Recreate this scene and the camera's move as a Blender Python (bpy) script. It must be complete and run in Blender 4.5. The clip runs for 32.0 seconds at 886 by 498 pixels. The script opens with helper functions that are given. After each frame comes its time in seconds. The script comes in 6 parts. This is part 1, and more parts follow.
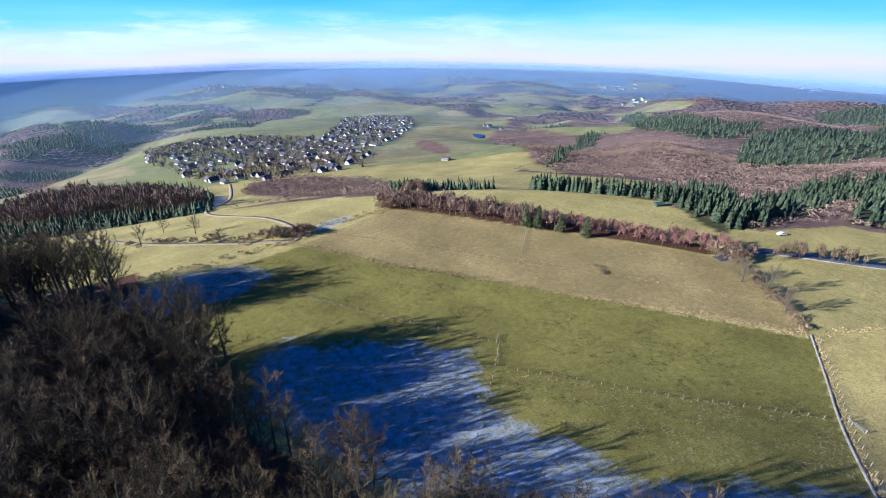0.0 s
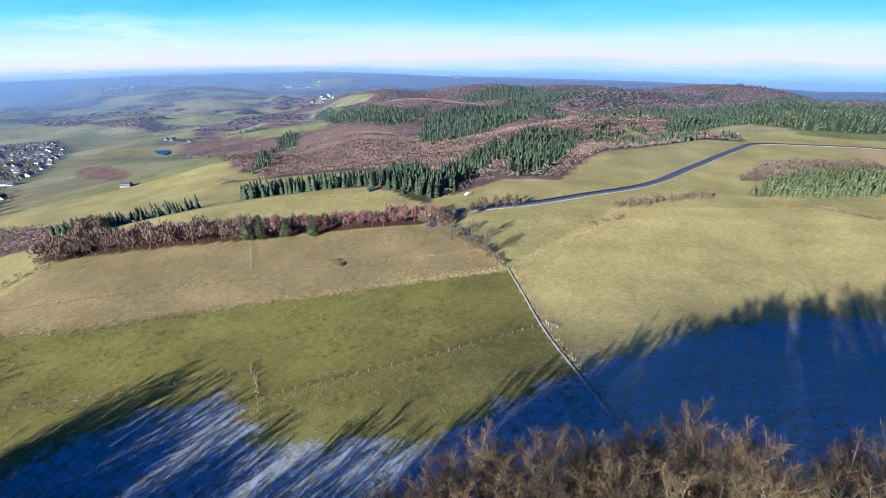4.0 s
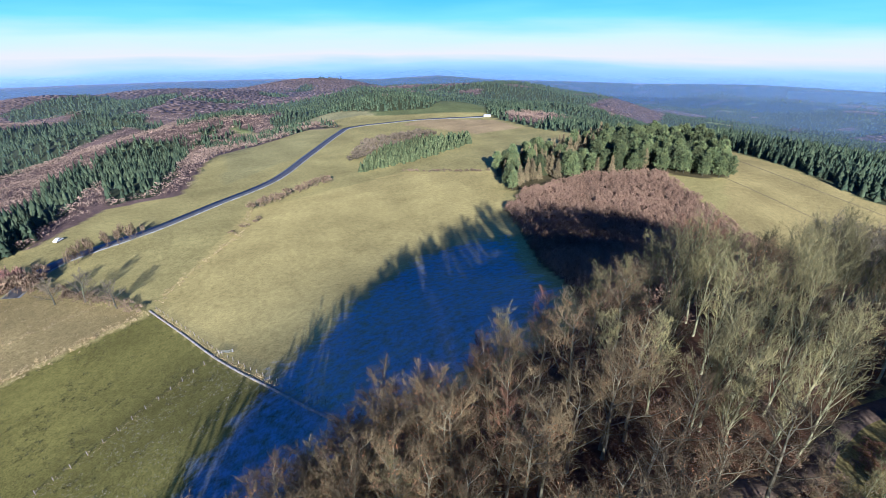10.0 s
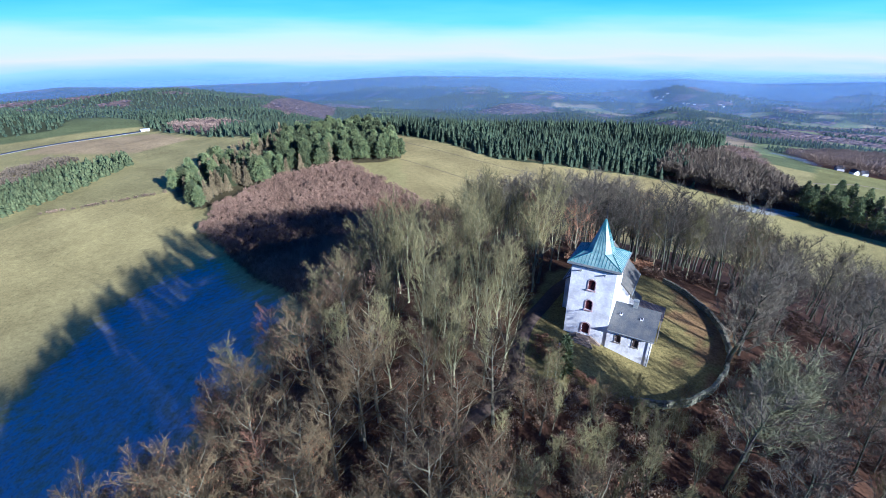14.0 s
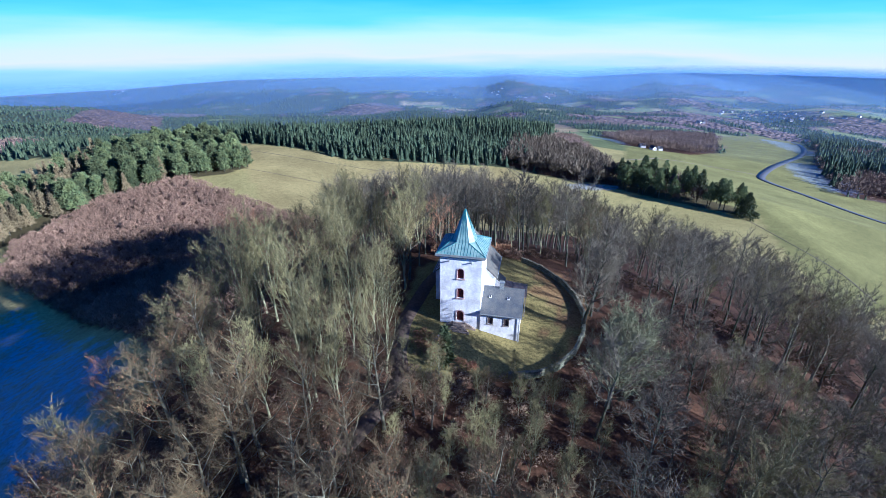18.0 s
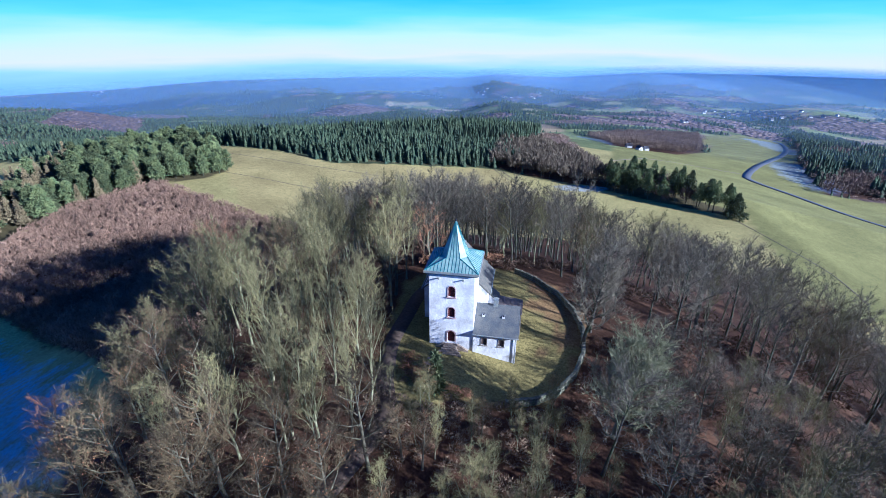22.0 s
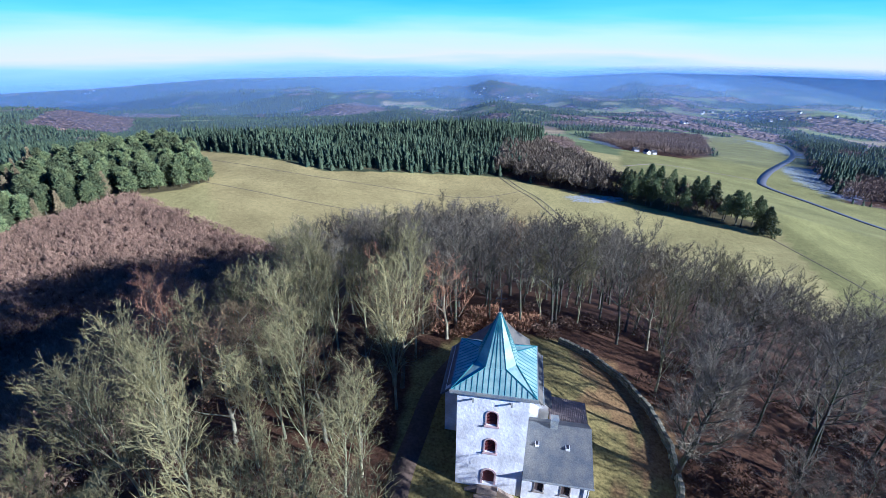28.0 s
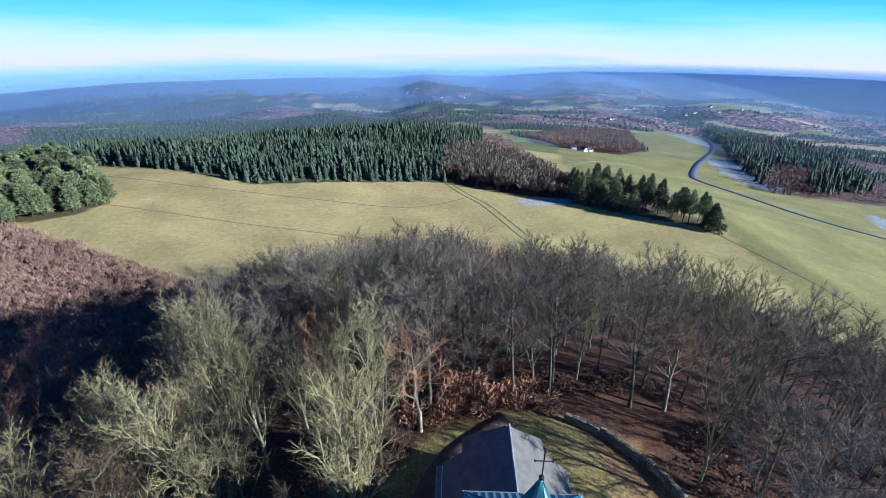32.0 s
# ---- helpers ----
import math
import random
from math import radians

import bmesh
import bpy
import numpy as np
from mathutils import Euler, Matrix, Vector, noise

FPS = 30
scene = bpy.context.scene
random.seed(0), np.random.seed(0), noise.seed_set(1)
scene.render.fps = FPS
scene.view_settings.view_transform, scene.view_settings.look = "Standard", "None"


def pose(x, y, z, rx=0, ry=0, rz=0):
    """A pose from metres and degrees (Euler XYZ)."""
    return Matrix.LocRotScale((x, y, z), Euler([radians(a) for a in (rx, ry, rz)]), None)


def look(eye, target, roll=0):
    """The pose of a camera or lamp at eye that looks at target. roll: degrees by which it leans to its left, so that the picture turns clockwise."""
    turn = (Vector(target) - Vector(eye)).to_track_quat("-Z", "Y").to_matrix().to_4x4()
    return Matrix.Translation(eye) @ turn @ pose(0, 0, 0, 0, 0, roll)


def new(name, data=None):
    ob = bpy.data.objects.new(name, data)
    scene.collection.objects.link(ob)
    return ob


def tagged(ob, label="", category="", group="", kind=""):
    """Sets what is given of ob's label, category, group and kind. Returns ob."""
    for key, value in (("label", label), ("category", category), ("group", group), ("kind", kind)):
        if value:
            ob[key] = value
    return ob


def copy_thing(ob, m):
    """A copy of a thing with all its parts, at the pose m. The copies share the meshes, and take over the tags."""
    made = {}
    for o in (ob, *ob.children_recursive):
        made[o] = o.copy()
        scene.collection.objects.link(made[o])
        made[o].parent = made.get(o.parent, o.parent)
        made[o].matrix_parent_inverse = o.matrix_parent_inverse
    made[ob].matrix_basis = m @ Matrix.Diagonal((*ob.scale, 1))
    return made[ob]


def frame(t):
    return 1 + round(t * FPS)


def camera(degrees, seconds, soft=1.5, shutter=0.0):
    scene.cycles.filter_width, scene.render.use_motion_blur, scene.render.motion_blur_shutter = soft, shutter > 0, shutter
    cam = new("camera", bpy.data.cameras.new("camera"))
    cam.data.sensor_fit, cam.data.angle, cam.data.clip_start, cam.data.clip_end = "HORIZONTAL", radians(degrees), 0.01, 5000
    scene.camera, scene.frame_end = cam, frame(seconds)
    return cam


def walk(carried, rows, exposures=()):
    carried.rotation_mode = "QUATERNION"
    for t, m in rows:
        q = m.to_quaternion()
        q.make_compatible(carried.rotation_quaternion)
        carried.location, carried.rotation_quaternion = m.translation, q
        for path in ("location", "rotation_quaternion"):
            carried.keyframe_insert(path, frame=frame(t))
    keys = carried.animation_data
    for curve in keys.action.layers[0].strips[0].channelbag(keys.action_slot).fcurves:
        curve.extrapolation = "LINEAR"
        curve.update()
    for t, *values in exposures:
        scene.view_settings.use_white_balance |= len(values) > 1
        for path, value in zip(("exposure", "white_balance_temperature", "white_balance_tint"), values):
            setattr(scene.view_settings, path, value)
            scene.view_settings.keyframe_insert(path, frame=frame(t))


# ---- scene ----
cam = camera(87.47, 32.0, soft=0.5)
WALK = [
    (0.0, pose(10.08, -65.65, 45.80, 64.89, 0, 143.24) @ pose(0, 0, 0, 0, 0, 0.18)),
    (0.5, pose(9.58, -66.12, 45.66, 64.92, 0, 139.56) @ pose(0, 0, 0, 0, 0, 0.01)),
    (1.0, pose(9.10, -66.51, 45.50, 64.89, 0, 134.01) @ pose(0, 0, 0, 0, 0, -0.14)),
    (1.5, pose(8.67, -66.79, 45.30, 64.84, 0, 128.85) @ pose(0, 0, 0, 0, 0, -0.17)),
    (2.0, pose(8.30, -67.00, 45.07, 64.88, 0, 123.59) @ pose(0, 0, 0, 0, 0, -0.15)),
    (2.5, pose(7.99, -67.16, 44.84, 64.89, 0, 119.26) @ pose(0, 0, 0, 0, 0, -0.18)),
    (3.0, pose(7.74, -67.28, 44.60, 64.84, 0, 115.24) @ pose(0, 0, 0, 0, 0, -0.35)),
    (3.5, pose(7.53, -67.38, 44.36, 64.85, 0, 111.49) @ pose(0, 0, 0, 0, 0, -0.45)),
    (5.5, pose(6.97, -68.41, 44.59, 64.69, 0, 96.45) @ pose(0, 0, 0, 0, 0, -0.20)),
    (6.0, pose(6.80, -68.53, 44.34, 64.73, 0, 92.75) @ pose(0, 0, 0, 0, 0, -0.24)),
    (6.5, pose(6.68, -68.63, 44.10, 64.75, 0, 88.99) @ pose(0, 0, 0, 0, 0, -0.26)),
    (7.0, pose(6.57, -68.64, 43.90, 64.76, 0, 85.25) @ pose(0, 0, 0, 0, 0, -0.24)),
    (7.5, pose(6.40, -68.52, 43.74, 64.78, 0, 81.50) @ pose(0, 0, 0, 0, 0, -0.25)),
    (8.0, pose(6.14, -68.26, 43.65, 64.79, 0, 77.55) @ pose(0, 0, 0, 0, 0, -0.31)),
    (8.5, pose(5.85, -67.89, 43.66, 64.73, 0, 73.93) @ pose(0, 0, 0, 0, 0, -0.18)),
    (9.0, pose(5.60, -67.46, 43.81, 64.66, 0, 70.02) @ pose(0, 0, 0, 0, 0, -0.09)),
    (9.5, pose(5.44, -67.01, 44.14, 64.60, 0, 66.33) @ pose(0, 0, 0, 0, 0, -0.17)),
    (10.0, pose(5.37, -66.60, 44.61, 64.49, 0, 62.43) @ pose(0, 0, 0, 0, 0, 0.03)),
    (10.5, pose(5.36, -66.28, 45.03, 64.46, 0, 57.46) @ pose(0, 0, 0, 0, 0, 0.44)),
    (11.0, pose(5.34, -66.04, 45.23, 64.47, 0, 52.09) @ pose(0, 0, 0, 0, 0, 0.23)),
    (11.5, pose(5.29, -65.82, 45.18, 64.45, 0, 46.44) @ pose(0, 0, 0, 0, 0, 0.13)),
    (12.0, pose(5.21, -65.51, 45.00, 64.46, 0, 40.82) @ pose(0, 0, 0, 0, 0, 0.17)),
    (12.5, pose(5.15, -65.14, 44.81, 64.47, 0, 36.00) @ pose(0, 0, 0, 0, 0, 0.03)),
    (13.0, pose(5.14, -64.79, 44.65, 64.44, 0, 32.31) @ pose(0, 0, 0, 0, 0, 0.03)),
    (13.5, pose(5.16, -64.54, 44.53, 64.46, 0, 28.57) @ pose(0, 0, 0, 0, 0, -0.00)),
    (14.0, pose(5.17, -64.38, 44.45, 64.50, 0, 24.90) @ pose(0, 0, 0, 0, 0, 0.03)),
    (14.5, pose(5.17, -64.31, 44.41, 64.53, 0, 21.26) @ pose(0, 0, 0, 0, 0, 0.00)),
    (15.0, pose(5.13, -64.28, 44.41, 64.53, 0, 17.42) @ pose(0, 0, 0, 0, 0, 0.02)),
    (15.5, pose(5.04, -64.29, 44.44, 64.52, 0, 14.44) @ pose(0, 0, 0, 0, 0, 0.07)),
    (17.5, pose(4.99, -63.59, 44.15, 64.53, 0, 8.53) @ pose(0, 0, 0, 0, 0, 0.02)),
    (18.0, pose(4.94, -63.46, 44.12, 64.53, 0, 6.93) @ pose(0, 0, 0, 0, 0, 0.05)),
    (18.5, pose(4.88, -63.32, 44.09, 64.56, 0, 6.35) @ pose(0, 0, 0, 0, 0, 0.06)),
    (19.0, pose(4.81, -63.13, 44.04, 64.54, 0, 6.05) @ pose(0, 0, 0, 0, 0, 0.05)),
    (19.5, pose(4.73, -62.80, 43.99, 64.58, 0, 5.73) @ pose(0, 0, 0, 0, 0, 0.05)),
    (20.0, pose(4.63, -62.24, 43.94, 64.56, 0, 5.58) @ pose(0, 0, 0, 0, 0, 0.03)),
    (20.5, pose(4.51, -61.39, 43.90, 64.57, 0, 5.46) @ pose(0, 0, 0, 0, 0, 0.08)),
    (21.0, pose(4.37, -60.27, 43.85, 64.57, 0, 5.37) @ pose(0, 0, 0, 0, 0, 0.12)),
    (21.5, pose(4.20, -58.88, 43.77, 64.57, 0, 5.24) @ pose(0, 0, 0, 0, 0, 0.15)),
    (22.0, pose(3.99, -57.27, 43.64, 64.56, 0, 5.22) @ pose(0, 0, 0, 0, 0, 0.14)),
    (22.5, pose(3.71, -55.54, 43.48, 64.63, 0, 5.17) @ pose(0, 0, 0, 0, 0, 0.07)),
    (23.0, pose(3.36, -53.78, 43.34, 64.61, 0, 5.16) @ pose(0, 0, 0, 0, 0, 0.07)),
    (23.5, pose(2.92, -52.01, 43.25, 64.60, 0, 5.17) @ pose(0, 0, 0, 0, 0, 0.18)),
    (24.0, pose(2.43, -50.21, 43.21, 64.57, 0, 5.10) @ pose(0, 0, 0, 0, 0, 0.28)),
    (24.5, pose(1.90, -48.38, 43.21, 64.55, 0, 5.05) @ pose(0, 0, 0, 0, 0, 0.44)),
    (25.0, pose(1.36, -46.53, 43.22, 64.48, 0, 5.02) @ pose(0, 0, 0, 0, 0, 0.48)),
    (25.5, pose(0.81, -44.66, 43.24, 64.48, 0, 4.96) @ pose(0, 0, 0, 0, 0, 0.54)),
    (27.5, pose(-1.39, -34.92, 42.36, 64.51, 0, 4.74) @ pose(0, 0, 0, 0, 0, 0.36)),
    (28.0, pose(-2.05, -32.28, 42.22, 64.49, 0, 4.65) @ pose(0, 0, 0, 0, 0, 0.40)),
    (28.5, pose(-2.71, -29.67, 42.04, 64.50, 0, 4.52) @ pose(0, 0, 0, 0, 0, 0.40)),
    (29.0, pose(-3.35, -27.15, 41.76, 64.48, 0, 4.25) @ pose(0, 0, 0, 0, 0, 0.42)),
    (29.5, pose(-3.92, -24.76, 41.35, 64.54, 0, 3.31) @ pose(0, 0, 0, 0, 0, 0.49)),
    (30.0, pose(-4.43, -22.51, 40.89, 64.61, 0, 0.89) @ pose(0, 0, 0, 0, 0, 0.43)),
    (30.5, pose(-4.88, -20.33, 40.51, 64.64, 0, -1.43) @ pose(0, 0, 0, 0, 0, 0.50)),
    (31.0, pose(-5.26, -18.05, 40.32, 64.67, 0, -2.60) @ pose(0, 0, 0, 0, 0, 0.51)),
    (31.5, pose(-5.60, -15.62, 40.32, 64.64, 0, -3.05) @ pose(0, 0, 0, 0, 0, 0.52)),
    (32.0, pose(-5.92, -13.09, 40.42, 64.59, 0, -3.34) @ pose(0, 0, 0, 0, 0, 0.47)),
]
walk(cam, WALK, [(0.0, 1.5, 3950, 21), (8.0, 1.5, 4000, 21), (13.0, 1.5, 3670, 22), (25.0, 1.5, 3570, 22), (32.0, 1.5, 3730, 22)])

# ---- light ----
SUN_AZ, SUN_EL = 111.0, 18.8          # degrees, clockwise from +y, and above the horizontal
world = bpy.data.worlds.new("sky")
scene.world = world
world.use_nodes = True
wn = world.node_tree.nodes
sky = wn.new("ShaderNodeTexSky")
sky.sky_type, sky.sun_disc = "NISHITA", False
sky.sun_elevation, sky.sun_rotation = radians(SUN_EL), radians(SUN_AZ)
sky.altitude, sky.dust_density, sky.ozone_density = 600, 0.1, 8.0
wn["Background"].inputs["Strength"].default_value = 0.032
world.node_tree.links.new(sky.outputs["Color"], wn["Background"].inputs["Color"])
sun_data = bpy.data.lights.new("sun", "SUN")
sun_data.energy, sun_data.angle, sun_data.color = 5.6, radians(0.53), (1.0, 0.71, 0.36)
sun = new("sun", sun_data)
TO_SUN = Vector((math.sin(radians(SUN_AZ)) * math.cos(radians(SUN_EL)), math.cos(radians(SUN_AZ)) * math.cos(radians(SUN_EL)), math.sin(radians(SUN_EL))))
sun.matrix_world = look(TO_SUN * 300, (0, 0, 0))


# ---- ground level ----
# Level of the far hills on the horizon, by bearing.
RIM = ([-190, -180, -165, -140, -122, -108, -95, -80, -70, -63, -56, -40, -30, -10, -3, 1, 8, 17, 26, 40],
       [-322, -302, -278, -282, -300, -362, -384, -397, -417, -384, -424, -427, -392, -394, -400, -368, -384, -320, -304, -286])


def height(x, y):
    """Ground level: a wooded knoll on a ridge, valleys east and west of it, falling away to the far plain."""
    x, y = np.asarray(x, float), np.asarray(y, float)
    r, d = np.hypot(x - 1, y - 2), np.hypot(x, y)
    z = -46 - 6 * np.tanh((x + 20) / 150) + 12 * np.exp(-((x + 160) ** 2 + (y - 190) ** 2) / 120 ** 2)
    z = z + 46.7 * np.exp(-(np.maximum(r - 14, 0) / 85) ** 2)
    z = z - 0.105 * (np.sqrt(np.maximum(d - 500, 0) ** 2 + 150 ** 2) - 150)
    z = z - 80 * (1 - np.exp(-np.maximum(0, 0.25 * x + 0.95 * y - 265) / 500))
    z = z - 62 * (1 - np.exp(-(np.maximum(0, -y - 230) / 260) ** 2))
    z = z - 60 * (1 - np.exp(-np.maximum(0, x - 160) / 300)) * np.exp(-(np.maximum(0, y - 150) / 300) ** 2)
    z = z - 1.7 * (0.5 + 0.5 * np.tanh((x - 0.4 * y - 6) / 4.4)) * np.exp(-np.minimum(r / 34, 4) ** 4)
    z = z - 45 * (1 - np.exp(-np.maximum(0, -0.2 * x + 0.98 * y - 315) / 200)) * (0.5 - 0.5 * np.tanh((x + 40) / 80))
    z = z - 45 * (1 - np.exp(-np.maximum(0, -0.75 * x - 0.66 * y - 310) / 180)) * np.exp(-(np.maximum(0, -y - 250) / 200) ** 2)
    far = np.clip((d - 650) / 1200, 0, 1)
    z = z + far * (24 * np.sin(x / 310 + 1.3 * np.sin(y / 520)) * np.cos(y / 270 + 0.7) + 10 * np.sin(x / 140 + y / 190))
    az = np.degrees(np.arctan2(x - 5, y + 65))
    # unseen wooded rise added east of the slope to shade the wood below it
    z = z + 30 * np.exp(-((x - 112) / 42) ** 2 - ((y + 200) / 85) ** 2)
    # swell under the spruce forest, and the wooded gorge beside the village plateau
    z = z + 23 * np.exp(-((x + 90) / 170) ** 2 - ((y - 480) / 135) ** 2)
    u, v = (x - 95) * -0.30 + (y + 1080) * -0.954, (x - 95) * 0.954 + (y + 1080) * -0.30
    z = z - 48 * np.exp(-(v / 125) ** 2) * np.clip((u + 350) / 400, 0, 1) * np.clip((1500 - u) / 700, 0, 1)
    # small spurs and side valleys of the western woods
    roll = np.clip((d - 430) / 250, 0, 1) * np.interp(az, [-150, -128, -62, -40], [0, 1, 1, 0])
    z = z + roll * (17 * np.sin(x / 62 + 1.6 * np.sin(y / 95 + 0.5)) * np.cos(y / 71 + 1.1 * np.sin(x / 120)) + 5 * np.sin(x / 29 + y / 43))
    # wooded ridge that closes the view in the west
    side = np.interp(az, [-128, -108, -52, -34], [0, 1, 1, 0])
    side = side * side * (3 - 2 * side) * np.clip((d - 600) / 500, 0, 1)
    crest = 44 - d * np.tan(np.radians(np.interp(d, [600, 1200, 1700, 2250, 2700, 3600], [9.3, 7.7, 6.5, 5.5, 6.6, 7.2])))
    crest = crest + np.clip((d - 560) / 380, 0, 1) * (25 * np.sin(x / 150 + 1.1 * np.sin(y / 230)) * np.cos(y / 150 + 0.4) - 8)
    z = z + (np.maximum(z, crest) - z) * side
    rim = np.interp(np.where(az > 120, az - 360, az), RIM[0], RIM[1])
    k = np.clip((d - 2000) / 2700, 0, 1)
    z = z + (rim - z) * k * k * (3 - 2 * k)
    # single hills in the distance: bearing, distance, rise, half width
    for a, q, h, w in ((1.4, 3700, 36, 260), (-1.5, 3800, 20, 260), (4.5, 3600, 22, 260), (7.6, 3800, 30, 280), (14, 3000, 22, 300), (20, 3400, 34, 360), (28, 3000, 32, 380), (34, 2500, 35, 280), (-8, 3900, 30, 420),
                       (-18, 3500, 35, 420), (-29, 3800, 35, 450), (-63, 3500, 40, 420), (-88, 3300, 40, 500), (-124, 2900, 40, 420), (-138, 3400, 35, 500), (-151, 2700, 40, 420), (-165, 3200, 45, 500)):
        z = z + h * np.exp(-((x - 5 - q * np.sin(np.radians(a))) ** 2 + (y + 65 - q * np.cos(np.radians(a))) ** 2) / w ** 2)
    ripple = np.clip((d - 1500) / 900, 0, 1) * np.clip((4850 - d) / 500, 0, 1)
    return z + ripple * (13 * np.sin(x / 210 + 1.4 * np.sin(y / 330)) * np.cos(y / 170 + 0.9 * np.sin(x / 390)) + 6 * np.sin(x / 75 + 1.2 * np.sin(y / 110)))


def ground_z(x, y):
    return float(height(x, y))


def wave(x, y, size, seed=0.0):
    """Smooth noise between about -1 and 1, with features of that size."""
    x, y = np.asarray(x, float) / size, np.asarray(y, float) / size
    a = np.sin(2.1 * x + 1.7 * np.sin(1.3 * y + seed) + seed * 3.1) * np.cos(2.3 * y + 1.4 * np.sin(1.7 * x - seed) + seed)
    b = np.sin(4.7 * x + 3.9 * y + 2.2 * np.sin(2.6 * x - 1.9 * y + seed))
    return 0.68 * a + 0.32 * b


def inside(poly, x, y):
    x, y = np.asarray(x, float), np.asarray(y, float)
    hit = np.zeros(np.broadcast(x, y).shape, bool)
    for (ax, ay), (bx, by) in zip(poly, poly[1:] + poly[:1]):
        if ay != by:
            hit ^= ((ay > y) != (by > y)) & (x < (bx - ax) * (y - ay) / (by - ay) + ax)
    return hit


# Outlines on the plan, in metres from the tower's front.
KNOLL_WOOD = [(-27, -97), (-36, -78), (-42, -62), (-46, -50), (-46, -30), (-46, -12), (-40, 8), (-36, 26), (-34, 44), (-38, 75), (-40, 104), (-17, 120),
              (33, 138), (70, 140), (104, 128), (126, 98), (140, 40), (150, -40), (160, -140), (190, -330), (120, -335), (60, -292), (10, -290), (8, -252),
              (12, -232), (-4, -189), (1, -172), (-15, -126)]
CLEARING = [(-10, 8), (-10, -12), (-6, -14), (2, -10), (8, -10.5), (15, -7.5), (21, 3), (23, 14), (19, 24), (8, 29), (-4, 25), (-10, 18)]
THICKET = [(-48, -8), (-70, 8), (-89, 20), (-149, 54), (-171, 61), (-186, 84), (-187, 124), (-165, 160), (-140, 150), (-108, 134), (-72, 116), (-42, 104), (-39, 75), (-35, 44), (-37, 26), (-41, 8)]
PINE_WOOD = [(-232, 93), (-193, 78), (-187, 124), (-167, 162), (-148, 173), (-141, 189), (-150, 205), (-188, 240), (-215, 262), (-262, 215)]
SPRUCE_WOOD = [(-215, 275), (-194, 258), (-92, 237), (5, 265), (30, 285), (25, 360), (-90, 400), (-220, 380)]
BROWN_WOOD = [(7, 268), (57, 243), (92, 238), (84, 262), (92, 330), (60, 420), (20, 380)]
PINE_GROUP = [(80, 234), (108, 216), (145, 196), (150, 203), (128, 232), (104, 262), (86, 262)]
NURSERY = [(-276, 18), (-285, 66), (-311, 124), (-338, 137), (-340, 92), (-322, 52)]
BRAMBLE = [(-300, 16), (-340, 40), (-362, 54), (-379, 108), (-358, 118), (-338, 78), (-310, 34)]
BELT_WOOD = [(-111, -290), (-132, -246), (-148, -217), (-172, -177), (-195, -133), (-204, -138), (-180, -184), (-158, -226), (-142, -256), (-122, -300)]
CONIFER_BELT = [(-202, -262), (-240, -186), (-226, -150), (-240, -139), (-262, -142), (-262, -195), (-222, -275)]
VALLEY_WOOD = [(80, -548), (14, -508), (-38, -436), (-48, -450), (-30, -560), (40, -700), (120, -640)]
OPEN_LAND = [(60, -312), (82, -470), (-38, -405), (-130, -320), (-200, -270), (-236, -186), (-222, -148), (-240, -137), (-276, -116), (-283, -82), (-392, -58),
             (-400, -15), (-464, 46), (-504, 115), (-560, 260), (-430, 290), (-330, 220), (-262, 214), (-215, 262), (-195, 256), (-92, 236), (5, 262),
             (60, 243), (95, 330), (110, 760), (150, 500), (290, 560), (470, 990), (668, 1268), (720, 1140), (530, 790), (300, 357), (420, 340), (420, -300)]
TAN_FIELD = [(-56, -264), (-79, -217), (-111, -166), (-155, -94), (-192, -132), (-171, -177), (-146, -219), (-118, -284)]
NORTH_FIELD = [(-154, -91), (-63, -55), (-88, 18), (-149, 53), (-231, 93), (-265, 45), (-240, -51), (-162, -90)]
EAST_FIELD = [(-140, 188), (-110, 136), (-53, 100), (42, 110), (30, 222), (11, 260), (-92, 233), (-194, 254)]
GREEN_FIELD = [(-37, -103), (-63, -55), (-154, -91), (-111, -166), (-56, -264), (-10, -262), (0, -191)]
SOUTH_FIELD = [(96, 250), (150, 196), (130, 100), (420, -100), (420, 340), (300, 357), (530, 790), (720, 1140), (668, 1268), (470, 990), (290, 560), (146, 486)]
RIGHT_WOOD = [(300, 357), (353, 359), (440, 400), (560, 560), (860, 1100), (860, 1340), (640, 980), (480, 690), (400, 560), (350, 470)]
EAST_WOOD = [(150, 502), (226, 497), (283, 562), (330, 680), (456, 990), (284, 950), (190, 820), (165, 640)]
VILLAGE_LOW = [(-50, -1000), (-100, -1050), (-210, -1060), (-315, -900), (-287, -693), (-225, -520), (-171, -545), (-85, -548), (-66, -662), (-41, -852)]
VILLAGE_HIGH = [(-285, -800), (-400, -1036), (-539, -1243), (-860, -1420), (-631, -1039), (-440, -817), (-330, -703), (-270, -590), (-250, -622)]
SPRUCE_BACK = [(-220, 380), (-90, 400), (25, 360), (55, 420), (75, 560), (-40, 610), (-190, 590), (-310, 450), (-216, 276)]
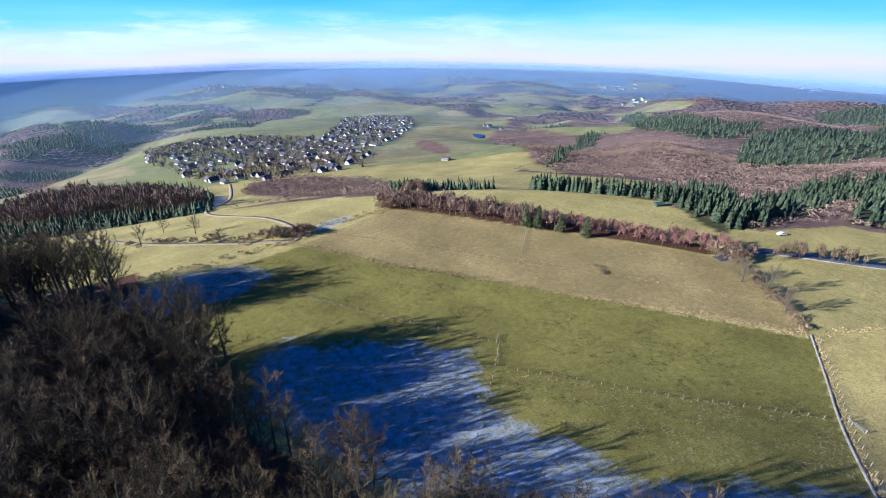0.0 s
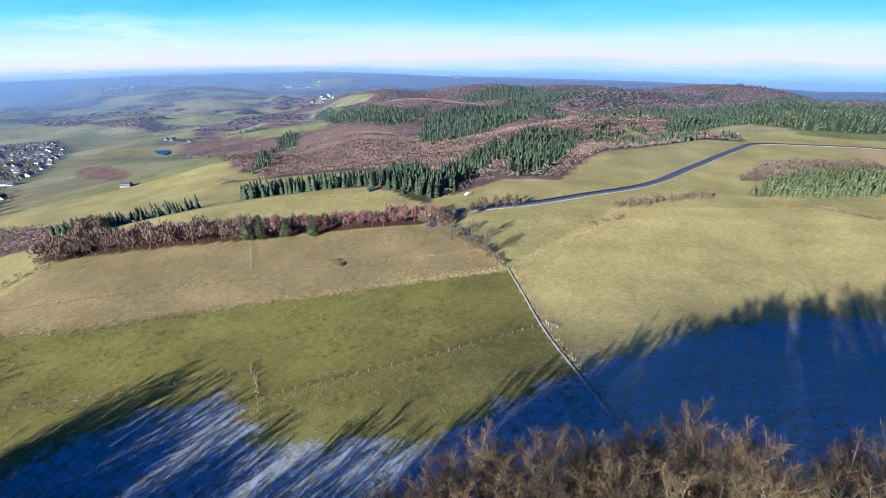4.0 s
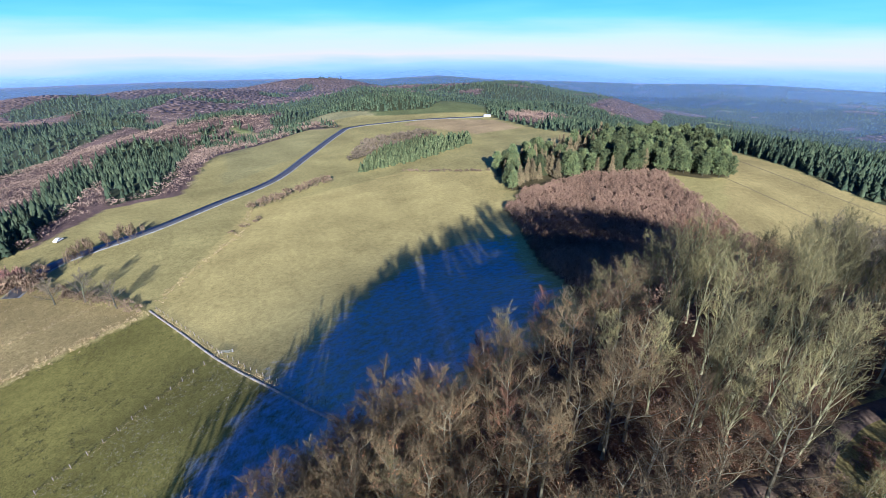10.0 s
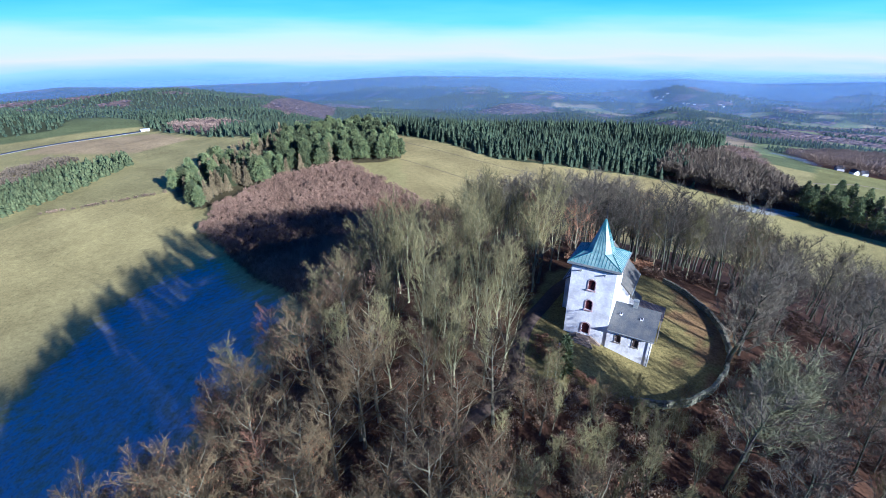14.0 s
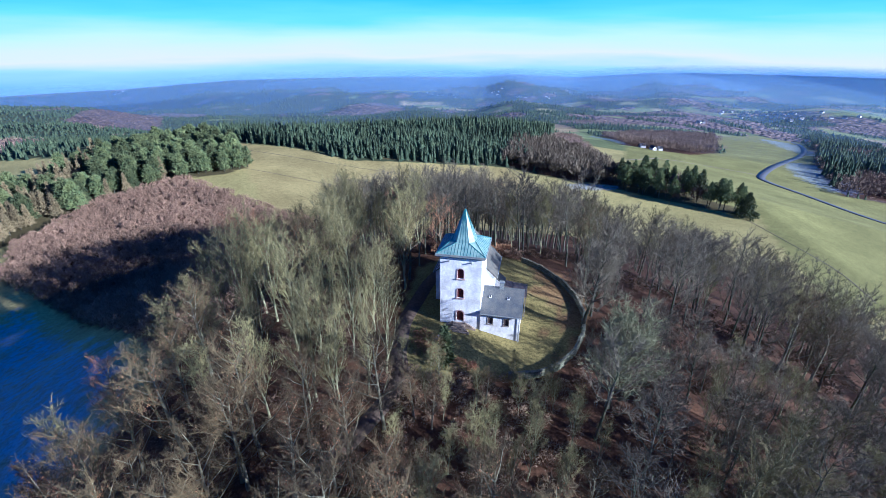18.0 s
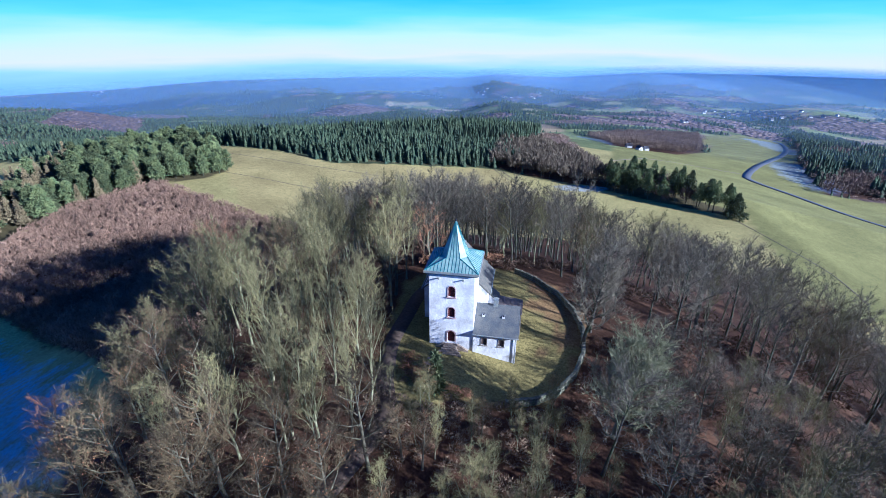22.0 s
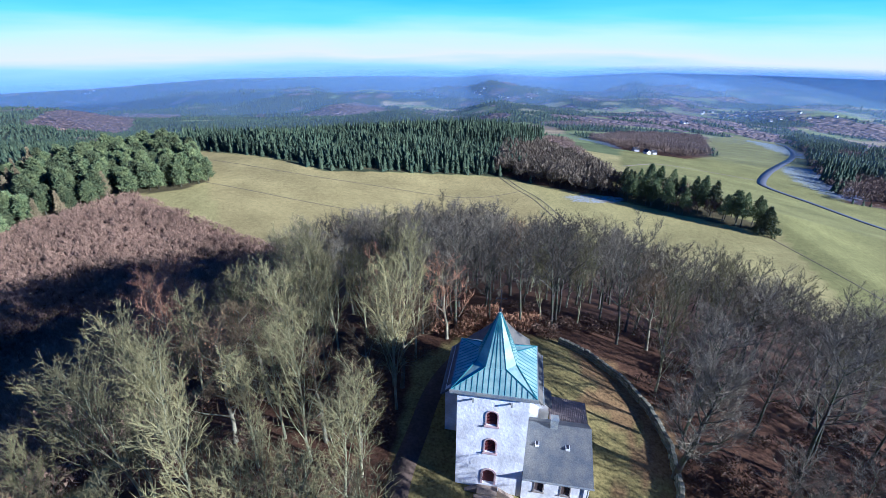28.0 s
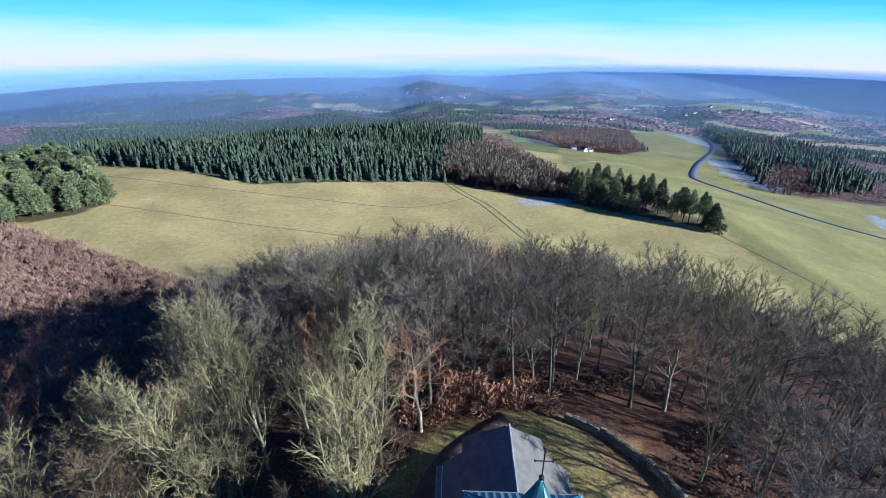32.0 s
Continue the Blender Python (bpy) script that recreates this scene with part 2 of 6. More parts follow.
# Cover of the middle and far land, later outlines over earlier ones.
COVER = [
    ("open", [(86, -783), (46, -1296), (-74, -1739), (-186, -1823), (-239, -1407), (-303, -1271), (-689, -2062), (-897, -2002), (-1196, -2121), (-1084, -1623), (-954, -1264), (-623, -786), (-344, -380), (-337, -348), (-275, -380), (-179, -385), (-104, -367), (-43, -399), (-57, -503), (35, -734)]),
    ("broad", [(-83, -489), (-107, -563), (-165, -521), (-193, -417), (-131, -312), (-112, -388)]),
    ("copper", [(-104, -367), (-157, -488), (-189, -465), (-177, -390), (-131, -312), (-112, -330)]),
    ("conifer", [(20, -559), (-8, -690), (-54, -604), (-65, -520), (-43, -413), (-8, -482)]),
    ("broad", [(78, -576), (90, -829), (35, -759), (-13, -682), (14, -540), (58, -558)]),
    ("open", [(391, -3536), (240, -3463), (-9, -3052), (84, -1953), (365, -3136)]),
    ("open", [(316, -4136), (78, -4117), (-694, -2839), (-561, -2663), (259, -3990)]),
    ("open", [(-528, -3036), (-815, -2835), (-979, -2513), (-739, -2124), (-542, -2481)]),
    ("open", [(-1273, -1466), (-1629, -1520), (-1458, -1252), (-1264, -1218)]),
    ("open", [(-669, -1008), (-1124, -1425), (-1246, -1312), (-873, -960), (-650, -856)]),
    ("open", [(-1305, -2623), (-2299, -2909), (-2034, -2522), (-1295, -2347)]),
    ("open", [(-2105, -2327), (-2309, -1911), (-2014, -1709), (-1718, -1911)]),
    ("open", [(-2823, -2226), (-3404, -2254), (-4076, -2018), (-3140, -2029)]),
    ("open", [(-319, -412), (-331, -343), (-319, -324), (-301, -377)]),
    ("open", [(-915, -2394), (-1104, -2542), (-1272, -2270), (-1153, -1637), (-1123, -1407), (-712, -1054), (-610, -1080), (-859, -1902), (-757, -2032)]),
    ("open", [(-487, -872), (-561, -872), (-468, -620), (-327, -428), (-286, -334), (-207, -255), (-248, -435), (-235, -523), (-268, -610)]),
    ("plough", [(-388, -674), (-457, -755), (-400, -596), (-358, -553)]),
    ("conifer", [(-282, -116), (-532, -162), (-580, -137), (-570, -79), (-423, -78), (-322, -85), (-287, -95)]),
    ("conifer", [(-248, -159), (-313, -165), (-459, -178), (-546, -170), (-382, -133), (-280, -132), (-249, -145)]),
    ("conifer", [(-479, -250), (-719, -338), (-896, -384), (-1082, -327), (-1314, -233), (-1268, -158), (-748, -159), (-666, -209), (-525, -218)]),
    ("conifer", [(-733, -409), (-889, -468), (-975, -413), (-917, -391), (-748, -372)]),
    ("conifer", [(-632, -87), (-1307, -67), (-1363, 145), (-1213, 249), (-1076, 218), (-709, 28), (-650, -59)]),
    ("conifer", [(-1718, -544), (-1996, -326), (-1571, -77), (-1391, -141), (-1200, -300)]),
    ("conifer", [(-1421, -989), (-1614, -1063), (-990, -555), (-929, -456), (-756, -425), (-859, -596)]),
    ("conifer", [(-334, -361), (-395, -399), (-629, -557), (-784, -630), (-805, -615), (-656, -531), (-511, -455), (-369, -367)]),
    ("conifer", [(-1063, -733), (-1404, -884), (-894, -465), (-893, -398), (-752, -368), (-723, -467)]),
    ("conifer", [(-242, -188), (-338, -224), (-346, -204), (-263, -159), (-243, -149), (-217, -148), (-225, -165)]),
    ("conifer", [(-1097, 30), (-1430, 67), (-1272, 283), (-552, 88), (-704, 46)]),
    ("conifer", [(-507, 114), (-563, 146), (-1503, 668), (-1350, 794), (-985, 570), (-489, 177)]),
    ("conifer", [(-427, 213), (-1007, 596), (-1266, 873), (-1207, 966), (-314, 215), (-341, 210), (-383, 210)]),
    ("mixed", [(-587, -92), (-653, -24), (-512, 64), (-432, 51), (-433, -7), (-382, -30), (-460, -53)]),
    ("open", [(-642, -39), (-547, 85), (-505, 112), (-482, 174), (-975, 564), (-426, 211), (-423, 73), (-510, 40)]),
    ("brown", [(-835, 707), (-1373, 1339), (-2037, 2555), (-1278, 1599), (-1063, 1069)]),
    ("brown", [(-402, 217), (-533, 335), (-538, 416), (-476, 379), (-355, 225)]),
    ("brown", [(-1134, 1045), (-1415, 1461), (-1790, 2318), (-1173, 1457), (-753, 749)]),
    ("brown", [(-1018, 2561), (-838, 2939), (-606, 2882), (-494, 1867)]),
    ("conifer", [(-213, 271), (-827, 1393), (-1145, 2427), (-808, 2380), (-192, 1787), (1, 1177), (80, 1056), (78, 540), (15, 406), (5, 270), (-95, 228), (-167, 256)]),
    ("open", [(1, 1121), (108, 1158), (168, 1031), (184, 607), (135, 464), (107, 737)]),
    ("open", [(375, 2001), (743, 2596), (1062, 2386), (1255, 2412), (1008, 2311), (509, 1735)]),
    ("open", [(1285, 2370), (1508, 2551), (1958, 2544), (1523, 1947), (1383, 2018)]),
    ("open", [(-1106, 3929), (-521, 3845), (-484, 3570), (-974, 3607)]),
    ("open", [(-1901, 3940), (-1392, 4222), (-902, 4109), (-1253, 3781)]),
    ("open", [(-710, 3162), (-425, 3312), (-44, 2246), (152, 1306), (180, 1185), (130, 1304), (-21, 2150)]),
]
GAP_ANGLE = 5.0, -65.0                # the point round which bearings are taken


def bearing(x, y):
    return np.degrees(np.arctan2(np.asarray(x) - GAP_ANGLE[0], np.asarray(y) - GAP_ANGLE[1])), np.hypot(np.asarray(x) - GAP_ANGLE[0], np.asarray(y) - GAP_ANGLE[1])


def far_wood(x, y):
    """Where the distant land is wooded: 0 open, 1 broadleaved, 2 conifers."""
    az, d = bearing(x, y)
    az = np.where(az > 120, az - 360, az)
    bias = np.interp(az, [-200, -160, -142, -132, -120, -112, -60, -22, 4, 14, 40, 60], [0.6, 0.45, 0.2, 0.0, 0.1, 1.0, 1.0, 0.8, 0.6, 0.3, 0.25, 0.2])
    wood = (wave(x, y, 260, 1.7) + bias > 0) & ~inside(OPEN_LAND, x, y) & (d > 250)
    lim = np.interp(az, [-200, -150, -125, -118, -84, -74, -30, 0, 20, 60], [-0.1, 0.1, 0.8, 0.95, 0.7, -0.2, -0.55, -0.35, 0.0, 0.0])
    conifer = wave(x, y, 230, 4.1) > lim
    kind = np.where(wood, np.where(conifer, 2, 1), 0)
    speckle = wave(x, y, 17, 2.9)
    for name, poly in COVER:
        m = inside(poly, x, y)
        if name == "open" or name == "plough":
            kind = np.where(m, 0, kind)
        elif name == "mixed":
            kind = np.where(m, np.where(speckle > 0, 2, 1), kind)
        else:
            kind = np.where(m, 2 if name == "conifer" else 1, kind)
    return np.where(inside(VILLAGE_LOW, x, y) | inside(VILLAGE_HIGH, x, y), 0, kind)


# ---- materials ----
def material(name, color, rough=0.8, vary=0.25, scale=1.0, bump=0.2, metal=0.0, fine=8.0, spec=0.3, second=None, per_object=0.0, space="Object"):
    """A surface with variation at two scales, a little relief and, where asked, a shift from object to object."""
    m = bpy.data.materials.new(name)
    m.use_nodes = True
    n, l = m.node_tree.nodes, m.node_tree.links
    b = n["Principled BSDF"]
    b.inputs["Roughness"].default_value, b.inputs["Metallic"].default_value = rough, metal
    b.inputs["Specular IOR Level"].default_value = spec
    tc = n.new("ShaderNodeTexCoord")
    big, small = n.new("ShaderNodeTexNoise"), n.new("ShaderNodeTexNoise")
    big.inputs["Scale"].default_value, small.inputs["Scale"].default_value = scale, scale * fine
    big.inputs["Detail"].default_value, small.inputs["Detail"].default_value = 4, 3
    for t in (big, small):
        l.new(tc.outputs[space], t.inputs["Vector"])
    mix = n.new("ShaderNodeMix")
    mix.data_type = "RGBA"
    other = second or tuple(c * (1 - vary) for c in color)
    mix.inputs["A"].default_value, mix.inputs["B"].default_value = (*color, 1), (*other, 1)
    ramp = n.new("ShaderNodeMapRange")
    ramp.inputs["From Min"].default_value, ramp.inputs["From Max"].default_value = 0.38, 0.62
    l.new(big.outputs["Fac"], ramp.inputs["Value"])
    l.new(ramp.outputs["Result"], mix.inputs["Factor"])
    hsv = n.new("ShaderNodeHueSaturation")
    val = n.new("ShaderNodeMapRange")
    val.inputs["From Min"].default_value, val.inputs["From Max"].default_value = 0.25, 0.75
    val.inputs["To Min"].default_value, val.inputs["To Max"].default_value = 1 - vary, 1 + vary
    l.new(small.outputs["Fac"], val.inputs["Value"])
    l.new(mix.outputs["Result"], hsv.inputs["Color"])
    if per_object:
        info, add, mul = n.new("ShaderNodeObjectInfo"), n.new("ShaderNodeMapRange"), n.new("ShaderNodeMath")
        add.inputs["To Min"].default_value, add.inputs["To Max"].default_value = 1 - per_object, 1 + per_object
        mul.operation = "MULTIPLY"
        l.new(info.outputs["Random"], add.inputs["Value"])
        l.new(add.outputs["Result"], mul.inputs[0])
        l.new(val.outputs["Result"], mul.inputs[1])
        l.new(mul.outputs["Value"], hsv.inputs["Value"])
    else:
        l.new(val.outputs["Result"], hsv.inputs["Value"])
    l.new(hsv.outputs["Color"], b.inputs["Base Color"])
    if bump:
        bp = n.new("ShaderNodeBump")
        bp.inputs["Strength"].default_value, bp.inputs["Distance"].default_value = bump, 0.3 / scale / fine
        l.new(small.outputs["Fac"], bp.inputs["Height"])
        l.new(bp.outputs["Normal"], b.inputs["Normal"])
    return m


def island_material(name, color, other, rough=0.85, spread=0.3, spec=0.2, grain=0.9):
    """For joined growth: each clump takes its own shade between two colours."""
    m = bpy.data.materials.new(name)
    m.use_nodes = True
    n, l = m.node_tree.nodes, m.node_tree.links
    b = n["Principled BSDF"]
    b.inputs["Roughness"].default_value, b.inputs["Specular IOR Level"].default_value = rough, spec
    geo, mix, val, hsv = n.new("ShaderNodeNewGeometry"), n.new("ShaderNodeMix"), n.new("ShaderNodeMapRange"), n.new("ShaderNodeHueSaturation")
    mix.data_type = "RGBA"
    mix.inputs["A"].default_value, mix.inputs["B"].default_value = (*color, 1), (*other, 1)
    l.new(geo.outputs["Random Per Island"], mix.inputs["Factor"])
    tc, noi = n.new("ShaderNodeTexCoord"), n.new("ShaderNodeTexNoise")
    noi.inputs["Scale"].default_value, noi.inputs["Detail"].default_value = 0.03, 6
    l.new(tc.outputs["Object"], noi.inputs["Vector"])
    val.inputs["From Min"].default_value, val.inputs["From Max"].default_value = 0.3, 0.7
    val.inputs["To Min"].default_value, val.inputs["To Max"].default_value = 1 - spread, 1 + spread
    l.new(noi.outputs["Fac"], val.inputs["Value"])
    l.new(mix.outputs["Result"], hsv.inputs["Color"])
    l.new(val.outputs["Result"], hsv.inputs["Value"])
    fine, dab = n.new("ShaderNodeTexNoise"), n.new("ShaderNodeMapRange")
    fine.inputs["Scale"].default_value, fine.inputs["Detail"].default_value = grain, 4
    l.new(tc.outputs["Object"], fine.inputs["Vector"])
    dab.inputs["From Min"].default_value, dab.inputs["From Max"].default_value, dab.inputs["To Min"].default_value, dab.inputs["To Max"].default_value = 0.35, 0.65, 0.7, 1.25
    l.new(fine.outputs["Fac"], dab.inputs["Value"])
    tone = n.new("ShaderNodeHueSaturation")
    l.new(hsv.outputs["Color"], tone.inputs["Color"])
    l.new(dab.outputs["Result"], tone.inputs["Value"])
    l.new(tone.outputs["Color"], b.inputs["Base Color"])
    relief = n.new("ShaderNodeBump")
    relief.inputs["Strength"].default_value, relief.inputs["Distance"].default_value = 0.6, 0.8
    l.new(fine.outputs["Fac"], relief.inputs["Height"])
    l.new(relief.outputs["Normal"], b.inputs["Normal"])
    return m


def ground_material():
    """Land colours carried by the sheet, broken up by tufts and mottling."""
    m = bpy.data.materials.new("land")
    m.use_nodes = True
    n, l = m.node_tree.nodes, m.node_tree.links
    b = n["Principled BSDF"]
    b.inputs["Roughness"].default_value, b.inputs["Specular IOR Level"].default_value = 0.95, 0.1
    col, frost, tc = n.new("ShaderNodeAttribute"), n.new("ShaderNodeAttribute"), n.new("ShaderNodeTexCoord")
    col.attribute_name, frost.attribute_name = "land", "frost"
    facs = []
    for scale, detail in ((0.035, 5), (0.5, 4), (3.2, 3)):
        t = n.new("ShaderNodeTexNoise")
        t.inputs["Scale"].default_value, t.inputs["Detail"].default_value = scale, detail
        l.new(tc.outputs["Object"], t.inputs["Vector"])
        facs.append(t)
    h1 = n.new("ShaderNodeHueSaturation")
    v1 = n.new("ShaderNodeMapRange")
    v1.inputs["From Min"].default_value, v1.inputs["From Max"].default_value, v1.inputs["To Min"].default_value, v1.inputs["To Max"].default_value = 0.3, 0.7, 0.80, 1.18
    l.new(facs[0].outputs["Fac"], v1.inputs["Value"])
    v2 = n.new("ShaderNodeMapRange")
    v2.inputs["From Min"].default_value, v2.inputs["From Max"].default_value, v2.inputs["To Min"].default_value, v2.inputs["To Max"].default_value = 0.3, 0.7, 0.86, 1.14
    l.new(facs[1].outputs["Fac"], v2.inputs["Value"])
    v3 = n.new("ShaderNodeMapRange")
    v3.inputs["From Min"].default_value, v3.inputs["From Max"].default_value, v3.inputs["To Min"].default_value, v3.inputs["To Max"].default_value = 0.3, 0.7, 0.7, 1.3
    l.new(facs[2].outputs["Fac"], v3.inputs["Value"])
    mu, mu2 = n.new("ShaderNodeMath"), n.new("ShaderNodeMath")
    mu.operation = mu2.operation = "MULTIPLY"
    l.new(v1.outputs["Result"], mu.inputs[0])
    l.new(v2.outputs["Result"], mu.inputs[1])
    l.new(mu.outputs["Value"], mu2.inputs[0])
    l.new(v3.outputs["Result"], mu2.inputs[1])
    spots, dark = n.new("ShaderNodeTexNoise"), n.new("ShaderNodeMapRange")
    spots.inputs["Scale"].default_value, spots.inputs["Detail"].default_value, spots.inputs["Roughness"].default_value = 1.9, 5, 0.7
    l.new(tc.outputs["Object"], spots.inputs["Vector"])
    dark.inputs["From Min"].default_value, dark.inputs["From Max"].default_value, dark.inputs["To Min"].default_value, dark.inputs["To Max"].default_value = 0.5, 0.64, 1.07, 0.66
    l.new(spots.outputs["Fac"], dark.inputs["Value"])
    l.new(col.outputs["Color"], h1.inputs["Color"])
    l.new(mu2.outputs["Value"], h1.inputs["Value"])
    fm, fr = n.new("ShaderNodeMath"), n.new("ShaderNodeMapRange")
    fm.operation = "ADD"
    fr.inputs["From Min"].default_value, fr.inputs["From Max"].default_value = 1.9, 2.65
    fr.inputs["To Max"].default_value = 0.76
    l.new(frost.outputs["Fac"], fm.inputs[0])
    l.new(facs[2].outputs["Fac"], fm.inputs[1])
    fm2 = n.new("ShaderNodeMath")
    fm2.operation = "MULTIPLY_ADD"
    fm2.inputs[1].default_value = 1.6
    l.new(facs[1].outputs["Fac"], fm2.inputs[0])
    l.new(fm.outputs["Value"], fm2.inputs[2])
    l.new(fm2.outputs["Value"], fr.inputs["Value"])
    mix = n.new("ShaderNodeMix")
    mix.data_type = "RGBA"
    # Frost is mixed in as the blue of shade, not as white.
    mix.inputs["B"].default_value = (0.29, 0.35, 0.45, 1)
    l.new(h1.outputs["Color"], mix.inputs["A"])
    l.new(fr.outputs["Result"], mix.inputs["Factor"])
    tuft = n.new("ShaderNodeHueSaturation")
    l.new(mix.outputs["Result"], tuft.inputs["Color"])
    l.new(dark.outputs["Result"], tuft.inputs["Value"])
    l.new(tuft.outputs["Color"], b.inputs["Base Color"])
    bp = n.new("ShaderNodeBump")
    bp.inputs["Strength"].default_value, bp.inputs["Distance"].default_value = 0.4, 0.14
    l.new(facs[2].outputs["Fac"], bp.inputs["Height"])
    l.new(bp.outputs["Normal"], b.inputs["Normal"])
    return m


M_LAND = ground_material()
M_BARK = material("grey_bark", (0.072, 0.062, 0.048), 0.9, 0.35, 0.8, 0.5, per_object=0.35, second=(0.060, 0.073, 0.030))
M_PALE = material("pale_bark", (0.205, 0.192, 0.112), 0.9, 0.3, 0.7, 0.4, per_object=0.4, second=(0.115, 0.102, 0.060))
M_ASHBARK = material("ash_bark", (0.255, 0.245, 0.125), 0.9, 0.3, 0.7, 0.4, per_object=0.25, second=(0.135, 0.132, 0.058))
M_ASH_TWIG = material("ash_twigs", (0.200, 0.178, 0.060), 0.9, 0.25, 0.15, 0, per_object=0.5, second=(0.122, 0.110, 0.042))
M_BEECH_TWIG = material("beech_twigs", (0.118, 0.088, 0.034), 0.9, 0.3, 0.15, 0, per_object=0.6, second=(0.062, 0.049, 0.021))
M_BRUSHWOOD = island_material("dead_bracken_and_brush", (0.062, 0.040, 0.022), (0.120, 0.082, 0.046))
M_LIMETWIG = material("pale_lichened_twigs", (0.205, 0.200, 0.092), 0.9, 0.25, 0.15, 0, second=(0.135, 0.135, 0.06))
M_OAK_TWIG = material("oak_twigs", (0.142, 0.122, 0.073), 0.9, 0.3, 0.15, 0, per_object=0.55, second=(0.088, 0.076, 0.047))
M_RUSSET_TWIG = material("russet_twigs", (0.30, 0.16, 0.07), 0.9, 0.3, 0.15, 0, per_object=0.3, second=(0.20, 0.11, 0.055))
M_LEAF = material("withered_leaves", (0.225, 0.108, 0.034), 0.8, 0.35, 0.5, 0, per_object=0.35, second=(0.151, 0.082, 0.031))
M_PINE = material("pine_needles", (0.128, 0.146, 0.044), 0.8, 0.35, 0.4, 0, per_object=0.5, second=(0.074, 0.096, 0.033))
M_SPRUCE = island_material("spruce_needles", (0.035, 0.053, 0.027), (0.068, 0.087, 0.038))
M_YOUNG = island_material("young_conifer_needles", (0.066, 0.086, 0.032), (0.110, 0.126, 0.044))
M_SCRUB = island_material("olive_scrub_twigs", (0.100, 0.082, 0.050), (0.150, 0.122, 0.074))
M_LARCH = material("larch_twigs", (0.205, 0.165, 0.072), 0.85, 0.3, 0.4, 0, per_object=0.3)
M_BROADLEAF = island_material("bare_far_crowns", (0.104, 0.076, 0.050), (0.180, 0.131, 0.086))
M_FARCROWN = island_material("far_crowns", (0.172, 0.125, 0.086), (0.220, 0.161, 0.110), spread=0.3, grain=0.13)
M_BELT = island_material("belt_twigs", (0.145, 0.100, 0.066), (0.225, 0.158, 0.105))
M_DIMCROWN = island_material("distant_crowns", (0.112, 0.080, 0.064), (0.150, 0.108, 0.086), spread=0.3, grain=0.05)
M_THICKET = island_material("thicket_twigs", (0.182, 0.120, 0.070), (0.270, 0.182, 0.108))
M_HEDGE = island_material("hedge_twigs", (0.141, 0.104, 0.059), (0.221, 0.162, 0.087))
M_REDWOOD = island_material("young_alder_twigs", (0.165, 0.085, 0.066), (0.225, 0.128, 0.095))
M_TALLGRASS = island_material("tall_dry_grass", (0.34, 0.265, 0.11), (0.48, 0.385, 0.18))


# ---- mesh helpers ----
def mesh_of(name, verts, faces, mats, index=None, smooth=False):
    me = bpy.data.meshes.new(name)
    me.from_pydata(verts, [], faces)
    for m in (mats if isinstance(mats, (list, tuple)) else [mats]):
        me.materials.append(m)
    if index is not None:
        me.polygons.foreach_set("material_index", np.asarray(index, np.int32))
    if smooth:
        me.polygons.foreach_set("use_smooth", np.ones(len(faces), bool))
    me.update()
    return me


def part(name, data, mat, parent, label=""):
    """Links a bmesh or a mesh as one part under a thing."""
    if isinstance(data, bmesh.types.BMesh):
        me = bpy.data.meshes.new(name)
        bmesh.ops.recalc_face_normals(data, faces=data.faces)
        data.to_mesh(me)
        data.free()
        if mat:
            me.materials.append(mat)
    else:
        me = data
    ob = new(name, me)
    ob.parent = parent
    return tagged(ob, label=label)


def soup(name, template, places, mat, label, category, kind="stuff", smooth=False):
    """Many copies of one low shape joined into a single mesh. template: verts (n,3), faces (m,k); places: x, y, z, turn, width, height."""
    tv, tf = template
    p = np.asarray(places, float)
    c, s = np.cos(p[:, 3]), np.sin(p[:, 3])
    rng = np.random.default_rng(len(p))
    v = tv[None] * np.stack([p[:, 4], p[:, 4], p[:, 5]], 1)[:, None, :]
    v = v * (1 + rng.normal(0, 0.09, v.shape))
    w = np.empty_like(v)
    w[..., 0] = v[..., 0] * c[:, None] - v[..., 1] * s[:, None] + p[:, 0, None]
    w[..., 1] = v[..., 0] * s[:, None] + v[..., 1] * c[:, None] + p[:, 1, None]
    w[..., 2] = v[..., 2] + p[:, 2, None]
    k = tf.shape[1]
    f = (tf[None] + (np.arange(len(p)) * len(tv))[:, None, None]).reshape(-1, k)
    me = bpy.data.meshes.new(name)
    me.vertices.add(w.size // 3)
    me.vertices.foreach_set("co", w.ravel())
    me.loops.add(f.size)
    me.loops.foreach_set("vertex_index", f.ravel().astype(np.int32))
    me.polygons.add(len(f))
    me.polygons.foreach_set("loop_start", np.arange(0, f.size, k, dtype=np.int32))
    me.polygons.foreach_set("loop_total", np.full(len(f), k, np.int32))
    if smooth:
        me.polygons.foreach_set("use_smooth", np.ones(len(f), bool))
    me.materials.append(mat)
    me.update(calc_edges=True)
    me.validate()
    return tagged(new(name, me), label, category, "", kind)


def scatter(poly, gap, seed, test=None, jitter=0.45):
    """Points on a loose grid inside an outline."""
    rng = np.random.default_rng(seed)
    a = np.array(poly)
    gx, gy = np.meshgrid(np.arange(a[:, 0].min(), a[:, 0].max(), gap), np.arange(a[:, 1].min(), a[:, 1].max(), gap))
    x = gx.ravel() + rng.uniform(-jitter, jitter, gx.size) * gap
    y = gy.ravel() + rng.uniform(-jitter, jitter, gx.size) * gap
    keep = inside(poly, x, y)
    if test is not None:
        keep &= test(x, y)
    return x[keep], y[keep], rng


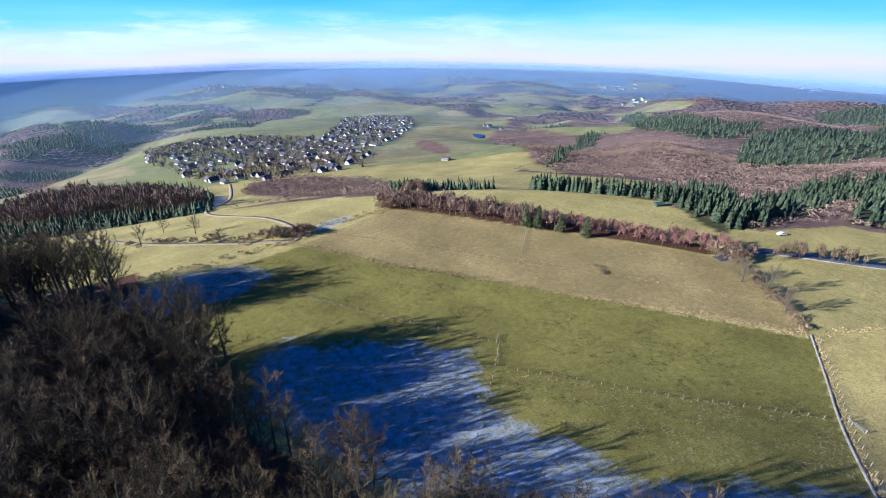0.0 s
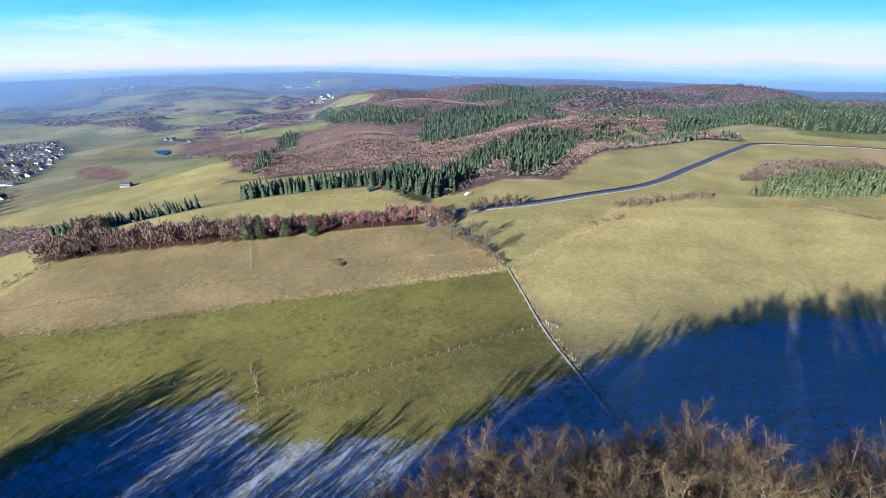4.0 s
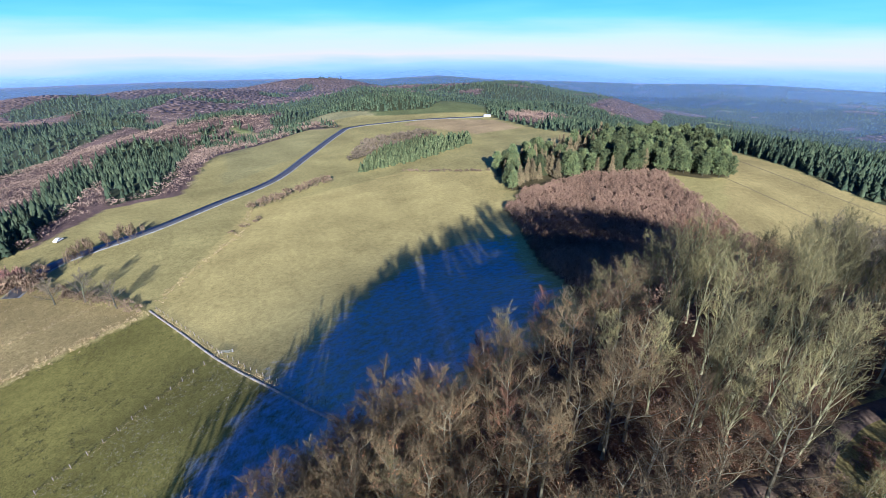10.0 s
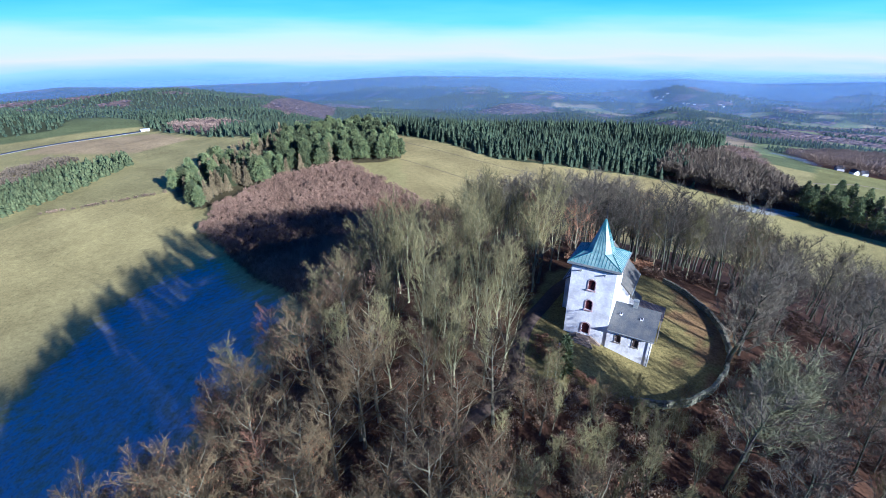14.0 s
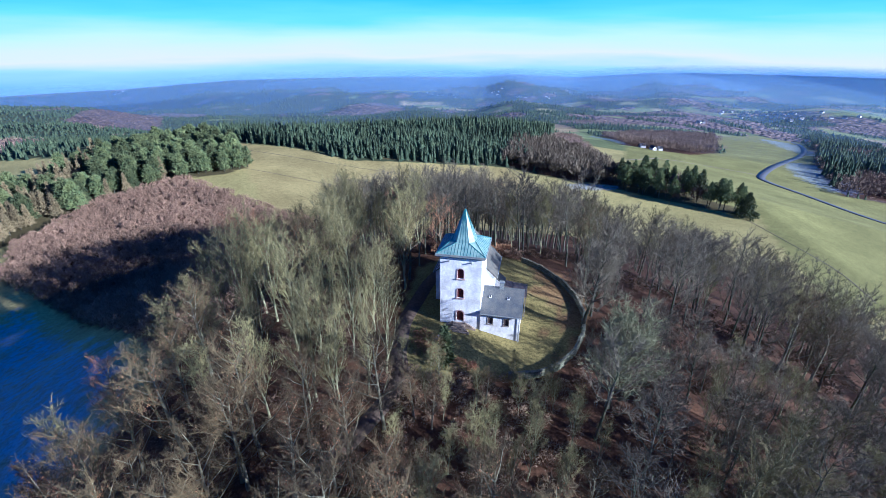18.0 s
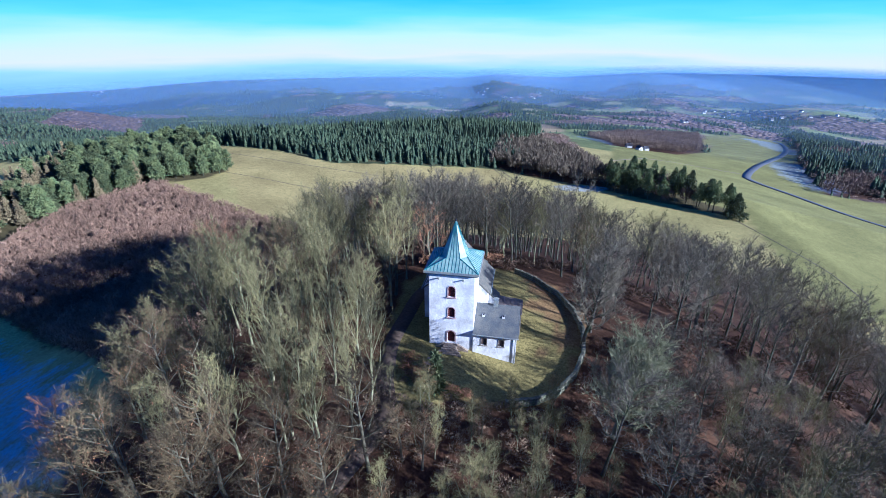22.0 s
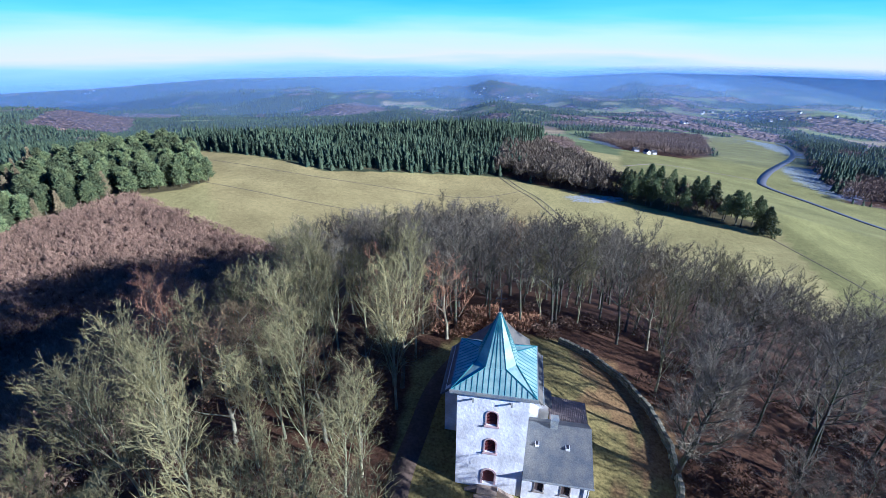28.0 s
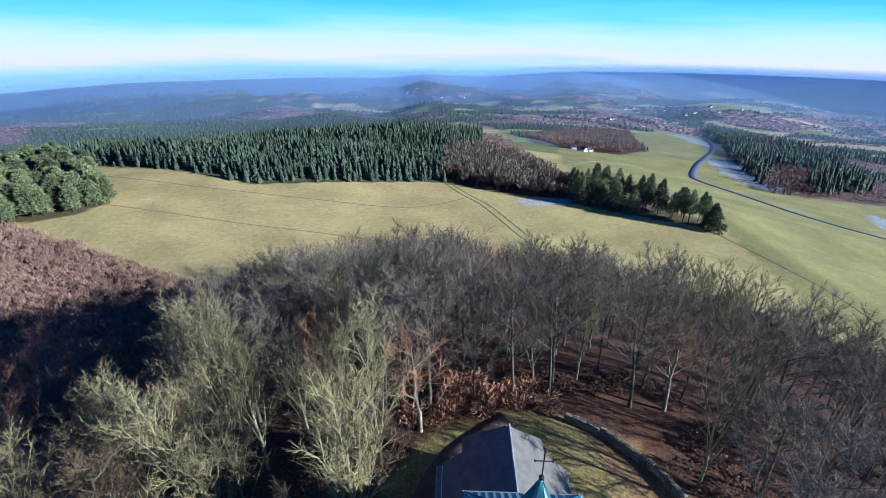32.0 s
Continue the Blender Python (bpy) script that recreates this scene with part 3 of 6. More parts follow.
def along(line, gap, seed, spread):
    """Points loosely along a line."""
    rng = np.random.default_rng(seed)
    xs, ys = [], []
    for (ax, ay), (bx, by) in zip(line, line[1:]):
        n = max(1, int(math.hypot(bx - ax, by - ay) / gap))
        t = (np.arange(n) + rng.uniform(0, 1, n)) / n
        xs.append(ax + (bx - ax) * t + rng.normal(0, spread, n))
        ys.append(ay + (by - ay) * t + rng.normal(0, spread, n))
    return np.concatenate(xs), np.concatenate(ys), rng


def places(x, y, rng, width, tall, sink=0.3, vary=0.3):
    k = rng.uniform(1 - vary, 1 + vary, len(x))
    return np.stack([x, y, height(x, y) - sink, rng.uniform(0, 6.28, len(x)), width * k * rng.uniform(0.85, 1.15, len(x)), tall * k], 1)


# ---- ground ----
def colour_land(x, y):
    az, d = bearing(x, y)
    col = np.empty((len(x), 3))
    col[:] = (0.306, 0.265, 0.079)
    def paint(mask, c):
        col[mask] = c
    # patchwork of distant fields
    cx, cy = np.floor((x + 40 * wave(x, y, 300, 0.3)) / 150), np.floor((y + 40 * wave(x, y, 260, 2.3)) / 110)
    h = np.abs(np.sin(cx * 12.9898 + cy * 78.233) * 43758.5453) % 1
    away = d > 520
    for lo, hi, c in ((0, .3, (0.194, 0.216, 0.065)), (.3, .55, (0.265, 0.245, 0.097)), (.55, .72, (0.337, 0.265, 0.121)), (.72, .86, (0.122, 0.137, 0.045)), (.86, 1.1, (0.235, 0.180, 0.088))):
        paint(away & (h >= lo) & (h < hi), c)
    green = away & (np.where(az > 120, az - 360, az) < -112)
    col[green] = col[green] * .4 + np.array((0.200, 0.200, 0.074)) * .6
    paint(inside(GREEN_FIELD, x, y), (0.156, 0.143, 0.027))
    paint(inside(TAN_FIELD, x, y), (0.245, 0.196, 0.068))
    paint(inside(NORTH_FIELD, x, y), (0.375, 0.312, 0.092))
    paint(inside(EAST_FIELD, x, y), (0.308, 0.253, 0.079))
    paint(inside(SOUTH_FIELD, x, y), (0.204, 0.194, 0.049))
    paint(inside([(-345, 150), (-420, 110), (-440, 150), (-400, 205), (-350, 200)], x, y), (0.367, 0.276, 0.112))
    paint(inside([(-290, -60), (-390, -50), (-400, -12), (-460, 50), (-425, 55), (-340, -5)], x, y), (0.269, 0.241, 0.079))
    for name, poly in COVER:
        if name == "plough":
            paint(inside(poly, x, y), (0.15, 0.095, 0.06))
    w = far_wood(x, y)
    paint(w == 1, (0.135, 0.095, 0.072))
    paint(w == 2, (0.051, 0.059, 0.024))
    for poly in (KNOLL_WOOD, THICKET, BROWN_WOOD, BELT_WOOD, EAST_WOOD, RIGHT_WOOD):
        paint(inside(poly, x, y), (0.072, 0.040, 0.019))
    for poly in (PINE_WOOD, SPRUCE_WOOD, CONIFER_BELT, VALLEY_WOOD, PINE_GROUP):
        paint(inside(poly, x, y), (0.086, 0.073, 0.028))
    paint(inside(CLEARING, x, y), (0.194, 0.162, 0.045))
    paint(inside(CLEARING, x, y) & (x + 6 * wave(x, y, 6, 2.2) > 15), (0.195, 0.128, 0.045))
    n = wave(x, y, 22, 3.3)[:, None]
    col *= 1 + 0.10 * n
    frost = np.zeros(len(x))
    for ex, ey, ea, eb, turn in FROST_TINT:
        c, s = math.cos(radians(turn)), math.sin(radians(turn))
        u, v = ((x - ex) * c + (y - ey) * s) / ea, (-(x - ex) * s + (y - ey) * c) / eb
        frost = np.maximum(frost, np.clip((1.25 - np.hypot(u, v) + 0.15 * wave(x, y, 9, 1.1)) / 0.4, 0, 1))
    # Frost colour follows the outline of the knoll's cast shadow, fading at its rim.
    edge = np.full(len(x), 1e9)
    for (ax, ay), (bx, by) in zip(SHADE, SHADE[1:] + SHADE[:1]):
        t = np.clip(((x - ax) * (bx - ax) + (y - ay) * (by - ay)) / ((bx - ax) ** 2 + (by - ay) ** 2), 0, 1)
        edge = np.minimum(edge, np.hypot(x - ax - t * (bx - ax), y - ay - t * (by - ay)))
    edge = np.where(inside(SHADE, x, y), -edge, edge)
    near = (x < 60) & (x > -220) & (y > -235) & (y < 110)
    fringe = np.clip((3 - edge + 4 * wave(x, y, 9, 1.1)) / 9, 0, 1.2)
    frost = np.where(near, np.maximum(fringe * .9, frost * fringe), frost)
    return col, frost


# Meadow in the knoll's shade all morning; its frost colour carries the blue of that shade.
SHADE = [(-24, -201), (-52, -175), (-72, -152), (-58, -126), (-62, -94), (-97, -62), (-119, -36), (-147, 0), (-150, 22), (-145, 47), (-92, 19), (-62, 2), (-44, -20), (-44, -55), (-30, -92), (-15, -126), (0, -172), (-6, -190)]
# Frosty ground in the same shade-blue colour: centre, half lengths and turn of each patch.
FROST_TINT = [(-6, -252, 28, 18, -15), (-78, -284, 16, 6, 20), (66, 234, 18, 7, 10),
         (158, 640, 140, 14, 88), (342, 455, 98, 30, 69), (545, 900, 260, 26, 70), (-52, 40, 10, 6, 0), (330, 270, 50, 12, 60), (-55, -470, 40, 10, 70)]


def build_ground():
    rings = [0.0]
    while rings[-1] < 4900:
        r = rings[-1]
        rings.append(r + (2.0 if r < 300 else 2.0 + (r - 300) * 0.018))
    rings = np.array(rings[1:])
    turn = np.radians(np.concatenate([np.arange(-195, 55, 0.7), np.arange(55, 165, 2.5)]))
    n, k = len(turn), len(rings)
    x = np.concatenate([[GAP_ANGLE[0]], (GAP_ANGLE[0] + rings[:, None] * np.sin(turn)).ravel()])
    y = np.concatenate([[GAP_ANGLE[1]], (GAP_ANGLE[1] + rings[:, None] * np.cos(turn)).ravel()])
    z = height(x, y)
    i = np.arange((k - 1) * n).reshape(k - 1, n)
    a, b = i + 1, np.roll(i, -1, 1) + 1
    quads = np.stack([a, a + n, b + n, b], -1).reshape(-1, 4)
    fan = np.stack([np.zeros(n, int), np.arange(n) + 1, np.roll(np.arange(n), -1) + 1], 1)
    me = bpy.data.meshes.new("ground")
    me.from_pydata(np.stack([x, y, z], 1), [], quads.tolist() + fan.tolist())
    me.polygons.foreach_set("use_smooth", np.ones(len(me.polygons), bool))
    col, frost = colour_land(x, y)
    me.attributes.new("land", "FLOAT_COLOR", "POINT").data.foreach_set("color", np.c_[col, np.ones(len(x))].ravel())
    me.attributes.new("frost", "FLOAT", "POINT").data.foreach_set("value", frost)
    me.materials.append(M_LAND)
    me.update()
    return tagged(new("ground", me), "rolling winter farmland of olive meadows, brown woods and frosty hollows", "ground", kind="structure")


build_ground()


def build_backdrop():
    """A ring of hazy winter sky low over the far plain."""
    n, levels = 180, [-560, -380, -330, -250, 0, 300, 520]
    verts = [(GAP_ANGLE[0] + 4960 * math.sin(6.28319 * i / n), GAP_ANGLE[1] + 4960 * math.cos(6.28319 * i / n), z) for z in levels for i in range(n)]
    faces = [(j * n + i, j * n + (i + 1) % n, (j + 1) * n + (i + 1) % n, (j + 1) * n + i) for j in range(len(levels) - 1) for i in range(n)]
    m = bpy.data.materials.new("hazy_sky")
    m.use_nodes = True
    nn, l = m.node_tree.nodes, m.node_tree.links
    nn.remove(nn["Principled BSDF"])
    em, tc, sep, rng, ramp = nn.new("ShaderNodeEmission"), nn.new("ShaderNodeTexCoord"), nn.new("ShaderNodeSeparateXYZ"), nn.new("ShaderNodeMapRange"), nn.new("ShaderNodeValToRGB")
    l.new(tc.outputs["Object"], sep.inputs["Vector"])
    rng.inputs["From Min"].default_value, rng.inputs["From Max"].default_value = -365, 475
    cloud, stretch, add = nn.new("ShaderNodeTexNoise"), nn.new("ShaderNodeMapping"), nn.new("ShaderNodeMath")
    stretch.inputs["Scale"].default_value = (0.0006, 0.0006, 0.006)
    cloud.inputs["Scale"].default_value, cloud.inputs["Detail"].default_value = 1.0, 5
    l.new(tc.outputs["Object"], stretch.inputs["Vector"])
    l.new(stretch.outputs["Vector"], cloud.inputs["Vector"])
    add.operation = "MULTIPLY_ADD"
    add.inputs[1].default_value = 240
    l.new(cloud.outputs["Fac"], add.inputs[0])
    l.new(sep.outputs["Z"], add.inputs[2])
    l.new(add.outputs["Value"], rng.inputs["Value"])
    l.new(rng.outputs["Result"], ramp.inputs["Fac"])
    stops = [(0.0, (0.46, 0.55, 0.67)), (0.12, (0.53, 0.63, 0.77)), (0.24, (0.80, 0.84, 0.88)), (0.36, (1.35, 0.95, 0.74)), (0.55, (1.10, 1.02, 0.80)), (0.75, (0.54, 0.88, 0.80)), (1.0, (0.27, 0.64, 0.78))]
    while len(ramp.color_ramp.elements) < len(stops):
        ramp.color_ramp.elements.new(0.5)
    for e, (pos, c) in zip(ramp.color_ramp.elements, stops):
        e.position, e.color = pos, (*c, 1)
    def limits(node, lo, hi):
        node.inputs["From Min"].default_value, node.inputs["From Max"].default_value = lo, hi
        return node
    wisp, pull, puff, side, low_z, high_z = (nn.new("ShaderNodeTexNoise"), nn.new("ShaderNodeMapping"), limits(nn.new("ShaderNodeMapRange"), .47, .62), limits(nn.new("ShaderNodeMapRange"), 3700, 4750),
                                             limits(nn.new("ShaderNodeMapRange"), -190, -60), limits(nn.new("ShaderNodeMapRange"), 235, 60))
    pull.inputs["Scale"].default_value = (0.0011, 0.0011, 0.0065)
    wisp.inputs["Scale"].default_value, wisp.inputs["Detail"].default_value, wisp.inputs["Roughness"].default_value = 1.0, 7, 0.6
    l.new(tc.outputs["Object"], pull.inputs["Vector"])
    l.new(pull.outputs["Vector"], wisp.inputs["Vector"])
    l.new(wisp.outputs["Fac"], puff.inputs["Value"])
    toward = nn.new("ShaderNodeVectorMath")
    toward.operation = "DOT_PRODUCT"
    toward.inputs[1].default_value = (-0.22, -0.975, 0)
    l.new(tc.outputs["Object"], toward.inputs[0])
    l.new(toward.outputs["Value"], side.inputs["Value"])
    l.new(sep.outputs["Z"], low_z.inputs["Value"])
    l.new(sep.outputs["Z"], high_z.inputs["Value"])
    amount = puff.outputs["Result"]
    for other in (side, low_z, high_z):
        times = nn.new("ShaderNodeMath")
        times.operation = "MULTIPLY"
        l.new(amount, times.inputs[0])
        l.new(other.outputs["Result"], times.inputs[1])
        amount = times.outputs["Value"]
    white = nn.new("ShaderNodeMix")
    white.data_type = "RGBA"
    white.inputs["B"].default_value = (1.30, 1.16, 1.06, 1)
    l.new(ramp.outputs["Color"], white.inputs["A"])
    l.new(amount, white.inputs["Factor"])
    l.new(white.outputs["Result"], em.inputs["Color"])
    em.inputs["Strength"].default_value = 0.315
    l.new(em.outputs["Emission"], nn["Material Output"].inputs["Surface"])
    tagged(new("backdrop", mesh_of("backdrop", verts, faces, m, smooth=True)), "pale blue winter sky with a bright hazy band", "sky", kind="structure")


build_backdrop()


def build_haze():
    """Thin added sheets for the blue winter haze of distance: they rise outwards from the far valleys, lit by sun and
    sky, with the haze tint in their colour.
    """
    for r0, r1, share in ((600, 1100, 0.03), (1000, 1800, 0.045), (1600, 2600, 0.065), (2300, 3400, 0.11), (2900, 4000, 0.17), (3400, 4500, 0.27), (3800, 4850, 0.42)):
        n, rings = 240, 7
        verts, dense, hue = [], [], []
        turns = np.radians(-180 + 360 * np.arange(n) / n)
        feet = height(GAP_ANGLE[0] + r0 * np.sin(turns), GAP_ANGLE[1] + r0 * np.cos(turns))
        feet = np.convolve(np.r_[feet[-15:], feet, feet[:15]], np.ones(31) / 31, 'valid') - 14
        for j in range(rings):
            r = r0 + (r1 - r0) * j / (rings - 1)
            for i in range(n):
                a = -180 + 360 * i / n
                az = a - 360 if a > 120 else a
                rim = float(np.interp(az, RIM[0], RIM[1]))
                px, py = GAP_ANGLE[0] + r * math.sin(radians(a)), GAP_ANGLE[1] + r * math.cos(radians(a))
                high, foot = 44 + (rim + 36) * r1 / 4800, float(feet[i])
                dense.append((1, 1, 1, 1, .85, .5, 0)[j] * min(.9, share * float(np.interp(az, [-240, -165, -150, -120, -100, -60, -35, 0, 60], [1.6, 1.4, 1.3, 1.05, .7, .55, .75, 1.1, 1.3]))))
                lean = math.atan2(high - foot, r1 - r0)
                # Evens the light in the colour: paler where the sun strikes the sheet less.
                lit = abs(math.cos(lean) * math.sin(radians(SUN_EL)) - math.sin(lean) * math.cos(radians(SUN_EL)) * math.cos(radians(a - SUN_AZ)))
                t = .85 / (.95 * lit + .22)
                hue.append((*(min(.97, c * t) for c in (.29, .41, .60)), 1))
                verts.append((px, py, foot + (high - foot) * j / (rings - 1)))
        faces = [(j * n + i, j * n + (i + 1) % n, (j + 1) * n + (i + 1) % n, (j + 1) * n + i) for j in range(rings - 1) for i in range(n)]
        m = bpy.data.materials.new("haze_sheet")
        m.use_nodes = True
        nn, l = m.node_tree.nodes, m.node_tree.links
        nn.remove(nn["Principled BSDF"])
        dif, back, both, tra, mix = nn.new("ShaderNodeBsdfDiffuse"), nn.new("ShaderNodeBsdfTranslucent"), nn.new("ShaderNodeMixShader"), nn.new("ShaderNodeBsdfTransparent"), nn.new("ShaderNodeMixShader")
        tone = nn.new("ShaderNodeAttribute")
        tone.attribute_name = "haze_tone"
        for s in (dif, back):
            l.new(tone.outputs["Color"], s.inputs["Color"])
        l.new(dif.outputs["BSDF"], both.inputs[1])
        l.new(back.outputs["BSDF"], both.inputs[2])
        den = nn.new("ShaderNodeAttribute")
        den.attribute_name = "veil"
        l.new(den.outputs["Fac"], mix.inputs["Fac"])
        l.new(tra.outputs["BSDF"], mix.inputs[1])
        l.new(both.outputs["Shader"], mix.inputs[2])
        l.new(mix.outputs["Shader"], nn["Material Output"].inputs["Surface"])
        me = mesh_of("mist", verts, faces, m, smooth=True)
        me.attributes.new("haze_tone", "FLOAT_COLOR", "POINT").data.foreach_set("color", np.array(hue, np.float32).ravel())
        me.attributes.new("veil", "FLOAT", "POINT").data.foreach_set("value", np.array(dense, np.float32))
        tagged(new("mist", me), "added sheet of bluish distance haze over the far valleys", "mist", kind="structure")


build_haze()


# ---- trees ----
def tube(verts, faces, pts, radii, sides):
    """A tapered tube through the points."""
    base = len(verts)
    for i, (p, r) in enumerate(zip(pts, radii)):
        d = (pts[min(i + 1, len(pts) - 1)] - pts[max(i - 1, 0)]).normalized()
        a = d.orthogonal().normalized()
        b = d.cross(a)
        for k in range(sides):
            w = 6.28319 * k / sides
            verts.append(p + (a * math.cos(w) + b * math.sin(w)) * r)
    for i in range(len(pts) - 1):
        for k in range(sides):
            o, q = base + i * sides, (k + 1) % sides
            faces.append((o + k, o + q, o + sides + q, o + sides + k))


def spike(verts, faces, p, d, length, r):
    """A thin three-sided twig that ends in a point."""
    a = d.orthogonal().normalized()
    b = d.cross(a)
    base = len(verts)
    for k in range(3):
        w = 2.0944 * k
        verts.append(p + (a * math.cos(w) + b * math.sin(w)) * r)
    verts.append(p + d * length)
    for k in range(3):
        faces.append((base + k, base + (k + 1) % 3, base + 3))


def bare_tree(seed, tall, first, rise, reach, limbs, twigs, leaves=0, trunk_r=0.24, fine=2, spread=0.55, thick=1.0):
    """Meshes of trunk with limbs and of the crown of branches, twigs and clinging leaves."""
    rng = random.Random(seed)
    tv, tf, cv, cf, ci = [], [], [], [], []
    lean = Vector((rng.uniform(-.06, .06), rng.uniform(-.06, .06), 1))
    stem = [Vector((lean.x * tall * t + rng.uniform(-.15, .15) * (t > 0), lean.y * tall * t + rng.uniform(-.15, .15) * (t > 0), tall * t - (0.6 if t == 0 else 0))) for t in (0, .03, .2, .4, .6, .8, .97)]
    tube(tv, tf, stem, [trunk_r * k for k in (1.7, 1.1, .92, .78, .55, .3, .06)], 6)
    ends, joints = [], []
    for i in range(limbs):
        t = first + (1 - first) * (i + rng.random()) / limbs * 0.96
        s = min(5, [k for k in range(6) if (0, .03, .2, .4, .6, .8)[k] <= t][-1])
        lo, hi = (0, .03, .2, .4, .6, .8, .97)[s], (0, .03, .2, .4, .6, .8, .97)[s + 1]
        p = stem[s].lerp(stem[s + 1], (t - lo) / (hi - lo))
        az = i * 2.4 + rng.uniform(-.5, .5)
        up = rise + rng.uniform(-.2, .2) + 0.4 * (t - first)
        d = Vector((math.cos(az), math.sin(az), up)).normalized()
        length = reach * tall * (1.15 - 0.75 * (t - first) / (1 - first)) * rng.uniform(.75, 1.2)
        mid = p + d * length * .5 + Vector((0, 0, length * .03))
        end = mid + (d + Vector((rng.uniform(-.3, .3), rng.uniform(-.3, .3), .35))).normalized() * length * .55
        r = trunk_r * (0.5 - 0.27 * t)
        joints.append((len(tv), len(tv) + 1, (s + (1 if t > (lo + hi) / 2 else 0)) * 6))
        tube(tv, tf, [p, mid, end], [r, r * .62, r * .18], 4)
        ends += [(p.lerp(mid, f), d, length) for f in (.45, .8)] + [(mid.lerp(end, f), (end - mid).normalized(), length) for f in (.15, .45, .75, 1.0)]
    tf.extend(joints)

    def blade(p, g, length, half):
        side = Vector((rng.gauss(0, 1), rng.gauss(0, 1), rng.gauss(0, 1))).cross(g).normalized() * half
        base = len(cv)
        cv.extend((p - side, p + side, p + g * length))
        cf.append((base, base + 1, base + 2))

    for p, d, length in ends:
        for _ in range(2 if rng.random() < .6 else 1):
            e = (d * .9 + Vector((rng.gauss(0, spread), rng.gauss(0, spread), rng.gauss(.3, .3)))).normalized()
            bl = min(length * .6, length * rng.uniform(.3, .5) + .35, rng.uniform(1.5, 2.4))
            spike(cv, cf, p, e, bl, 0.034)
            for _ in range(twigs):
                q = p + e * bl * rng.uniform(.1, .95)
                g = (e * .9 + Vector((rng.gauss(0, spread), rng.gauss(0, spread), rng.gauss(.3, .35)))).normalized()
                tl = bl * rng.uniform(.3, .62)
                blade(q, g, tl, rng.uniform(.014, .022) * thick)
                for _ in range(fine):
                    h = (g + Vector((rng.gauss(0, spread), rng.gauss(0, spread), rng.gauss(.15, .45)))).normalized()
                    blade(q + g * tl * rng.uniform(.2, .9), h, tl * rng.uniform(.5, .95), rng.uniform(.010, .016) * thick)
    ci = [0] * len(cf)
    for _ in range(leaves):
        p, d, length = rng.choice(ends)
        q = p + Vector((rng.gauss(0, .22), rng.gauss(0, .22), rng.gauss(0, .16))) * length
        a = Vector((rng.gauss(0, 1), rng.gauss(0, 1), rng.gauss(0, .5))).normalized() * rng.uniform(.04, .08)
        b = a.orthogonal() * rng.uniform(.5, .8)
        base = len(cv)
        cv += [q - a, q + b, q + a, q - b]
        cf.append((base, base + 1, base + 2, base + 3))
        ci.append(1)
    return tv, tf, cv, cf, ci


def tree_kind(name, count, bark, twig, label, category, limb_parts=False, **shape):
    """Several grown variants of one kind, each an Empty with trunk and crown."""
    out = []
    for i in range(count):
        tv, tf, cv, cf, ci = bare_tree(hash((len(name), i)) % 1000 + i * 17, **shape)
        root = tagged(new(name), label, category, "trees of the knoll wood")
        if limb_parts:
            part("trunk", mesh_of("trunk", tv[:42], tf[:36], bark, smooth=True), None, root)
            for k in range(shape["limbs"]):
                part("limb", mesh_of("limb", tv[42 + 12 * k:54 + 12 * k], [tuple(q - 42 - 12 * k for q in face) for face in tf[36 + 8 * k:44 + 8 * k]], bark, smooth=True), None, root)
        else:
            part("trunk", mesh_of("trunk", tv, tf, bark, smooth=True), None, root)
        part("crown", mesh_of("crown", cv, cf, [twig, M_LEAF], ci), None, root)
        out.append(root)
    return out


def edge_scale(x, y):
    """Trees are lower towards the north-western rim of the knoll."""
    return float(np.interp(x, [-46, -34], [0.6, 1.0])) if y > -55 else 1.0


def plant(kinds, x, y, rng, low=0.8, high=1.15, shrink=False):
    """Sets copies of a kind's variants at the points; the variants themselves take the first places."""
    left = [ob for ob in kinds if "set" not in ob]
    for px, py in zip(x, y):
        k = rng.uniform(low, high) * (edge_scale(px, py) if shrink else 1)
        m = pose(px, py, ground_z(px, py), rng.uniform(-3, 3), rng.uniform(-3, 3), rng.uniform(0, 360)) 
        if left:
            ob = left.pop()
            ob["set"] = True
            ob.matrix_basis = m @ Matrix.Diagonal((k, k, k, 1))
        else:
            src = kinds[int(rng.integers(len(kinds)))]
            ob = copy_thing(src, m)
            ob.scale = (k, k, k * rng.uniform(0.9, 1.1))


ASH = tree_kind("ash_tree", 5, M_ASHBARK, M_ASH_TWIG, "bare ash tree with pale grey-olive upswept twigs", "tree", tall=14, first=.14, rise=2.7, reach=.44, limbs=13, twigs=7, fine=2, spread=.6, trunk_r=.15, thick=1.35)
BEECH = tree_kind("beech_tree", 5, M_PALE, M_BEECH_TWIG, "bare beech tree with a few withered brown leaves", "tree", tall=14, first=.2, rise=.8, reach=.35, limbs=14, twigs=11, fine=2, leaves=800, trunk_r=.24, spread=.72, thick=.95)
OAK = tree_kind("oak_tree", 4, M_BARK, M_OAK_TWIG, "bare dark grey-brown oak with a tall trunk", "tree", tall=15, first=.34, rise=.8, reach=.38, limbs=14, twigs=8, fine=2, trunk_r=.2, spread=.66, thick=1.3)


FOREYARD = [(-8, -10), (17, -10), (20, -30), (6, -34), (-6, -30)]


def in_knoll(x, y):
    return ~inside(CLEARING, x, y) & ~inside(FOREYARD, x, y)


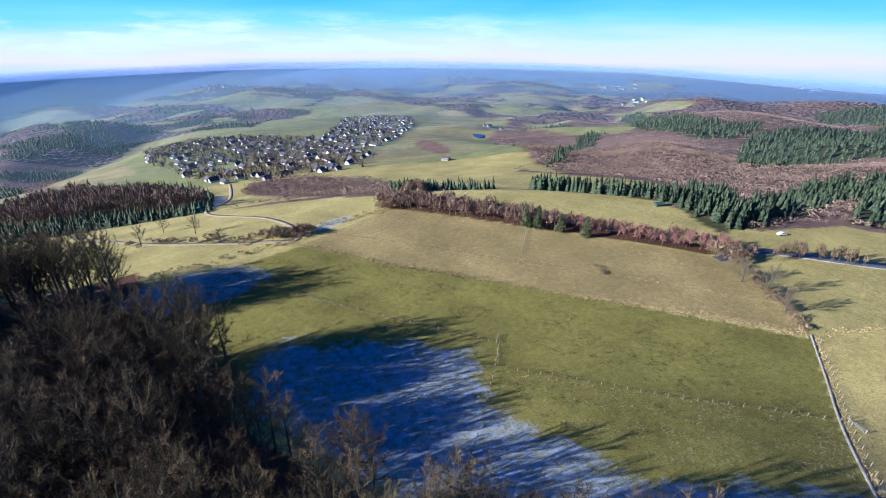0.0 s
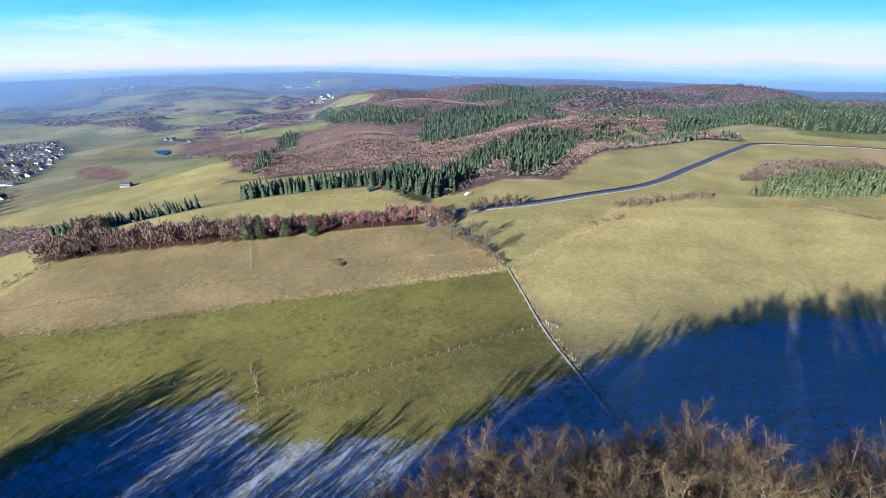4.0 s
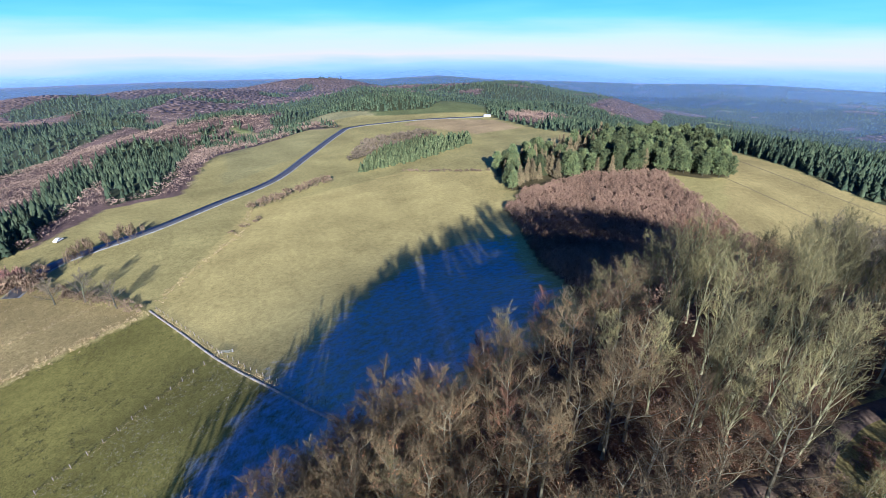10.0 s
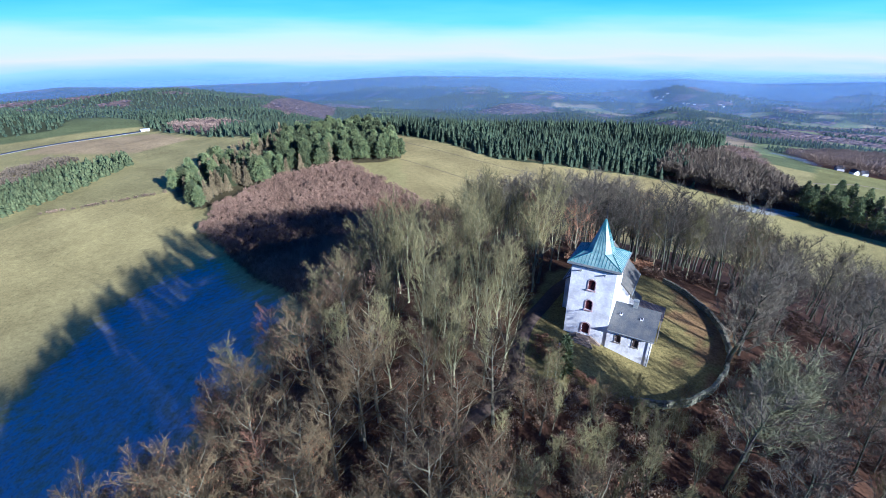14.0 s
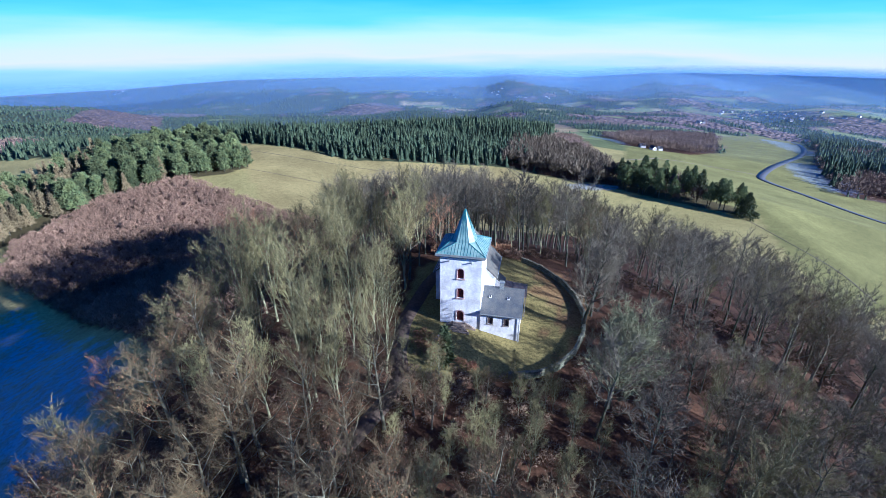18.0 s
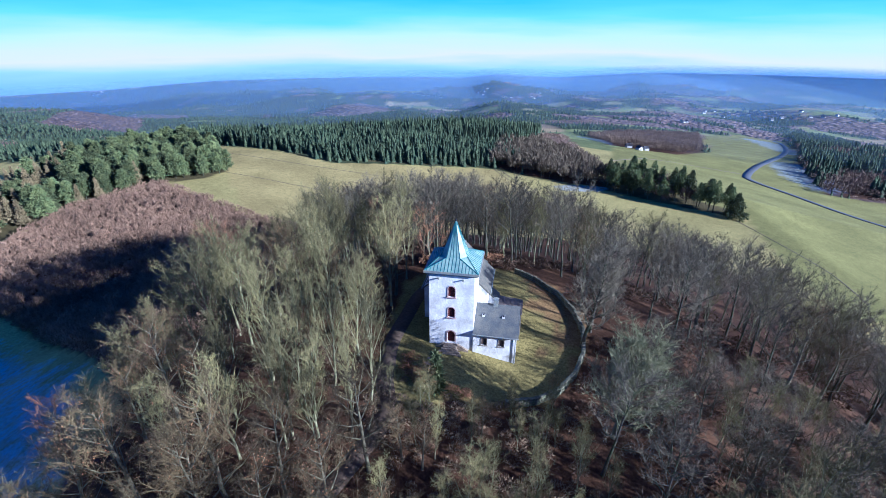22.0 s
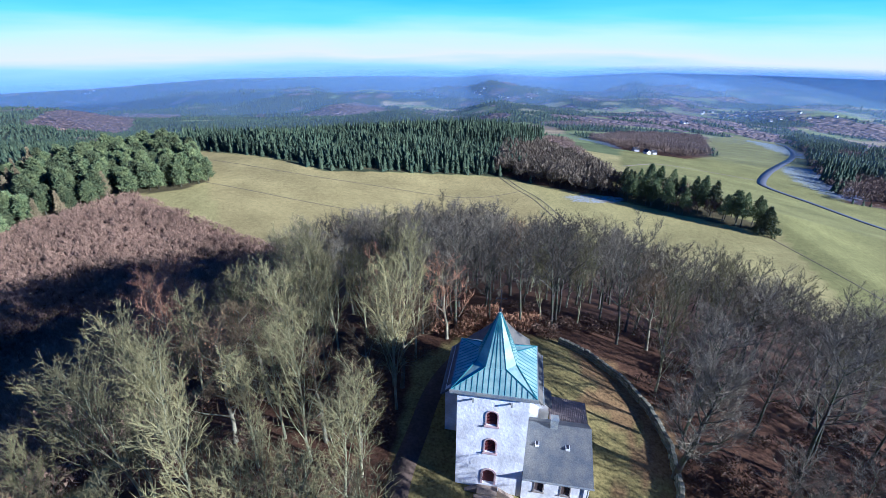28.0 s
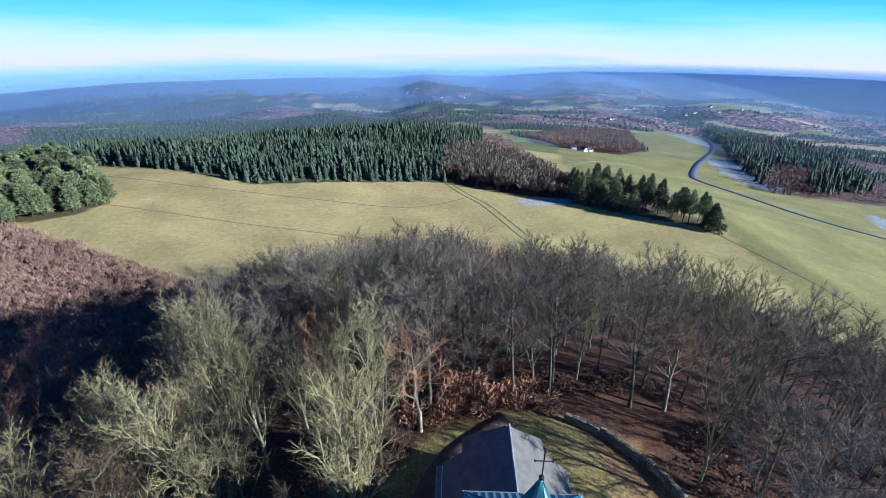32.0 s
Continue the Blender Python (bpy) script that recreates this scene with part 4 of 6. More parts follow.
SYCAMORE = tree_kind("sycamore_tree", 3, M_BARK, M_OAK_TWIG, "bare grey-brown sycamore on the far slope of the knoll", "tree", tall=14.5, first=.28, rise=.8, reach=.39, limbs=10, twigs=3, trunk_r=.22, thick=2.2)
RUSSET = tree_kind("russet_beech", 2, M_PALE, M_RUSSET_TWIG, "beech still full of russet leaves", "tree", True, tall=14, first=.15, rise=.8, reach=.34, limbs=14, twigs=5, leaves=1300, trunk_r=.22)
kx, ky, krng = scatter(KNOLL_WOOD, 5.3, 5, in_knoll)
sparse = krng.uniform(0, 1, len(kx)) < np.interp(np.hypot(kx - 5, ky + 40), [90, 160], [1.0, 0.62]) + (ky < -90)
sparse &= ~((kx > 16) & (krng.uniform(0, 1, len(kx)) < 0.38) & (ky > -18))
out, off = (kx - 3) * .933 - (ky - 3) * .358, (kx - 3) * .358 + (ky - 3) * .933
sparse &= ~((out > 12) & (out < 74) & (np.abs(off) < 13) & (krng.uniform(0, 1, len(kx)) < 0.86))
sparse &= ~((out > 14) & (out < 60) & (off < -13) & (off > -30) & (krng.uniform(0, 1, len(kx)) < 0.5))
sparse &= ~((out > 10) & (out < 44) & (np.abs(off) < 8))
sparse &= np.hypot(kx - 21, ky + 13) > 4.5
kx, ky = kx[sparse], ky[sparse]
kind = np.where(ky + 0.25 * kx > 22, 2, np.where((kx < -8) & (ky > -24) , 0, 1))
kind = np.where((kx > 14), 2, kind)
kind = np.where((kx > 5) & (kx < 40) & (ky < 0) & (ky > -30), np.where(krng.uniform(0, 1, len(kx)) < .5, 0, 2), kind)
mixed = krng.uniform(0, 1, len(kx))
kind = np.where(ky < -96, 3, kind)
kind = np.where(mixed < 0.08, 0, np.where(mixed > 0.9, 1, kind))
seen = (np.hypot(kx - 5, ky + 65) < 260) & ~((bearing(kx, ky)[0] > 60) & (bearing(kx, ky)[0] < 165) & (np.hypot(kx, ky) > 45))
kind = np.where((ky < -84) & (kx < 90) & (ky > -300), 9, kind)
for i, variants in enumerate((ASH, BEECH, OAK, (), SYCAMORE)):
    if not variants:
        continue
    pick = np.where(seen & (kind == i))[0]
    order = np.argsort(np.hypot(kx[pick] - 5, ky[pick] + 40))
    pick = pick[order[:180 if i == 2 else 300]]
    seen[pick] = False
    kind[pick] = 9
    plant(variants, kx[pick], ky[pick], krng, shrink=True)
    if i == 2:
        kind[kind == 2] = 4
rest = (kind != 9) & ((ky > -90) | (np.hypot(kx - 5, ky + 65) > 320))
TALL = tree_kind("tall_beech", 3, M_BARK, M_BEECH_TWIG, "tall dark beech of the slope stand, some set out of view for shade", "tree", tall=26, first=.28, rise=.8, reach=.32, limbs=19, twigs=9, leaves=450, trunk_r=.36, thick=2.1)
sx, sy, srng = scatter([(-27, -90), (-8, -80), (62, -80), (62, -148), (-8, -148), (-16, -126)], 7.4, 14)
for px, py in zip(sx, sy):
    k = float(np.interp(px, [-26, -8, 6, 24], [0.74, 0.8, 0.84, 1.06])) * float(np.interp(py, [-146, -126], [.84, 1]))
    plant(TALL, [px], [py], srng, .92 * k, 1.06 * k)
for grove_line in ([(-8, -149), (74, -149), (78, -225), (30, -214), (-3, -201), (-5, -189), (1, -172)], [(18, -243), (45, -252), (86, -265), (86, -300), (40, -290), (14, -262)]):
    sx, sy, srng = scatter(grove_line, 6.2, 18)
    front = (sx < 32) | (sy < -235) | (srng.uniform(0, 1, len(sx)) < .3)
    sx, sy = sx[front], sy[front]
    for px, py in zip(sx, sy):
        k = 1.0 - .24 * float(np.interp(px, [0, 14], [1, 0])) * float(np.interp(py, [-172, -160], [0, 1]))
        plant(TALL, [px], [py], srng, .94 * k, 1.1 * k)
# Stand added out of view on the sunny side to shade the wood.
sx, sy, srng = scatter([(62, -80), (60, -40), (100, -52), (104, -112)], 6.8, 15)
plant(TALL, sx, sy, srng, .85, 1.0)
ex, ey, erng = scatter([(-40, -74), (-23, -76), (-12, -104), (-26, -101)], 4.4, 19)
plant(BEECH, ex, ey, erng, 1.0, 1.15)
bx, by, brng = scatter([(-47, -48), (-22, -46), (-12, -84), (-36, -86)], 4.6, 8)
plant(BEECH, bx, by, brng, .85, 1.1)
plant(RUSSET, [-56, -17, -59, -70, -6, -44, -40, -34, -38, -29, -24, -19, -35, -27], [29, 29, 35, 53, 25, -22, 12, -48, -62, -70, -88, -57, -37, -42], krng, .85, 1.1)
fx, fy, frng = scatter(FOREYARD, 3.9, 6)
for px, py in zip(fx, fy):
    k = float(np.interp(-py, [10, 34], [0.38, 0.64])) * frng.uniform(.8, 1.1)
    ob = copy_thing((ASH + BEECH[:1])[int(frng.integers(6))], pose(px, py, ground_z(px, py), 0, 0, frng.uniform(0, 360)))
    ob.scale = (k, k, k)

yx, yy, yrng = scatter([(25, -36), (27, 6), (44, 2), (76, -12), (82, -58), (40, -62)], 4.0, 16)
for px, py in zip(yx, yy):
    k = yrng.uniform(.42, .66)
    ob = copy_thing((OAK + ASH[:2])[int(yrng.integers(6))], pose(px, py, ground_z(px, py), 0, 0, yrng.uniform(0, 360)))
    ob.scale = (k * 1.15, k * 1.15, k)
YARD_ASH = tree_kind("yard_ash", 1, M_ASHBARK, M_LIMETWIG, "broad grey-olive ash with a dense bare crown below the yard wall", "tree", True, tall=11, first=.1, rise=.95, reach=.5, limbs=24, twigs=15, fine=3, trunk_r=.26, spread=.75, thick=1.6)
plant(YARD_ASH, [21.5], [-13], krng, 1.2, 1.21)
YARD_LIME = tree_kind("yard_lime", 1, M_BARK, M_OAK_TWIG, "dense purple-brown lime tree beside the yard wall", "tree", True, tall=13, first=.2, rise=1.0, reach=.36, limbs=22, twigs=14, fine=3, trunk_r=.3, spread=.6, thick=1.2)
plant(YARD_LIME, [20.8], [5.0], krng, 1.1, 1.11)


# low shapes for joined growth
def star_cone(tiers, points, seed):
    rng = random.Random(seed)
    v, f = [], []
    for t in range(tiers):
        lo, hi = 0.08 + 0.86 * t / tiers, 0.08 + 0.86 * (t + 1.55) / tiers
        r = 0.5 * (1 - t / tiers) ** 0.6
        b = len(v)
        for k in range(points * 2):
            w = 3.14159 * k / points + t * .7
            rr = r * (1 if k % 2 else .55) * rng.uniform(.8, 1.15)
            v.append((rr * math.cos(w), rr * math.sin(w), lo - (0.05 if k % 2 else 0)))
        v.append((0, 0, min(1.05, hi)))
        f += [(b + k, b + (k + 1) % (points * 2), b + points * 2) for k in range(points * 2)]
    return np.array(v), np.array(f)


def brush(spikes, seed):
    """An upright bundle of thin twigs that spread from the foot to a rounded outline."""
    rng = random.Random(seed)
    v, f = [], []
    for i in range(spikes):
        az, out = rng.uniform(0, 6.28), math.sqrt(rng.random())
        h = math.sqrt(max(0, 1 - out * out * .75)) * rng.uniform(.75, 1.05)
        tip = Vector((.5 * out * math.cos(az), .5 * out * math.sin(az), h))
        reach = rng.uniform(.2, .8)
        foot = Vector((tip.x * reach, tip.y * reach, h * rng.uniform(.05, .35 + .3 * reach)))
        side = Vector((-math.sin(az + rng.uniform(-1, 1)), math.cos(az + rng.uniform(-1, 1)), 0)) * rng.uniform(.008, .016)
        b = len(v)
        v += [tuple(foot - side * .4), tuple(foot + side * .4), tuple(foot.lerp(tip, .6) + side), tuple(tip), tuple(foot.lerp(tip, .6) - side)]
        f += [(b, b + 1, b + 2), (b, b + 2, b + 4), (b + 4, b + 2, b + 3)]
    return np.array(v), np.array(f)


def fluff(blades, seed, half=.022, stems=5, low=.55, squat=1.0, reach=1.0):
    """A rounded bare crown: fine blades that spread outwards and up all through a dome, over a few stems."""
    rng = random.Random(seed)
    v, f = [], []
    for i in range(blades):
        z = rng.uniform(-.35, 1)
        az = i * 2.39996 + rng.uniform(-.4, .4)
        u = Vector((math.cos(az) * math.sqrt(1 - z * z), math.sin(az) * math.sqrt(1 - z * z), z))
        k = rng.uniform(.45, .92)
        p = Vector((u.x * .46 * k, u.y * .46 * k, low + u.z * .42 * k * squat))
        g = (u * .7 + Vector((rng.gauss(0, .45), rng.gauss(0, .45), rng.gauss(.45, .35)))).normalized()
        side = Vector((rng.gauss(0, 1), rng.gauss(0, 1), rng.gauss(0, 1))).cross(g).normalized() * half * rng.uniform(.7, 1.4)
        g.z, side.z = g.z * squat, side.z * squat
        b = len(v)
        v += [tuple(p - side), tuple(p + side), tuple(p + g * rng.uniform(.16, .3) * reach)]
        f.append((b, b + 1, b + 2))
    for i in range(stems):
        az = i * 2.4
        side = Vector((-math.sin(az), math.cos(az), 0)) * half * .9
        b = len(v)
        v += [tuple(-side), tuple(side), (.3 * math.cos(az), .3 * math.sin(az), low + .25)]
        f.append((b, b + 1, b + 2))
    return np.array(v), np.array(f)


CONE_FINE, CONE_LOW = star_cone(5, 6, 1), star_cone(2, 3, 2)
def dome(rings, sides, tufts, seed):
    """A far bare crown: an uneven rounded head with small tufts that stand out of it."""
    rng = random.Random(seed)
    v, f = [], []
    for i in range(rings):
        a = 1.45 * (1 - i / rings)
        for k in range(sides):
            w, q = 6.28319 * (k + .5 * (i % 2)) / sides, rng.uniform(.74, 1.0)
            v.append((.5 * math.sin(a) * math.cos(w) * q, .5 * math.sin(a) * math.sin(w) * q, (.2 + .78 * math.cos(a)) * rng.uniform(.9, 1.08)))
    v.append((rng.uniform(-.08, .08), rng.uniform(-.08, .08), 1.0))
    for i in range(rings - 1):
        for k in range(sides):
            a, b = i * sides + k, i * sides + (k + 1) % sides
            f += [(a, b, b + sides), (a, b + sides, a + sides)]
    f += [((rings - 1) * sides + k, (rings - 1) * sides + (k + 1) % sides, rings * sides) for k in range(sides)]
    for i in range(tufts):
        z, az = rng.uniform(.1, 1), i * 2.39996
        u = Vector((math.cos(az) * math.sqrt(1 - z * z), math.sin(az) * math.sqrt(1 - z * z), z))
        p = Vector((u.x * .45, u.y * .45, .2 + u.z * .74))
        side = u.cross(Vector((rng.gauss(0, 1), rng.gauss(0, 1), rng.gauss(0, 1)))).normalized() * rng.uniform(.016, .034)
        tip = p + u * rng.uniform(.10, .22) + u.cross(side).normalized() * rng.uniform(-.1, .1) + Vector((0, 0, .05))
        b = len(v)
        v += [tuple(p - side), tuple(p + side), tuple(tip)]
        f.append((b, b + 1, b + 2))
    return np.array(v), np.array(f)


BRUSH_SPARE = fluff(36, 9, .04)
BRUSH_FINE, BRUSH_MID = fluff(230, 3, .0065, 5, .42, .85, .55), fluff(110, 4, .013, 5, .55, 1.0, .7)
CROWN_NEAR, CROWN_MID, CROWN_FAR = fluff(64, 8, .012, 0, .42, .9, .6), fluff(26, 18, .021, 0, .42, .9, .6), dome(2, 6, 4, 12)
SPRUCE_FINE = star_cone(6, 5, 21)

soup("woodland", fluff(240, 36, .0065, 6, .6, .75, .6), places(kx[rest], ky[rest], krng, 8.5, 13), M_BROADLEAF, "bare brown deciduous woodland", "woodland")
x, y, r_ = scatter(KNOLL_WOOD, 6.2, 9, lambda x, y: in_knoll(x, y) & (((x < -12) & (y < 30)) | ((x < 5) & (y < -30)) | (y < -60)) & (np.hypot(x - 5, y + 65) < 330))
thin = (y > -84) | (r_.uniform(0, 1, len(x)) < .6)
x, y = x[thin], y[thin]
# deep: wood out of view, added to thicken the shade on the slope
deep = ((y < -146) & (x > 80)) | (y < -300) | ((y < -84) & (x > 104))
keep = deep | (y > -84)
x, y, deep = x[keep], y[keep], deep[keep]
soup("undergrowth", BRUSH_FINE, places(x[~deep], y[~deep], r_, 4.0, 2.8), M_BRUSHWOOD, "dense brown undergrowth below the beeches", "undergrowth")
soup("woodland", fluff(260, 6, .008, 6, .68, .6, .6), places(x[deep], y[deep], r_, 10, 17), M_BROADLEAF, "dense bare wood set out of view to shade the slope", "woodland")
x, y, r_ = scatter(KNOLL_WOOD, 3.6, 10, lambda x, y: in_knoll(x, y) & (x > 5) & (y > -70) & (y < 40) & (x < 85) & (wave(x, y, 14, .6) > -.35))
soup("undergrowth", BRUSH_FINE, places(x, y, r_, 3.4, 2.2), M_BRUSHWOOD, "low brown brush under the open wood", "undergrowth")
x, y, r_ = scatter(FOREYARD, 2.6, 12, lambda x, y: wave(x, y, 6, .9) > -.5)
soup("undergrowth", BRUSH_FINE, places(x, y, r_, 2.4, 1.7), M_HEDGE, "straggling grey brush below the chapel yard", "undergrowth")
x, y, r_ = scatter(THICKET, 2.1, 11)
soup("thicket", fluff(190, 17, .0055, 5, .48, .95, .42), places(x, y, r_, 3.7, 4.0, vary=.4), M_THICKET, "reddish brown thicket of young beech", "thicket")
x, y, r_ = scatter(SPRUCE_WOOD, 3.7, 13)
soup("spruce_forest", SPRUCE_FINE, places(x, y, r_, 4.7, 9.6, vary=.3), M_SPRUCE, "dark green spruce forest beyond the meadow", "forest", smooth=True)
x, y, r_ = scatter(SPRUCE_BACK, 5.0, 23)
soup("spruce_forest", CONE_FINE, places(x, y, r_, 4.8, 13, vary=.27), M_SPRUCE, "dark green spruce forest on the far swell", "forest", smooth=True)
x, y, r_ = scatter(BROWN_WOOD, 4.2, 14)
soup("brown_wood", BRUSH_FINE, places(x, y, r_, 6.6, 12.5), M_SCRUB, "bare brown wood beside the spruces", "woodland")
x, y, r_ = scatter(NURSERY, 3.2, 15)
soup("conifer_plantation", CONE_FINE, places(x, y, r_, 4.4, 6.0), M_YOUNG, "young green conifer plantation on the ridge", "plantation", smooth=True)
x, y, r_ = scatter(BRAMBLE, 4.0, 16)
soup("scrub", BRUSH_FINE, places(x, y, r_, 5, 5), M_SCRUB, "olive brown scrub on the ridge", "scrub")
x, y, r_ = scatter(BELT_WOOD, 3.2, 17)
red = x < -160
soup("belt_wood", fluff(190, 27, .010, 4, .52, .95, .45), places(x[~red], y[~red], r_, 6.2, 8.4), M_BELT, "bare brown belt of trees between fields", "woodland")
soup("alder_belt", fluff(200, 29, .0075, 6, .55, 1.0, .5), places(x[red], y[red], r_, 3.6, 7), M_REDWOOD, "reddish belt of young alder trees", "woodland")
x, y, r_ = scatter(CONIFER_BELT, 3.8, 18)
soup("conifer_belt", CONE_FINE, places(x, y, r_, 4.4, 8.5), M_SPRUCE, "green conifer belt above the valley", "forest", smooth=True)
x, y, r_ = scatter(EAST_WOOD, 6.0, 20)
soup("east_wood", CROWN_NEAR, places(x, y, r_, 9, 10), M_BROADLEAF, "bare wood in the eastern valley", "woodland")
x, y, r_ = scatter(RIGHT_WOOD, 6.5, 21)
dark = wave(x, y, 60, 0.4) > -0.1
soup("roadside_wood", CROWN_NEAR, places(x[~dark], y[~dark], r_, 9, 11), M_BROADLEAF, "bare wood beside the valley road", "woodland")
soup("roadside_conifers", CONE_FINE, places(x[dark], y[dark], r_, 6, 15), M_SPRUCE, "dark conifers beside the valley road", "forest", smooth=True)
x, y, r_ = scatter(VALLEY_WOOD, 6.5, 19)
soup("valley_wood", BRUSH_MID, places(x, y, r_, 8, 14), M_BROADLEAF, "mixed bare wood in the valley", "woodland")


def far_growth():
    con, dec = [], []
    rng = np.random.default_rng(77)
    for lo, hi, gap in ((250, 700, 6.2), (700, 1300, 8.6), (1300, 2300, 14.0), (2300, 3600, 30.0), (3600, 4800, 52.0)):
        gx, gy = np.meshgrid(np.arange(-hi, hi, gap), np.arange(-hi, hi, gap))
        x = gx.ravel() + rng.uniform(-.5, .5, gx.size) * gap
        y = gy.ravel() + rng.uniform(-.5, .5, gx.size) * gap
        az, d = bearing(x, y)
        ok = (d > lo) & (d <= hi) & ((az < 54) | (az > 166))
        x, y = x[ok], y[ok]
        w = far_wood(x, y)
        for poly in (SPRUCE_WOOD, SPRUCE_BACK, BROWN_WOOD, PINE_WOOD, VALLEY_WOOD, CONIFER_BELT, EAST_WOOD, RIGHT_WOOD):
            w[inside(poly, x, y)] = 0
        size = gap / 6.5
        for k, out, wide, tall in ((2, con, 3.8, 6.4), (1, dec, 9.0, 4.6 if hi < 1400 else 1.3)):
            m = w == k
            grow = 1.25 if k == 1 and lo > 1000 else 1.0
            out.append(places(x[m], y[m], rng, grow * wide * (1 + 0.8 * (size - 1)), tall * (1 + 0.12 * (size - 1)), vary=0.35))
    return np.concatenate(con), dec[0], dec[1], np.concatenate(dec[2:])


FAR_CON, NEAR_DEC, MID_DEC, FAR_DEC = far_growth()
soup("far_woods", CROWN_NEAR, NEAR_DEC, M_FARCROWN, "bare brown woods on the valley sides", "woodland")
soup("far_woods", CROWN_MID, MID_DEC, M_FARCROWN, "bare brown woods on the further hills", "woodland")
soup("far_conifers", CONE_LOW, FAR_CON, M_SPRUCE, "distant dark conifer woods", "forest", smooth=True)
soup("far_woods", CROWN_FAR, FAR_DEC, M_DIMCROWN, "distant bare brown woods", "woodland", smooth=True)


# ---- chapel ----
M_WALL = material("whitewash", (0.82, 0.81, 0.77), 0.9, 0.10, 0.55, 0.4, second=(0.58, 0.57, 0.52), fine=6)
M_STONE = material("pink_sandstone", (0.46, 0.34, 0.30), 0.85, 0.2, 2.0, 0.3)
M_COPPER = material("green_copper", (0.275, 0.365, 0.29), 0.5, 0.18, 0.7, 0.15, spec=0.4, second=(0.165, 0.25, 0.225))
M_SEAM = material("copper_seam", (0.06, 0.17, 0.17), 0.6, 0.2, 2.0, 0.1)
M_LEAD = material("lead_gutter", (0.16, 0.18, 0.19), 0.6, 0.25, 1.5, 0.2, second=(0.25, 0.25, 0.20))
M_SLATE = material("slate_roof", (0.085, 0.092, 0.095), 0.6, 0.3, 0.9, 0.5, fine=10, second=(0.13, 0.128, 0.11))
# Paler copy of the slate for roofs on the sunny side.
M_SUN_SLATE = material("sun_side_slate", (0.125, 0.115, 0.085), 0.8, 0.25, 1.2, 0.5, fine=9, second=(0.09, 0.088, 0.07))
M_REDWOOD_BOARD = material("oxblood_boards", (0.12, 0.03, 0.026), 0.7, 0.25, 3.0, 0.2)
M_SHUTTER = material("grey_brown_shutters", (0.085, 0.06, 0.05), 0.8, 0.25, 3.0, 0.2)
M_DARK = material("dark_opening", (0.03, 0.03, 0.035), 0.4, 0.2, 2.0, 0)
M_IRON = material("wrought_iron", (0.035, 0.035, 0.04), 0.55, 0.3, 4.0, 0.1, metal=0.6)
M_GREYWOOD = material("weathered_wood", (0.30, 0.265, 0.21), 0.85, 0.3, 2.0, 0.4)
M_SANDSTEP = material("step_stone", (0.30, 0.24, 0.16), 0.9, 0.25, 1.5, 0.4)
M_RUBBLE = material("rubble_stone", (0.20, 0.18, 0.115), 0.95, 0.35, 1.4, 0.8, second=(0.10, 0.115, 0.06), per_object=0.3)
M_CORRUGATED = material("corrugated_sheet", (0.20, 0.16, 0.12), 0.6, 0.25, 1.2, 0.1)
M_WHITE = material("white_paint", (0.78, 0.78, 0.76), 0.6, 0.08, 1.5, 0.05)


def block(x0, x1, y0, y1, z0, z1, bevel=0.0):
    bm = bmesh.new()
    bmesh.ops.create_cube(bm, size=1, matrix=Matrix.Translation(((x0 + x1) / 2, (y0 + y1) / 2, (z0 + z1) / 2)) @ Matrix.Diagonal((x1 - x0, y1 - y0, z1 - z0, 1)))
    if bevel:
        bmesh.ops.bevel(bm, geom=bm.edges[:], offset=bevel, segments=1, affect="EDGES")
    return bm


def prism(poly, y0, y1):
    """An outline in x and z, drawn out along y."""
    bm = bmesh.new()
    a = [bm.verts.new((x, y0, z)) for x, z in poly]
    b = [bm.verts.new((x, y1, z)) for x, z in poly]
    bm.faces.new(a)
    bm.faces.new(b[::-1])
    for i in range(len(poly)):
        j = (i + 1) % len(poly)
        bm.faces.new((a[i], b[i], b[j], a[j]))
    return bm


def sheet(quad, thick):
    """A slab under a sloping outline of three or four corners."""
    bm = bmesh.new()
    q = [Vector(p) for p in quad]
    n = (q[1] - q[0]).cross(q[2] - q[0]).normalized()
    if n.z < 0:
        n = -n
    a = [bm.verts.new(p) for p in q]
    b = [bm.verts.new(p - n * thick) for p in q]
    bm.faces.new(a)
    bm.faces.new(b[::-1])
    for i in range(len(q)):
        j = (i + 1) % len(q)
        bm.faces.new((a[i], b[i], b[j], a[j]))
    return bm


def bar(p, q, r, sides=4):
    v, f = [], []
    p, q = Vector(p), Vector(q)
    tube(v, f, [p, q], [r, r], sides)
    f += [tuple(range(sides))[::-1], tuple(range(sides, 2 * sides))]
    bm = bmesh.new()
    vs = [bm.verts.new(c) for c in v]
    for face in f:
        bm.faces.new([vs[i] for i in face])
    return bm


def join(*parts):
    out = bmesh.new()
    for bm in parts:
        me = bpy.data.meshes.new("joint")
        bm.to_mesh(me)
        out.from_mesh(me)
        bm.free()
        bpy.data.meshes.remove(me)
    bmesh.ops.remove_doubles(out, verts=out.verts[:], dist=1e-4)
    return out


def arch(w, h, top=0.28, n=7):
    """Half width w / 2, rising to h with a round head."""
    pts = [(-w / 2, 0), (w / 2, 0)]
    pts += [(w / 2 * math.cos(a), h - top + top * math.sin(a)) for a in [math.pi * i / n for i in range(n + 1)]]
    return pts


